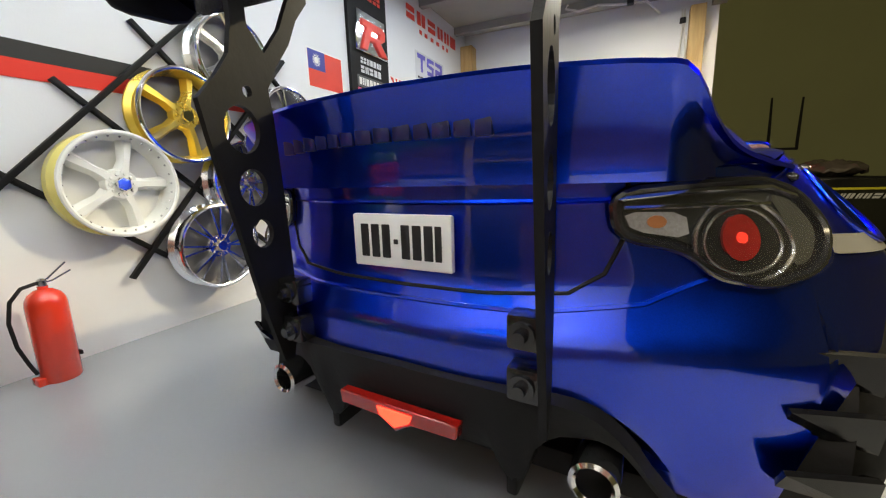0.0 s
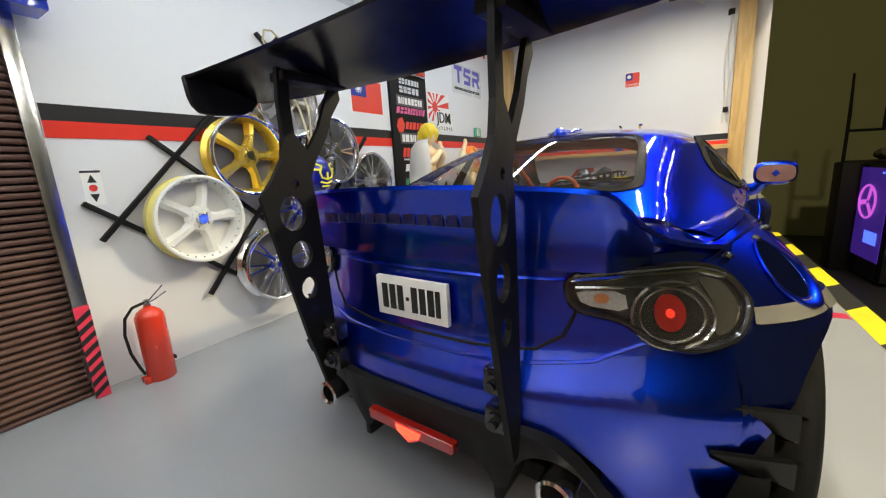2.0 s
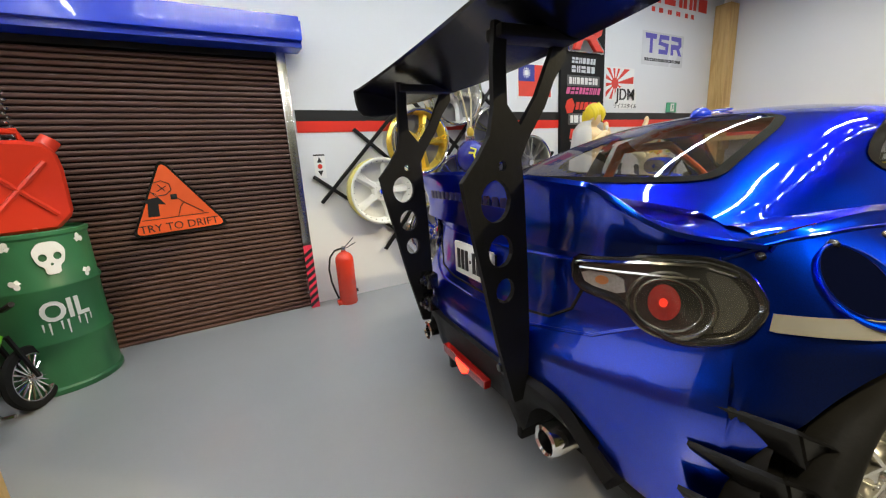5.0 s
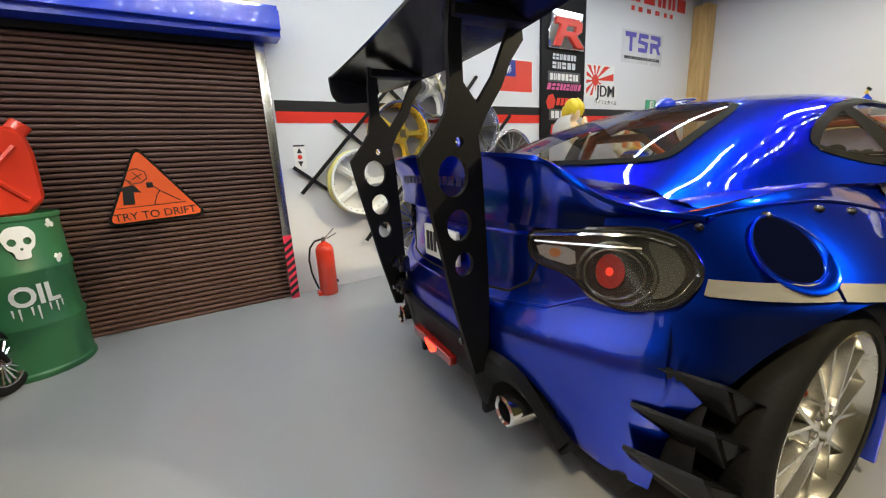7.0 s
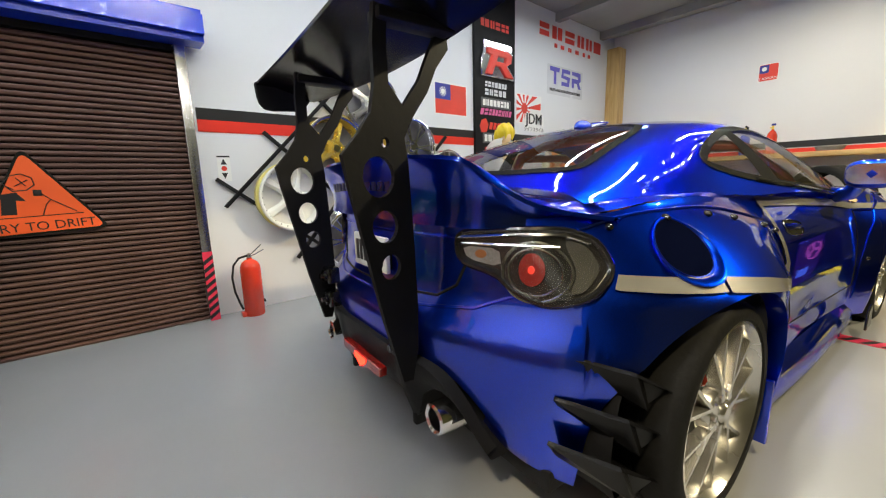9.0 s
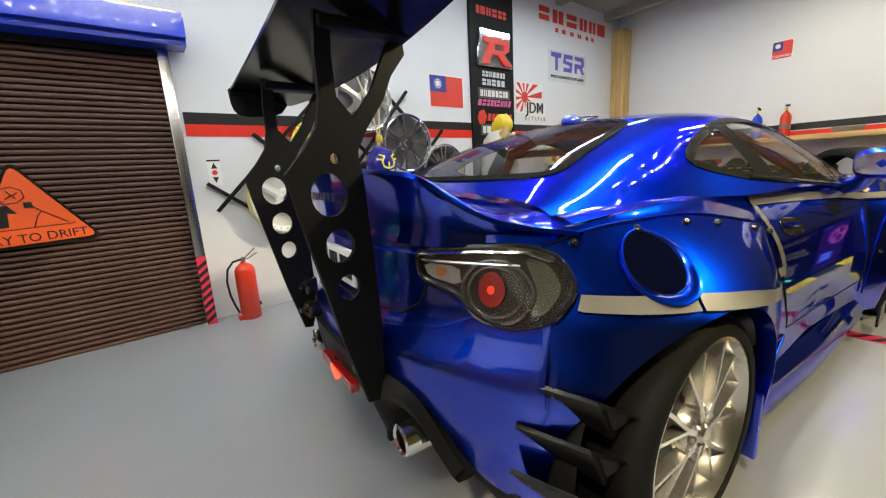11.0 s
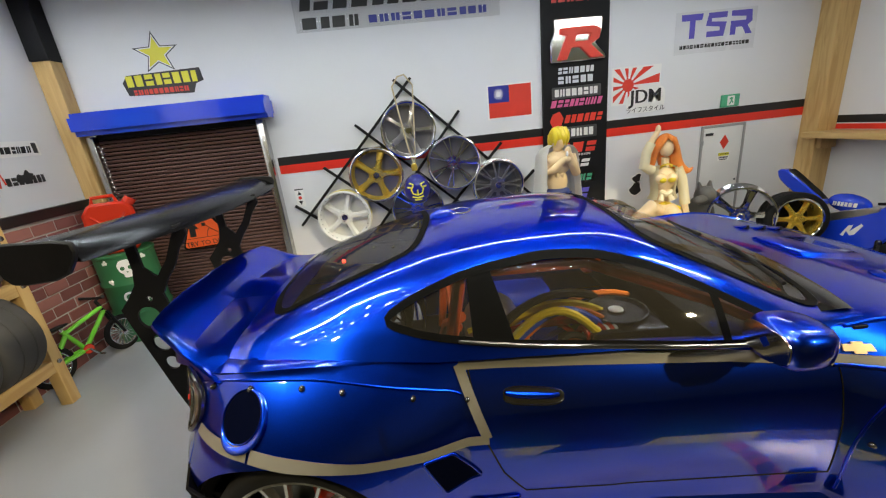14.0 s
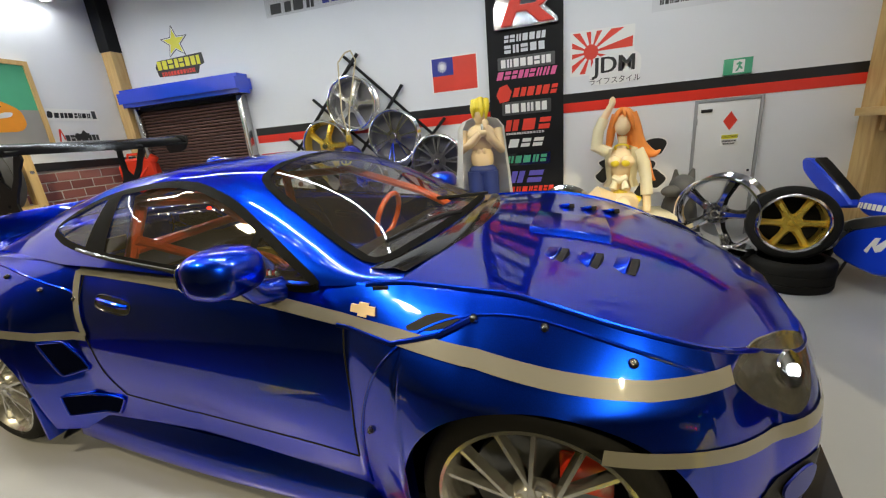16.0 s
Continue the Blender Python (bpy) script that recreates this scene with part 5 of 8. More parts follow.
# duck-tail spoiler
LIP = [(0, -6.7, 10.8), (2.6, -6.6, 10.75), (4.3, -6.4, 10.66), (5.1, -6.25, 10.58), (5.5, -6.1, 10.5), (5.75, -5.7, 10.2), (6.0, -5.15, 9.75), (6.4, -4.45, 9.32), (7.0, -3.6, 9.06), (7.6, -2.75, 8.9)]
bm = bmesh.new()
prev = None
for i in range(93):
    x = -7.6 + 15.2 * i / 92
    ly, lz = lerp_table([(a, b, c) for a, b, c in LIP], abs(x))
    fy = -2.2 - 0.25 * abs(x) / 5.75
    f = lerp_table(DECK, fy)[0] - 0.25 * (abs(x) / 5.75) ** 2
    f = min(f, lz - 0.04)
    prof = [(fy, f - 0.25), (fy - 0.15, f), (fy * 0.42 + ly * 0.58, f + (lz - f) * 0.06), (fy * 0.33 + ly * 0.67, f + (lz - f) * 0.34), (ly + 0.25, lz - 0.06), (ly + 0.05, lz), (ly - 0.03, lz - 0.1),
            (ly + 0.28, 8.7 + (lz - 8.7) * 0.76), (ly + 0.5, 8.7 + (lz - 8.7) * 0.47), (ly + 0.58, 8.7 + (lz - 8.7) * 0.2), (ly + 0.5, 8.68), (ly + 1.0, 8.66)]
    cur = [bm.verts.new((x, y, z)) for y, z in prof]
    if prev:
        for k in range(len(prof) - 1):
            bm.faces.new((prev[k], prev[k + 1], cur[k + 1], cur[k]))
    else:
        bm.faces.new(cur)
    prev = cur
bm.faces.new(list(reversed(prev)))
duck = part("duck_tail", bm, PAINT, CAR)
NAVY_BAR = shader("dark_navy_vinyl", (0.004, 0.01, 0.09), rough=0.3, coat=0.5)
rnd = random.Random(4)
x = -3.9
while x < 2.3:
    w = rnd.uniform(0.34, 0.5)
    if not -0.35 < x < -0.05:
        ly, lz = lerp_table(LIP, abs(x + w / 2))
        part("name_bar", box(x, ly + 0.39, lz - 1.12, x + w, ly + 0.6, lz - 0.75, 0.03), NAVY_BAR, duck)
    x += w + 0.08

# boot lid seams and recess
tailp = [(s_at(4.7), 8.7), (s_at(4.7), 7.7), (s_at(4.35), 6.9), (s_at(3.7), 6.5), (s_at(2.0), 6.4), (0, 6.38)]
for sign in (1, -1):
    part("boot_seam", seam(tailp, sign, 0.05), BLACK_MATT, CAR)
    part("bumper_edge", seam([(0, 6.1), (s_at(3), 6.12), (s_at(5.0), 6.35), (s_at(6.2), 6.9)], sign, 0.06, 0.0), PAINT, CAR)
part("boot_step", seam([(-s_at(4.9), 8.35), (0, 8.3), (s_at(4.9), 8.35)], 1, 0.06, 0.0), PAINT, CAR)
lid_panel = decal([(-s_at(3.4), 8.45), (-s_at(3.6), 8.8), (s_at(3.6), 8.8), (s_at(3.4), 8.45)], -0.02)
part("boot_recess", lid_panel, PAINT, CAR)

# licence plate with plain bars
lp = part("licence_plate", box(-1.38, -6.3, 6.78, 1.38, -6.12, 8.06, 0.05), WHITE_PRINT, CAR, "white licence plate with plain dark bars")
for k, (x, w) in enumerate([(-1.3, 0.27), (-0.93, 0.27), (-0.56, 0.27), (-0.17, 0.14), (0.08, 0.27), (0.44, 0.27), (0.8, 0.27), (1.13, 0.2)]):
    h = 0.4 if k != 3 else 0.06
    part("plate_bar", box(x * 0.86, -6.33, 7.42 - h, (x + w) * 0.86, -6.29, 7.42 + h, 0.02), BLACK_PRINT, lp)
part("plate_holder", box(-1.2, -6.15, 6.9, 1.2, -5.6, 7.9), BLACK_MATT, lp)

# tail lamps
TAIL = rounded([(4.4, 8.5), (5.8, 8.62), (7.0, 8.64), (7.55, 8.38), (7.72, 7.7), (7.4, 7.0), (6.75, 6.72), (6.1, 6.95), (5.6, 7.42), (4.5, 7.66)], 2)
CLEAR_GREY = shader("clear_ribbed_lens", (0.42, 0.4, 0.37), rough=0.25, vary=0.35, grain=1400, coat=1.0)
AMBER = shader("amber_bulb", (0.55, 0.2, 0.06), rough=0.3, coat=0.6)
HEAD_GREY = shader("grey_lamp_bowl", (0.07, 0.07, 0.062), rough=0.2, metal=0.5, coat=0.6)
LAMP_SILVER = shader("dull_silver_reflector", (0.2, 0.195, 0.175), rough=0.24, metal=0.75, vary=0.25, coat=0.6)
DARK_LAMP = shader("smoked_lamp_housing", (0.02, 0.018, 0.016), rough=0.2, coat=0.4)
RED_CUP = shader("red_lamp_cup", (0.3, 0.014, 0.01), rough=0.25, vary=0.3, grain=700, coat=1.0)


def oval_on_tail(x, z, rx, rz, n=28):
    return [(s_at(x + rx * math.cos(a)), z + rz * math.sin(a)) for a in [2 * math.pi * k / n for k in range(n)]]


for sign in (1, -1):
    tl = part("tail_lamp", decal([(s_at(x), z) for x, z in TAIL], 0.0, 0.4, sign, 0.06), DARK_LAMP, CAR, "clear tail lamp with red round light")
    part("lamp_lining", decal([(s_at(x), z) for x, z in grow(TAIL, -0.16)], 0.03, 0.2, sign, 0.06), HEAD_GREY, tl)
    part("side_reflector", decal([(s_at(x), z) for x, z in rounded([(7.0, 8.4), (7.4, 8.25), (7.56, 7.7), (7.32, 7.15), (7.08, 7.05), (7.24, 7.6)], 2)], 0.08, 0.2, sign, 0.06), LAMP_SILVER, tl, "dull silver side reflector")
    rv = part("reversing_light", decal([(s_at(x), z) for x, z in rounded([(4.6, 8.12), (5.62, 8.1), (5.7, 7.6), (4.75, 7.76)], 1)], 0.06, 0.2, sign, 0.08), CLEAR_GREY, tl, "clear reversing light")
    part("bulb", decal(oval_on_tail(5.15, 7.93, 0.16, 0.12, 14), 0.12, 0.2, sign, 0.05), AMBER, rv)
    part("lamp_bowl", decal(oval_on_tail(6.45, 7.55, 0.7, 0.76), 0.06, 0.2, sign, 0.1), DARK_LAMP, tl)
    for r, w in ((0.76, 0.05), (0.6, 0.035)):
        part("bowl_ring", tube([skin(sign * s, z, 0.17) for s, z in oval_on_tail(6.45, 7.55, r * 0.92, r, 32)], w, None, 6, closed=True), LAMP_SILVER, tl)
    part("red_light", decal(oval_on_tail(6.42, 7.62, 0.27, 0.42), 0.12, 0.2, sign, 0.1), RED_CUP, tl, "red round tail light")
    part("bulb", decal(oval_on_tail(6.42, 7.62, 0.07, 0.1, 16), 0.2, 0.2, sign, 0.06), DIM_RED, tl, "faintly lit bulb")
    for path, w in (([(4.5, 8.36), (6.0, 8.5), (7.05, 8.5), (7.45, 8.3)], 0.05), ([(4.6, 8.2), (6.0, 8.22), (6.95, 8.2)], 0.04)):
        part("chrome_bar", seam([(s_at(x), z) for x, z in path], sign, w, 0.19), CHROME, tl)
    part("lens", decal([(s_at(x), z) for x, z in TAIL], 0.3, 0.2, sign), CLEAR, tl, "clear outer lens")
    part("lamp_seal", tube([skin(sign * s_at(x), z, 0.14) for x, z in TAIL], 0.1, None, 8, closed=True), BLACK_GLOSS, tl)

# rear diffuser and exhausts
bm = bmesh.new()
prev = None
for i in range(49):
    x = -5.9 + 11.8 * i / 48
    yy = lerp_table([(0, -6.8), (3.2, -6.65), (4.6, -6.3), (5.9, -5.7)], abs(x))[0]
    low = lerp_table([(0, 2.75), (2.3, 2.75), (2.55, 2.0), (2.85, 1.95), (3.2, 3.0), (3.8, 3.45), (4.8, 3.4), (5.4, 2.7), (5.9, 2.0)], abs(x))[0]
    top = lerp_table([(0, 4.7), (3.6, 4.6), (4.4, 4.35), (5.0, 3.75), (5.5, 2.95), (5.9, 2.4)], abs(x))[0]
    low = min(low, top - 0.1)
    cur = [bm.verts.new((x, yy + 0.35, top)), bm.verts.new((x, yy, top - 0.12)), bm.verts.new((x, yy + 0.15, (top - 0.3 + low) / 2)), bm.verts.new((x, yy + 0.55, low)), bm.verts.new((x, yy + 1.8, low + 0.15))]
    if prev:
        for k in range(4):
            bm.faces.new((prev[k], prev[k + 1], cur[k + 1], cur[k]))
    prev = cur
part("diffuser", bm, BLACK_MATT, CAR, "matt black rear diffuser")
for x in (-2.7, 2.7):
    part("diffuser_fin", box(x - 0.14, -6.2, 1.7, x + 0.14, -3.8, 2.8, 0.08), BLACK_MATT, CAR)
for x in (-4.45, 4.45):
    ep = part("exhaust_tip", moved(lathe([(0.42, 1.6), (0.42, 0.06), (0.5, -0.02), (0.6, 0.05), (0.62, 0.3), (0.62, 2.2)], segs=28, caps=False), cm(x, -6.55, 2.95, -90, 0, 0) @ Matrix.Scale(0.8, 4)), CHROME, CAR, "chrome oval exhaust tip")
    part("exhaust_inner", moved(lathe([(0, 0), (0.4, 0)], segs=20, caps=False), cm(x, -5.8, 2.95, -90, 0, 0)), BLACK_MATT, ep)
fog = plate([(-1.65, 3.6), (1.75, 3.6), (1.72, 3.25), (0.55, 3.22), (0.08, 2.95), (-0.4, 3.22), (-1.6, 3.25)], 0.3, bevel=0.03)
fl = part("fog_lamp", moved(fog, cm(0, -6.95, 0)), RED_LENS, CAR, "red rear fog lamp, lit")
part("fog_led", plate([(-0.42, 3.5), (0.58, 3.5), (0.5, 3.3), (0.08, 3.08), (-0.34, 3.3)], 0.04, m=cm(0, -6.985, 0)), RED_GLOW, fl)

# rear wing
wing = new("rear_wing")
wing.parent = CAR
wing.location = (0, 1.3 * C, 0.25 * C)
tagged(wing, "black rear wing on tall drilled struts")
bm = bmesh.new()
prev = None
AERO = [(0.0, 0.0), (0.03, 0.16), (0.15, 0.3), (0.4, 0.38), (0.7, 0.3), (1.0, 0.1), (1.0, 0.02), (0.7, 0.12), (0.4, 0.08), (0.15, -0.02)]
for i in range(41):
    x = -7.9 + 15.8 * i / 40
    k = abs(x) / 7.9
    y0, z0 = -6.1 - 0.6 * k * k, 13.75 + 0.15 * k * k
    ch = 3.3 - 0.6 * k * k
    cur = [bm.verts.new((x, y0 - ch * a, z0 + b * 1.35 + 0.55 * a)) for a, b in AERO]
    if prev:
        for j in range(len(AERO)):
            bm.faces.new((prev[j], prev[(j + 1) % len(AERO)], cur[(j + 1) % len(AERO)], cur[j]))
    else:
        bm.faces.new(cur)
    prev = cur
bm.faces.new(list(reversed(prev)))
part("blade", bm, CARBON, wing)
swap = Matrix(((0, 1, 0, 0), (1, 0, 0, 0), (0, 0, 1, 0), (0, 0, 0, 1)))
for sign in (1, -1):
    epl = plate(rounded([(-9.5, 14.8), (-6.75, 14.7), (-6.65, 14.2), (-7.3, 13.4), (-9.05, 13.3), (-9.4, 13.7)], 1), 0.22, bevel=0.05)
    moved(epl, cm(sign * 7.98 - 0.11, 0, 0) @ swap)
    part("end_plate", epl, BLACK_MATT, wing, "matt black end plate")
STRUT = [(-8.35, 3.75), (-8.0, 3.7), (-7.75, 4.6), (-7.7, 6.0), (-7.75, 8.0), (-7.85, 10.2), (-7.95, 10.9), (-7.6, 11.5), (-7.05, 12.2), (-6.7, 12.9), (-6.2, 13.5), (-6.25, 13.85), (-6.6, 13.95), (-6.98, 13.25), (-7.35, 12.5),
         (-7.95, 11.75), (-8.4, 12.25), (-8.42, 13.2), (-8.35, 14.1), (-8.75, 14.15), (-8.85, 13.2), (-8.85, 12.2), (-9.0, 11.5), (-9.4, 10.95), (-9.9, 10.4), (-9.75, 9.6), (-9.3, 7.6), (-8.9, 5.8)]
for x in (-3.6, 3.6):
    holes = [ring(0.5, 20, -8.85, 9.85, 0.55), ring(0.42, 18, -8.72, 8.5, 0.45), ring(0.33, 16, -8.6, 7.35, 0.36), ring(0.14, 10, -8.6, 10.75)]
    stt = moved(plate(STRUT, 0.15, holes=holes), cm(x, -8.3, 0, 0, 0, 8) @ cm(-0.07, 8.3, 0) @ swap)
    st_ = part("strut", stt, BLACK_MATT, wing, "matt black drilled strut", smooth=False)
    part("top_clamp", box(x - 0.35, -8.7, 13.75, x + 0.35, -6.3, 14.05, 0.06), BLACK_MATT, st_)
    for z in (4.7, 5.75):
        sd = -1 if x > 0 else 1
        part("bracket", box(min(x, x + sd * 0.75), -8.3, z - 0.35, max(x, x + sd * 0.75), -7.75, z + 0.35, 0.08), BLACK_GLOSS, st_)
        part("bolt", moved(lathe([(0, 0.25), (0.12, 0.25), (0.14, 0.1), (0.26, 0.1), (0.26, 0), (0, 0)], segs=12, caps=False), cm(x + sd * 0.42, -8.3, z, 90, 0, 0)), BLACK_GLOSS, st_)

BADGE = shader("pale_gold_badge", (0.62, 0.47, 0.27), rough=0.4, metal=0.3)
CANARD_BLACK = shader("satin_black_plastic", (0.006, 0.006, 0.007), rough=0.22, vary=0.2, spec=0.12)
# lightless black that paints the shade inside duct and vent openings
DUCT_SHADE = shader("black_duct_shade", (0.002, 0.003, 0.012), rough=0.9, spec=0.0)
# side details, both sides
YS = s_of_y
STRIPE_TOP = [(YS(30.0), 7.2), (YS(28.1), 7.26), (YS(26.3), 7.45), (YS(24.3), 7.7), (YS(22.0), 7.8), (YS(20.2), 7.86), (YS(16.2), 8.3), (YS(11.0), 8.62), (YS(6.5), 8.85)]
STRIPE_BACK = [(YS(6.5), 8.85), (YS(7.3), 6.3)]
STRIPE_LOW = [(YS(7.35), 6.25), (YS(5.0), 6.3), (YS(3.0), 6.58), (YS(1.0), 6.95), (YS(-0.7), 7.2)]
for sign in (1, -1):
    part("side_stripe", band(STRIPE_TOP, 0.36, sign, 0.08), GREY_STRIPE, CAR, "warm grey vinyl stripe")
    part("side_stripe", band(STRIPE_BACK, 0.36, sign, 0.085), GREY_STRIPE, CAR)
    part("side_stripe", band(STRIPE_LOW, 0.36, sign, 0.09), GREY_STRIPE, CAR)
    part("side_stripe", band([(SEG[8] + 0.1, 7.22), (SEG[7], 7.3), (SEG[6], 7.38), (SEG[5] + 1.02, 7.4)], 0.36, sign, 0.09), GREY_STRIPE, CAR)
    part("door_seam", seam([(YS(6.8), 8.95), (YS(7.1), 6.5), (YS(7.8), 4.7), (YS(8.6), 3.6), (YS(12), 3.25), (YS(20.0), 3.25), (YS(20.1), 5.5), (YS(19.9), 7.95)], sign, 0.035), BLACK_MATT, CAR)
    # flare edge with screws
    edge = rounded_line([(SEG[5] + 0.3, 8.6), (SEG[6] + 0.2, 8.85), (SEG[7] + 0.4, 9.0), (YS(0.8), 9.0), (YS(2.4), 8.8), (YS(4.8), 8.35), (YS(6.9), 7.95), (YS(7.2), 6.5)])
    fl = part("rear_flare", seam(edge, sign, 0.055, 0.0, 6), PAINT, CAR, "bolted-on rear fender edge")
    for s, z in ((SEG[6] + 0.1, 8.65), (SEG[7] + 0.9, 8.8), (YS(0.8), 8.78), (YS(2.3), 8.58), (YS(4.8), 8.12), (YS(6.7), 7.75)):
        part("screw", bolt_at(s, z, sign), BLACK_GLOSS, fl)
    fedge = rounded_line([(YS(20.4), 2.4), (YS(20.4), 4.8), (YS(21.3), 7.0), (YS(22.9), 8.25), (YS(25.2), 8.6), (YS(27.6), 8.05), (YS(29.6), 7.25)])
    fl = part("front_flare", seam(fedge, sign, 0.055, 0.0, 6), PAINT, CAR, "bolted-on front fender edge")
    for s, z in ((YS(24.1), 8.38), (YS(25.9), 8.32), (YS(27.8), 7.72), (YS(20.9), 4.8)):
        part("screw", bolt_at(s, z, sign), BLACK_GLOSS, fl)
    # round duct in the rear flare: a flat disc, its inner shade painted black
    cs, cz = SEG[7] + 0.85, 8.1
    oval = [(cs + 0.8 * math.cos(a), cz + 0.7 * math.sin(a)) for a in [2 * math.pi * k / 32 for k in range(32)]]
    du = part("flare_duct", decal(oval, 0.03, 0.4, sign, 0.02), DUCT_SHADE, CAR, "flat black disc for the shaded duct hole in the rear flare")
    part("duct_rim", tube([skin(sign * s, z, 0.05) for s, z in oval], 0.035, None, 8, closed=True), PAINT, du)
    lipm = bmesh.new()
    prev = None
    for k in range(33):
        a = radians(-165 + 225 * k / 32)
        wide = 0.04 + 0.3 * math.sin(math.pi * k / 32) ** 0.8
        ca, sa = math.cos(a), math.sin(a)
        cur = []
        for f, up in ((-0.04, 0.03), (0.1, 0.1), (0.45, 0.2), (0.8, 0.19), (1.0, 0.1), (1.05, -0.05)):
            r = 1.0 + wide * f
            cur.append(lipm.verts.new(skin(sign * (cs + 0.8 * r * ca), cz + 0.7 * r * sa, up * wide / 0.34)))
        if prev:
            for j in range(5):
                lipm.faces.new((prev[j], prev[j + 1], cur[j + 1], cur[j]))
        prev = cur
    part("duct_lip", lipm, PAINT, du, "raised blue crescent lip")
    # door handle
    h0 = [skin(sign * YS(y), 7.6 + 0.1 * (9.9 - y), 0.05) for y in (8.1, 8.45, 9.1, 9.7, 10.0)]
    h0[0] = skin(sign * YS(8.1), 7.8, 0.0)
    h0[-1] = skin(sign * YS(10.0), 7.6, 0.0)
    part("handle_recess", decal([(YS(y), z) for y, z in rounded([(8.0, 7.45), (10.1, 7.25), (10.2, 7.8), (8.05, 8.05)], 2)], 0.012, 0.4, sign), DARK_LAMP, CAR)
    part("door_handle", tube(h0, [0.08, 0.11, 0.12, 0.11, 0.08], None, 8), PAINT, CAR)
    part("handle_edge", tube([skin(sign * YS(y), z, 0.02) for y, z in rounded([(8.0, 7.45), (10.1, 7.25), (10.2, 7.8), (8.05, 8.05)], 2)], 0.03, None, 6, closed=True), BLACK_GLOSS, CAR)
    # side skirt
    sk = bmesh.new()
    prev = None
    for i in range(33):
        y = 4.6 + 16.4 * i / 32
        x = 9.15 + 0.2 * math.sin(math.pi * min(1, max(0, (y - 4.6) / 16.4)))
        prof = [(x - 0.55, 2.35), (x - 0.3, 1.95), (x - 0.05, 1.5), (x, 0.95), (x - 0.1, 0.75), (x - 0.8, 0.75)]
        cur = [sk.verts.new((sign * a, y, b)) for a, b in prof]
        if prev:
            for k in range(len(prof) - 1):
                sk.faces.new((prev[k], prev[k + 1], cur[k + 1], cur[k]))
        else:
            sk.faces.new(cur)
        prev = cur
    sk.faces.new(prev)
    part("side_skirt", sk, PAINT, CAR)
    for y, l in ((19.6, 1.4),):
        part("skirt_winglet", moved(plate([(0, 0.8), (l, 0.9), (l * 0.7, 2.2), (0.1, 1.9)], 0.12, bevel=0.03), cm(sign * 9.9 - 0.06, y, 0) @ swap), BLACK_GLOSS, CAR)
    for vent in ([(4.9, 6.0), (6.0, 6.0), (7.0, 4.75), (5.6, 4.4)], [(5.1, 3.4), (8.4, 3.4), (7.6, 2.45), (5.0, 2.3)]):
        poly = [(YS(a[0] + (b[0] - a[0]) * f), a[1] + (b[1] - a[1]) * f) for a, b in zip(vent, vent[1:] + vent[:1]) for f in (0.06, 0.35, 0.65, 0.94)]
        # flat patch; the depth of the vent is painted as black shade
        vp = part("side_vent", decal(poly, 0.03, 0.4, sign, 0.02), DUCT_SHADE, CAR, "flat black patch for the shaded vent opening behind the door")
        part("vent_frame", tube([skin(sign * a, b, 0.04) for a, b in poly], 0.055, None, 8, closed=True), PAINT, vp)
    # fender vent and badge
    vent = rounded([(19.6, 8.35), (20.0, 7.7), (22.0, 7.65), (23.3, 8.0), (24.0, 8.55), (23.0, 8.5), (21.0, 8.6)], 2)
    fv = part("fender_vent", decal([(YS(y), z) for y, z in vent], 0.02, 0.4, sign), PAINT, CAR, "scooped vent in the front fender")
    # flush black patch that paints the shaded depth of the scoop
    part("vent_opening_shade", decal([(YS(y), z) for y, z in rounded([(22.0, 7.95), (23.2, 8.08), (23.9, 8.42), (22.9, 8.42)], 1)], 0.05, 0.3, sign), BLACK_MATT, fv)
    part("vent_edge", seam([(YS(19.7), 7.72), (YS(21.8), 7.6), (YS(23.2), 7.98), (YS(24.1), 8.4)], sign, 0.085, 0.03, 6), PAINT, fv)
    part("badge", decal([(YS(y), z) for y, z in [(20.15, 8.14), (20.45, 8.14), (20.45, 8.07), (20.8, 8.07), (20.8, 8.14), (21.1, 8.14), (21.05, 8.33), (20.8, 8.33), (20.8, 8.4), (20.45, 8.4), (20.45, 8.33), (20.15, 8.33)]], 0.06, 0.4, sign, 0.05), BADGE, CAR, "small pale gold badge")
    # mirror
    mi = new("side_mirror")
    mi.parent = CAR
    mb = bmesh.new()
    bmesh.ops.create_uvsphere(mb, u_segments=20, v_segments=12, radius=1)
    for v in mb.verts:
        c = v.co
        v.co = Vector((sign * (9.6 + 1.05 * math.copysign(abs(c.x) ** 0.7, c.x)), 16.75 + (1.2 if c.y > 0 else 0.6) * math.copysign(abs(c.y) ** 0.75, c.y), 9.72 + 0.72 * math.copysign(abs(c.z) ** 0.6, c.z)))
    part("shell", mb, PAINT, mi)
    part("mirror_glass", moved(plate(rounded(rect(-0.9, -0.5, 0.9, 0.5), 2), 0.05), cm(sign * 9.6, 16.16, 9.72)), CHROME, mi)
    part("arm", tube([(sign * 8.1, 17.4, 8.6), (sign * 8.8, 17.2, 8.75), (sign * 9.2, 17.0, 9.3)], [0.42, 0.4, 0.34], None, 10), PAINT, mi)
    # canards behind the rear wheel
    for z, dy in ((5.25, 0.95), (4.15, 0.75), (3.0, 0.55)):
        cn = bmesh.new()
        vs = [cn.verts.new((sign * a, b + dy, z + c)) for a, b, c in (
            (7.5, -5.6, 0.4), (9.0, -4.85, 0.25), (9.1, -4.45, -0.65), (7.5, -5.2, -0.1), (8.9, -3.3, -0.75), (7.9, -3.6, -0.5), (9.2, -4.6, 0.2), (9.3, -3.8, -0.4))]
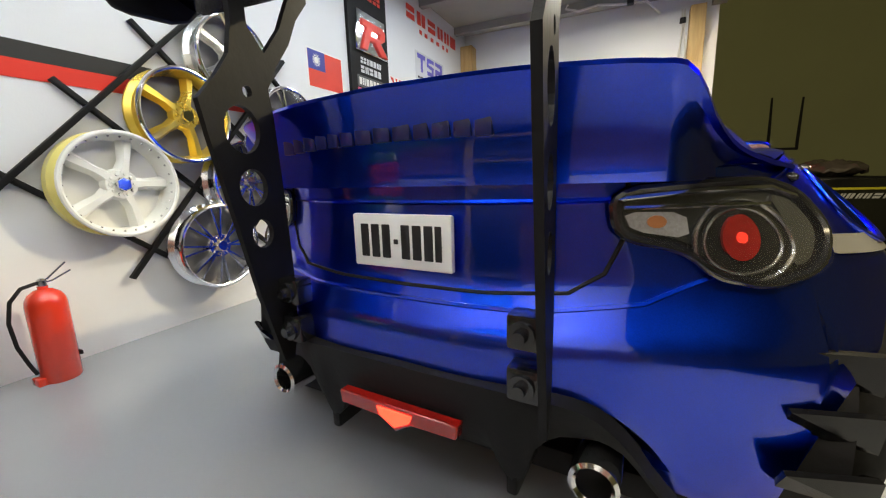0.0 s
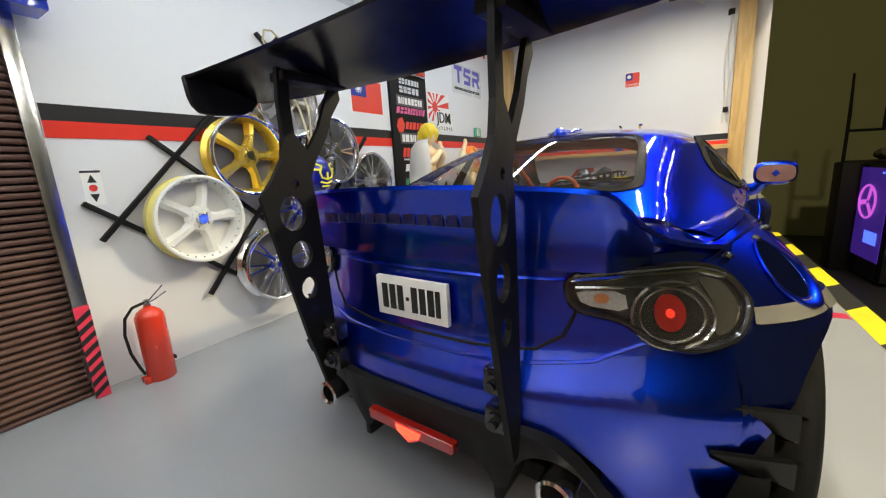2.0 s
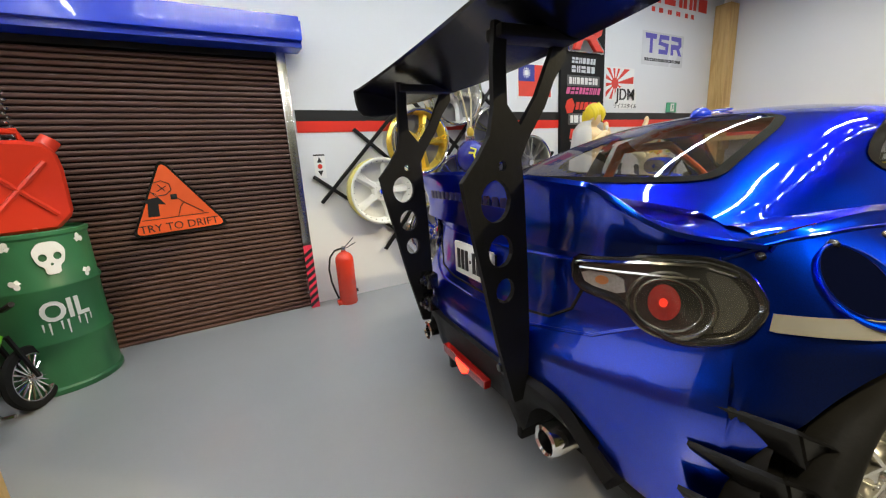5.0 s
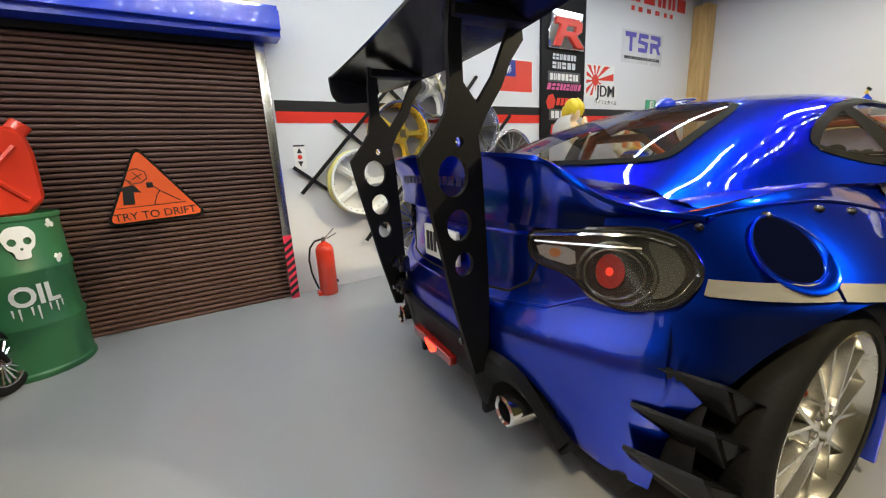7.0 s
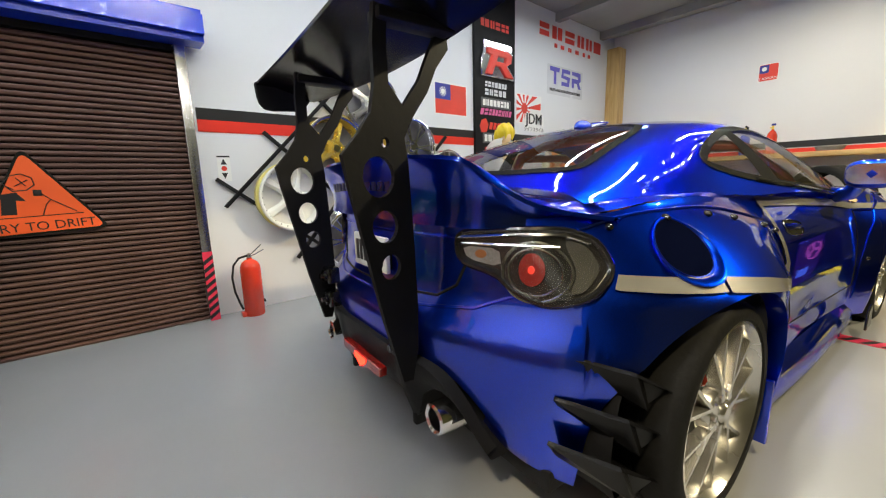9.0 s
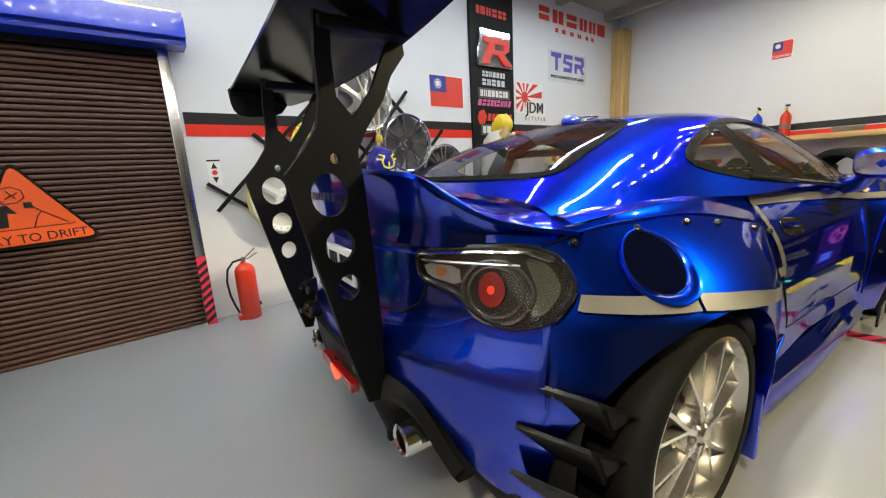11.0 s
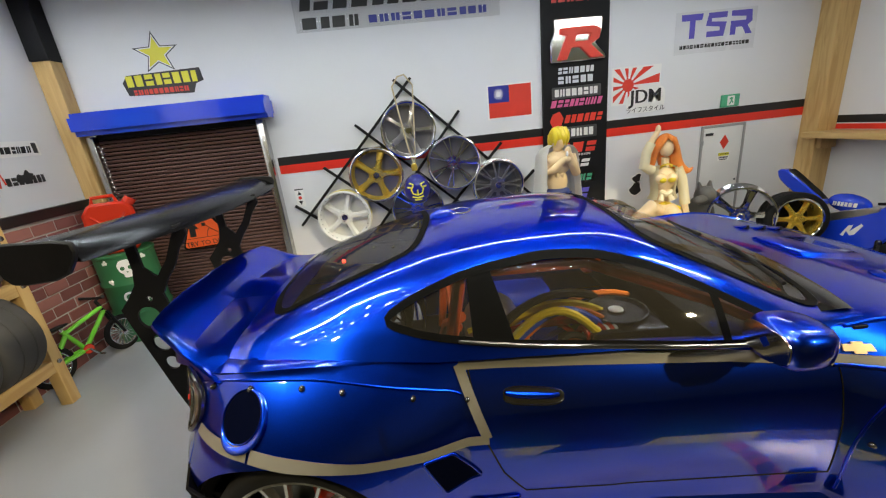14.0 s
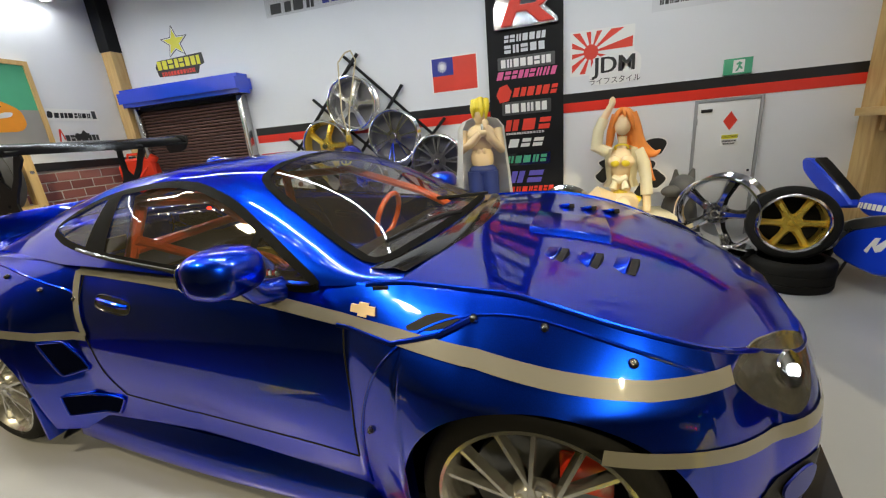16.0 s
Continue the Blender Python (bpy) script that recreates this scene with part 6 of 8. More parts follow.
        for q in ((0, 1, 2, 3), (3, 2, 4, 5), (1, 7, 4, 2)):
            cn.faces.new([vs[k] for k in q])
        bmesh.ops.delete(cn, geom=[v for v in cn.verts if not v.link_faces], context="VERTS")
        bmesh.ops.solidify(cn, geom=cn.faces[:], thickness=0.11)
        part("canard", cn, CANARD_BLACK, CAR, "black folded bumper canard", smooth=False)
    # mud flap and wheel well
    part("mud_flap", box(sign * 9.75 - 0.9, 3.2, 0.9, sign * 9.75 + 0.1, 3.4, 3.2, 0.05), PAINT, CAR)
    for a in AXLES:
        w = lathe([(4.2, -3.6), (4.2, -0.9)], segs=36, axis="X", caps=False)
        for v in list(w.verts):
            if v.co.z < -1.2:
                v.co.z = -1.2
        part("wheel_well", moved(w, cm(sign * 9.6 if sign > 0 else -9.6 + 4.5, a, 3.15)), BLACK_MATT, CAR)
    # head lamp
    HEAD = rounded([(8.4, 7.2), (8.0, 7.5), (6.8, 7.35), (5.4, 6.85), (5.6, 6.45), (6.7, 5.65), (7.3, 5.5), (8.0, 6.2)], 2)
    hs = [(s_at(x, False), z) for x, z in HEAD]
    hl = part("head_lamp", decal(hs, 0.0, 0.4, sign, 0.05), LAMP_SILVER, CAR, "clear head lamp with white light")
    part("reflector", decal([(s_at(7.1 + 0.4 * math.cos(a), False), 6.6 + 0.4 * math.sin(a)) for a in [2 * math.pi * k / 24 for k in range(24)]], 0.06, 0.3, sign, 0.08), CHROME, hl)
    part("bulb", decal([(s_at(7.1 + 0.13 * math.cos(a), False), 6.6 + 0.13 * math.sin(a)) for a in [2 * math.pi * k / 16 for k in range(16)]], 0.16, 0.3, sign, 0.05), WHITE_GLOW, hl, "lit white head light")
    part("lens", decal(hs, 0.2, 0.4, sign), CLEAR, hl, "clear outer lens")
    part("fog_recess", decal([(s_at(x, False), z) for x, z in rounded([(8.4, 3.0), (7.6, 4.3), (6.0, 4.1), (6.4, 2.6)], 2)], 0.03, 0.4, sign), BLACK_MATT, CAR)
    part("fog_ring", decal([(s_at(7.1 + 0.45 * math.cos(a), False), 3.6 + 0.5 * math.sin(a)) for a in [2 * math.pi * k / 20 for k in range(20)]], 0.06, 0.3, sign, 0.06), NAVY_PRINT, CAR)
    part("nose_stripe", band([(s_at(8.9, False), 6.0), (s_at(8.0, False), 5.4), (s_at(6.5, False), 5.1), (s_at(4.5, False), 5.0)], 0.36, sign, 0.04), GREY_STRIPE, CAR)
    # hood louvres
    for k in range(3):
        y = 25.7 + 1.1 * k
        z = lerp_table(HOOD, y)[0]
        lv = moved(box(-0.55, -0.22, -0.05, 0.55, 0.24, 0.1, 0.04), cm(sign * 4.4, y, z - 0.03, 6, sign * 12, sign * -14))
        part("hood_louvre", lv, PAINT, CAR)
        part("louvre_gap", moved(box(-0.5, 0.25, -0.2, 0.5, 0.5, 0.03, 0.02), cm(sign * 4.4, y, z + 0.02, 0, sign * 12, sign * -14)), BLACK_MATT, CAR)
sc = plate([(-2.0, 0), (2.0, 0), (1.5, 0.35), (-1.5, 0.35)], 3.2, bevel=0.08)
part("hood_scoop", moved(sc, cm(0, 24.6, 8.72, -8, 0, 0)), PAINT, CAR)
part("grille", decal([(LEN - 4.6, 1.8), (LEN - 0.02, 1.7), (LEN - 0.02, 4.1), (LEN - 5.2, 3.9)], 0.03, 0.5, 1), BLACK_MATT, CAR)
part("grille", decal([(LEN - 4.6, 1.8), (LEN - 0.02, 1.7), (LEN - 0.02, 4.1), (LEN - 5.2, 3.9)], 0.03, 0.5, -1), BLACK_MATT, CAR)
spl = bmesh.new()
ol = [(x * 1.04, y + 0.9) for x, y in PLAN[17:]]
ol = ol + [(-x, y) for x, y in reversed(ol[:-1])]
vs = [spl.verts.new((x, y, 0.9)) for x, y in ol]
spl.faces.new(vs)
got = bmesh.ops.extrude_face_region(spl, geom=spl.faces[:])
bmesh.ops.translate(spl, vec=(0, 0, 0.25), verts=[g for g in got["geom"] if isinstance(g, bmesh.types.BMVert)])
part("front_splitter", spl, BLACK_GLOSS, CAR, "gloss black front splitter", smooth=False)

# roof aerial and cowl
aer = bmesh.new()
bmesh.ops.create_uvsphere(aer, u_segments=16, v_segments=10, radius=1)
for v in aer.verts:
    v.co = Vector((0.0 + 0.28 * v.co.x, 6.5 + 0.75 * v.co.y, 12.52 + (0.42 if v.co.z > 0 else 0.1) * v.co.z))
part("roof_aerial", aer, BLUE_PLASTIC, CAR, "small blue roof aerial")
part("body_clip", tube([(0.9 * math.cos(a) - 0.1, 7.4 + 0.55 * math.sin(a), 12.74 + 0.05 * math.cos(a)) for a in [2 * math.pi * k / 20 for k in range(20)]], 0.045, None, 6, closed=True), STEEL, CAR)
cw = bmesh.new()
prev = None
for i in range(37):
    x = -7.2 + 14.4 * i / 36
    cur = []
    for k in range(7):
        y = 19.6 + (22.7 - 1.15 * (x / 7.2) ** 2 - 19.6) * k / 6
        zc, zs = lerp_table(HOOD, max(y, 20.4))[0], lerp_table(SHOULDER, max(y, 20.4))[0]
        cur.append(cw.verts.new((x, y, zs + (zc - zs) * (1 - (abs(x) / 9.1) ** 2.6) + (0.09 if k < 6 else 0.0))))
    if prev:
        for k in range(6):
            cw.faces.new((prev[k], prev[k + 1], cur[k + 1], cur[k]))
    prev = cur
COWL_GREY = shader("dark_grey_cowl_plastic", (0.008, 0.008, 0.008), rough=0.12, vary=0.2, coat=0.3, spec=0.3, rough_vary=0.03)
part("cowl", cw, COWL_GREY, CAR, "dark grey cowl under the windshield")
for x0, x1 in ((0.5, 5.6), (-4.8, 0.2)):
    part("wiper", tube([(x0, 21.4, 9.5), (x0 + 1.5, 21.0, 9.66), (x1, 20.2, hull_z(x1, 20.2) + 0.12)], 0.09, None, 6), BLACK_MATT, CAR)

# chassis and what shows through the windows
part("chassis_tray", box(-7.2, -4.6, 1.3, 7.2, 31.5, 2.0, 0.1), BLACK_MATT, CAR)
part("inner_floor", box(-8.0, 4.2, 2.0, 8.0, 21.3, 2.6), BLACK_MATT, CAR)
part("rear_bulkhead", box(-6.4, -4.2, 6.7, 6.4, 3.0, 6.95), BLACK_MATT, CAR)
part("front_bulkhead", box(-8.0, 20.8, 2.0, 8.0, 21.3, 8.8), BLACK_MATT, CAR)
ORANGE_TUBE = shader("orange_red_cage_paint", (0.65, 0.1, 0.02), rough=0.3, coat=0.4)
YEL = shader("yellow_wire", (0.7, 0.55, 0.02), rough=0.45)
ORG = shader("orange_wire", (0.8, 0.2, 0.02), rough=0.45)
BLW = shader("blue_wire", (0.02, 0.08, 0.6), rough=0.45)
for sign in (1, -1):
    part("roll_cage_tube", tube([(sign * 6.2, 5.5, 2.6), (sign * 6.0, 6.2, 8.0), (sign * 4.9, 7.0, 11.3), (sign * 3.0, 7.2, 11.9), (0, 7.2, 12.0)], 0.28, None, 8), ORANGE_TUBE, CAR)
    part("roll_cage_tube", tube([(sign * 5.0, 7.0, 11.2), (sign * 5.4, 12.0, 11.3), (sign * 6.3, 16.5, 9.6), (sign * 6.6, 19.5, 8.0)], 0.25, None, 8), ORANGE_TUBE, CAR)
part("roll_cage_tube", tube([(-5.6, 6.6, 9.0), (0, 6.4, 9.2), (5.6, 6.6, 9.0)], 0.25, None, 8), ORANGE_TUBE, CAR)
part("roll_cage_tube", tube([(5.6, 6.8, 9.5), (0, 6.0, 6.2), (-4.0, 5.5, 3.0)], 0.25, None, 8), ORANGE_TUBE, CAR)
part("steering_wheel", tube([(-3.2 + 1.35 * math.cos(a), 15.6 + 0.45 * math.sin(a), 8.6 + 1.3 * math.sin(a)) for a in [2 * math.pi * k / 24 for k in range(24)]], 0.16, None, 8, closed=True), ORANGE_TUBE, CAR)
part("dashboard", box(-7.2, 16.6, 5.5, 7.2, 20.6, 8.3, 0.4), BLACK_MATT, CAR)
part("battery_pack", box(1.8, 5.0, 2.6, 6.4, 14.5, 5.4, 0.25), BLACK_GLOSS, CAR)
part("speed_controller", box(1.5, 12.6, 5.4, 5.0, 16.2, 7.6, 0.2), BLACK_GLOSS, CAR, "black speed controller with cooling fan")
part("fan", moved(lathe([(0, 0.1), (0.4, 0.12), (0.45, 0.05), (1.2, 0.05), (1.35, 0.2), (1.45, 0.2), (1.45, 0), (0, 0)], segs=24, caps=False), cm(3.2, 14.4, 7.65)), BLACK_GLOSS, CAR)
part("fan_label", moved(lathe([(0, 0.16), (0.34, 0.16), (0.36, 0.1), (0, 0.1)], segs=20, caps=False), cm(3.2, 14.4, 7.65)), WHITE_PRINT, CAR)
part("receiver_box", box(-5.5, 8.5, 2.6, -1.5, 13.0, 6.2, 0.2), BLUE_PLASTIC, CAR)
part("motor", moved(lathe([(0, -2.2), (1.7, -2.2), (1.75, -2.0), (1.75, 2.0), (1.7, 2.2), (0, 2.2)], segs=24, caps=False), cm(0, 8.8, 5.2, 0, 90, 0)), SILVER, CAR)
rnd = random.Random(11)
for k in range(11):
    a = Vector((rnd.uniform(0.5, 5.8), rnd.uniform(6.0, 10.5), rnd.uniform(4.5, 7.0)))
    b = Vector((rnd.uniform(0.5, 5.8), rnd.uniform(12.0, 17.0), rnd.uniform(5.5, 8.2)))
    c = (a + b) / 2 + Vector((rnd.uniform(-1, 1.5), rnd.uniform(-1, 1), rnd.uniform(1.2, 3.0)))
    pts = [(1 - t) ** 2 * a + 2 * t * (1 - t) * c + t * t * b for t in [j / 10 for j in range(11)]]
    part("wire", tube(pts, 0.15 if k % 3 else 0.22, None, 6), (YEL, ORG, BLW, RED_PAINT, BLACK_MATT)[k % 5], CAR)
part("cabin_led", box(-4.55, -0.6, 9.05, -4.33, -0.4, 9.25, 0.03), RED_GLOW, CAR, "lit red cabin light")

coil = bmesh.new()
for k in range(4):
    tube([(4.4 + 0.2 * math.cos(a), 12.4 + 0.38 * k + 0.16 * math.cos(a), 7.2 + 0.45 * math.sin(a)) for a in [2 * math.pi * j / 18 for j in range(18)]], 0.16, coil, 6, closed=True)
part("servo_lead", coil, RED_PAINT, CAR, "wound red servo lead")
coil = bmesh.new()
for k in range(4):
    tube([(4.45 + 0.2 * math.cos(a), 12.58 + 0.38 * k + 0.16 * math.cos(a), 7.23 + 0.44 * math.sin(a)) for a in [2 * math.pi * j / 18 for j in range(18)]], 0.11, coil, 6, closed=True)
part("servo_lead", coil, WHITE_PRINT, CAR, "wound white servo lead")
for k, (mat_, r) in enumerate(((YEL, 0.2), (BLW, 0.22), (ORG, 0.2))):
    pts = [(4.6 - 0.5 * k, 8.2 + 5.6 * j / 12 + 0.5 * k, 6.4 + (2.4 - 0.3 * k) * math.sin(math.pi * j / 12)) for j in range(13)]
    part("motor_lead", tube(pts, r, None, 8), mat_, CAR)
for sign in (1, -1):
    lowest = [(6.6 + 10.6 * i / 24) for i in range(25)]
    pts = []
    for y in lowest:
        z = window_span(y)[0]
        pts.append((sign * (hull_x(y, z) + 0.08), y, z - 0.05))
    part("sill_strip", tube(pts, 0.09, None, 8), BLACK_GLOSS, CAR, "gloss black window sill strip")
for sign in (1, -1):
    pts = []
    for i in range(50):
        s = YS(20.5) + (LEN - 0.3 - YS(20.5)) * i / 49
        pts.append(skin(sign * s, lerp_table(SHOULDER, lerp_table(PLAN_T, s)[1])[0], -0.03))
    part("hood_edge", tube(pts, 0.09, None, 8), PAINT, CAR)

# ---- things on the floor ----
SKIN = shader("painted_skin_resin", (0.86, 0.66, 0.39), rough=0.4, vary=0.04)
CREAM = shader("cream_resin", (0.82, 0.74, 0.5), rough=0.4, vary=0.04)


def blob(x, y, z, rx, ry, rz, bm, m=None, u=24, v=16):
    own = bmesh.new()
    bmesh.ops.create_uvsphere(own, u_segments=u, v_segments=v, radius=1)
    for q in own.verts:
        q.co = Vector((q.co.x * rx, q.co.y * ry, q.co.z * rz))
    if m is not None:
        moved(own, m)
    moved(own, cm(x, y, z))
    return join(bm, own)


def statue(name, label, x, y, z, rz, builder, regions):
    """One plain mesh with several paints, chosen by region."""
    bm = bmesh.new()
    slots = []
    for fn, mat_ in builder:
        n0 = len(bm.faces)
        fn(bm)
        bm.faces.ensure_lookup_table()
        if mat_ not in slots:
            slots.append(mat_)
        for f in bm.faces[n0:]:
            f.material_index = slots.index(mat_)
    ob = finish(bm, name, slots[0], None, "")
    for mt in slots[1:]:
        ob.data.materials.append(mt)
    ob.matrix_world = pose(x * C, y * C, z * C, 0, 0, rz)
    return tagged(ob, label, "figurine")


YHAIR = shader("yellow_resin", (0.8, 0.62, 0.03), rough=0.4)
OHAIR = shader("orange_resin", (0.92, 0.3, 0.06), rough=0.4)
DENIM = shader("blue_trouser_paint", (0.03, 0.05, 0.2), rough=0.5)


def cape(bm, rows=((13.2, 0.7, 0.75), (12.95, 0.95, 1.5), (12.4, 1.15, 2.0), (10.5, 1.3, 2.2), (8.5, 1.4, 2.45), (6.0, 1.5, 2.7)), start=36, shift=0.0, turn=0.0):
    own = bmesh.new()
    prev = None
    for i in range(23):
        a = radians(turn + start + (360 - 2 * start) * i / 22)
        cur = []
        for k, (z, rx, ry) in enumerate(rows):
            fold = 1 + 0.05 * k / 5 * math.sin(i * 1.9)
            cur.append(own.verts.new((math.cos(a) * rx * fold + shift, math.sin(a) * ry * fold, z)))
        if prev:
            for k in range(len(rows) - 1):
                own.faces.new((prev[k], prev[k + 1], cur[k + 1], cur[k]))
        prev = cur
    bmesh.ops.solidify(own, geom=own.faces[:], thickness=0.13)
    join(bm, own)


def locks(bm, spots):
    for pts, r in spots:
        both = [(*p, q) for p, q in zip(pts, r)]
        for _ in range(2):
            new_ = [both[0]]
            for a, b in zip(both, both[1:]):
                new_ += [tuple(u * 0.75 + w * 0.25 for u, w in zip(a, b)), tuple(u * 0.25 + w * 0.75 for u, w in zip(a, b))]
            both = new_ + [both[-1]]
        tube([q[:3] for q in both], [q[3] for q in both], bm, 12)


# standing figurine, facing away from the wall (+x)
statue("figurine", "standing male figurine with yellow hair and white coat over bare chest", -19.9, 34.3, 0, 6, [
    (lambda b: (tube([(0, -0.8, 0.2), (0.1, -0.75, 4.6), (0, -0.55, 8.8)], [0.62, 0.62, 0.8], b, 14), tube([(0, 0.8, 0.2), (0.1, 0.75, 4.6), (0, 0.55, 8.8)], [0.62, 0.62, 0.8], b, 14), blob(0, 0, 8.9, 0.78, 1.2, 0.6, b)), DENIM),
    (lambda b: (blob(0, 0, 9.9, 0.68, 0.98, 1.2, b), blob(0.05, 0, 11.6, 0.85, 1.35, 1.15, b), blob(0.5, -0.5, 11.85, 0.42, 0.68, 0.5, b), blob(0.5, 0.5, 11.85, 0.42, 0.68, 0.5, b), blob(0.48, -0.22, 10.5, 0.2, 0.24, 0.3, b), blob(0.48, 0.22, 10.5, 0.2, 0.24, 0.3, b), tube([(0, 0, 12.3), (0.15, 0, 13.1)], 0.42, b, 10),
                tube([(0, -1.35, 12.2), (0.45, -1.6, 10.7), (1.1, -0.7, 11.3), (1.3, 0.0, 12.0)], [0.45, 0.42, 0.36, 0.26], b, 12), tube([(0, 1.35, 12.2), (0.5, 1.6, 10.6), (1.2, 0.8, 11.6), (1.25, 0.45, 12.5)], [0.45, 0.42, 0.36, 0.28], b, 12),
                blob(1.3, 0.25, 12.0, 0.3, 0.42, 0.3, b), blob(1.2, 0.45, 12.7, 0.22, 0.28, 0.35, b), blob(0.3, 0, 13.5, 0.62, 0.58, 0.78, b)), SKIN),
    (lambda b: (blob(0.15, 0, 13.95, 0.8, 0.8, 0.85, b), locks(b, [([(0.3, 0.5, 14.5), (0.85, 0.6, 13.9), (0.75, 0.5, 13.1)], [0.32, 0.28, 0.05]), ([(0.4, 0.1, 14.6), (0.98, 0.2, 13.9), (0.95, 0.2, 13.2)], [0.32, 0.26, 0.05]), ([(0.3, -0.4, 14.5), (0.8, -0.5, 13.9), (0.7, -0.55, 13.2)], [0.3, 0.26, 0.05]), ([(-0.3, 0.3, 14.0), (-0.55, 0.35, 13.3), (-0.45, 0.3, 12.9)], [0.4, 0.3, 0.05]), ([(-0.3, -0.3, 14.0), (-0.55, -0.35, 13.3), (-0.45, -0.3, 12.9)], [0.4, 0.3, 0.05])])), YHAIR),
    (lambda b: (blob(1.45, 0.2, 12.45, 0.12, 0.12, 0.25, b), cape(b, ((13.25, 0.7, 0.75), (13.0, 1.0, 1.5), (12.4, 1.45, 1.95), (10.5, 1.75, 2.1), (8.5, 1.75, 2.3), (6.0, 1.8, 2.5)), 58, 0.0, 10)), WHITE_PRINT)], None).scale = (0.9, 0.9, 0.905)

# seated figurine on a pedestal
ped = thing("figurine_stand", "pale yellow stepped stand under a figurine", "stand", -20.9, 44.9, 0)
ped.scale = (0.9, 0.9, 0.9)
part("block", box(-2.2, -3.2, 0, 2.4, 3.4, 4.6, 0.3), CREAM, ped)
statue("figurine", "seated female figurine with long orange hair", -21.0, 44.5, 4.14, -15, [
    (lambda b: (blob(0.2, 0, 0.9, 1.2, 1.5, 0.95, b), tube([(0.5, -0.5, 0.8), (1.7, -1.5, 1.7), (1.6, -2.9, 0.5)], [0.85, 0.75, 0.5], b, 12), tube([(0.5, 0.6, 0.7), (2.2, 0.4, 0.9), (3.0, -0.6, 0.3)], [0.85, 0.72, 0.45], b, 12), blob(0, 0, 2.4, 0.7, 0.85, 1.2, b), blob(0.05, 0, 4.1, 0.75, 1.05, 1.3, b), blob(0.6, -0.48, 4.25, 0.5, 0.55, 0.52, b), blob(0.6, 0.48, 4.25, 0.5, 0.55, 0.52, b), tube([(0, 0, 5.3), (0.05, 0, 6.2)], 0.35, b, 10),
                blob(0.15, 0, 7.1, 0.68, 0.62, 0.85, b), tube([(-0.1, 1.3, 4.9), (0.0, 1.8, 3.2), (0.3, 2.0, 1.3), (0.8, 2.1, 0.2)], [0.4, 0.36, 0.3, 0.3], b, 10), tube([(0, -1.2, 5.0), (0.2, -2.0, 5.6), (0.2, -1.7, 7.2), (0.1, -0.9, 8.7)], [0.42, 0.4, 0.33, 0.25], b, 10), blob(0.1, -0.85, 8.9, 0.25, 0.25, 0.4, b)), SKIN),
    (lambda b: (cape(b, ((5.45, 0.45, 0.6), (5.25, 0.75, 1.15), (4.5, 1.0, 1.3), (3.6, 0.95, 1.2), (2.8, 0.9, 1.1), (2.2, 1.05, 1.35)), 38), tube([(0, 1.1, 5.1), (-0.05, 1.6, 4.0), (0.05, 1.85, 2.9), (0.3, 2.0, 1.5)], [0.5, 0.5, 0.44, 0.46], b, 12), tube([(0, -1.1, 5.0), (0.2, -1.95, 5.5), (0.2, -1.8, 6.8), (0.15, -1.4, 7.7)], [0.5, 0.52, 0.45, 0.42], b, 12), tube([(0.75, -0.5, 3.0), (1.0, 0, 2.75), (0.75, 0.5, 3.0)], 0.26, b, 8), tube([(0.8, -0.3, 2.8), (1.05, -0.5, 2.1)], [0.2, 0.3], b, 8), tube([(0.8, 0.3, 2.8), (1.05, 0.5, 2.1)], [0.2, 0.3], b, 8)), CREAM),
    (lambda b: (blob(-0.28, 0, 7.5, 0.78, 0.84, 0.95, b), locks(b, [
        ([(-0.3, 0.55, 7.9), (-0.2, 0.95, 6.8), (-0.3, 1.15, 5.6), (-0.5, 1.7, 4.9), (-0.5, 2.35, 4.6), (-0.5, 2.75, 4.95)], [0.42, 0.42, 0.5, 0.45, 0.3, 0.06]),
        ([(-0.4, 0.4, 7.2), (-0.5, 1.0, 5.6), (-0.6, 1.6, 4.3), (-0.6, 2.0, 3.0), (-0.6, 2.5, 2.5)], [0.5, 0.5, 0.46, 0.36, 0.08]),
        ([(-0.3, -0.55, 7.9), (-0.2, -0.9, 6.7), (-0.45, -1.05, 5.4), (-0.5, -1.3, 4.9)], [0.36, 0.34, 0.28, 0.06]),
        ([(-0.6, 0, 7.6), (-0.85, 0.2, 6.0), (-0.8, 0.5, 3.8)], [0.7, 0.7, 0.3]),
        ([(0.25, -0.1, 8.3), (0.62, 0.42, 8.0), (0.55, 0.72, 7.3), (0.3, 0.85, 6.6)], [0.16, 0.2, 0.2, 0.05]),
        ([(0.25, -0.15, 8.3), (0.68, -0.35, 8.0), (0.55, -0.66, 7.4), (0.3, -0.76, 6.8)], [0.16, 0.18, 0.18, 0.05]),
        ([(0.3, 0.0, 8.3), (0.75, 0.1, 8.05), (0.82, 0.2, 7.7)], [0.16, 0.16, 0.04])])), OHAIR),
    (lambda b: (tube([(0.4 + 0.3 * math.cos(a), 0.5 * math.sin(a), 5.35 + 0.25 * math.cos(a)) for a in [2 * math.pi * k / 16 for k in range(16)]], 0.09, b, 6, closed=True), blob(0.85, -0.42, 4.15, 0.34, 0.36, 0.3, b), blob(0.85, 0.42, 4.15, 0.34, 0.36, 0.3, b), tube([(0.2, -1.5, 0.9), (0.6, 0, 1.75), (0.2, 1.5, 1.0)], 0.3, b, 8)), YHAIR)], None).scale = (0.9, 0.9, 0.9)

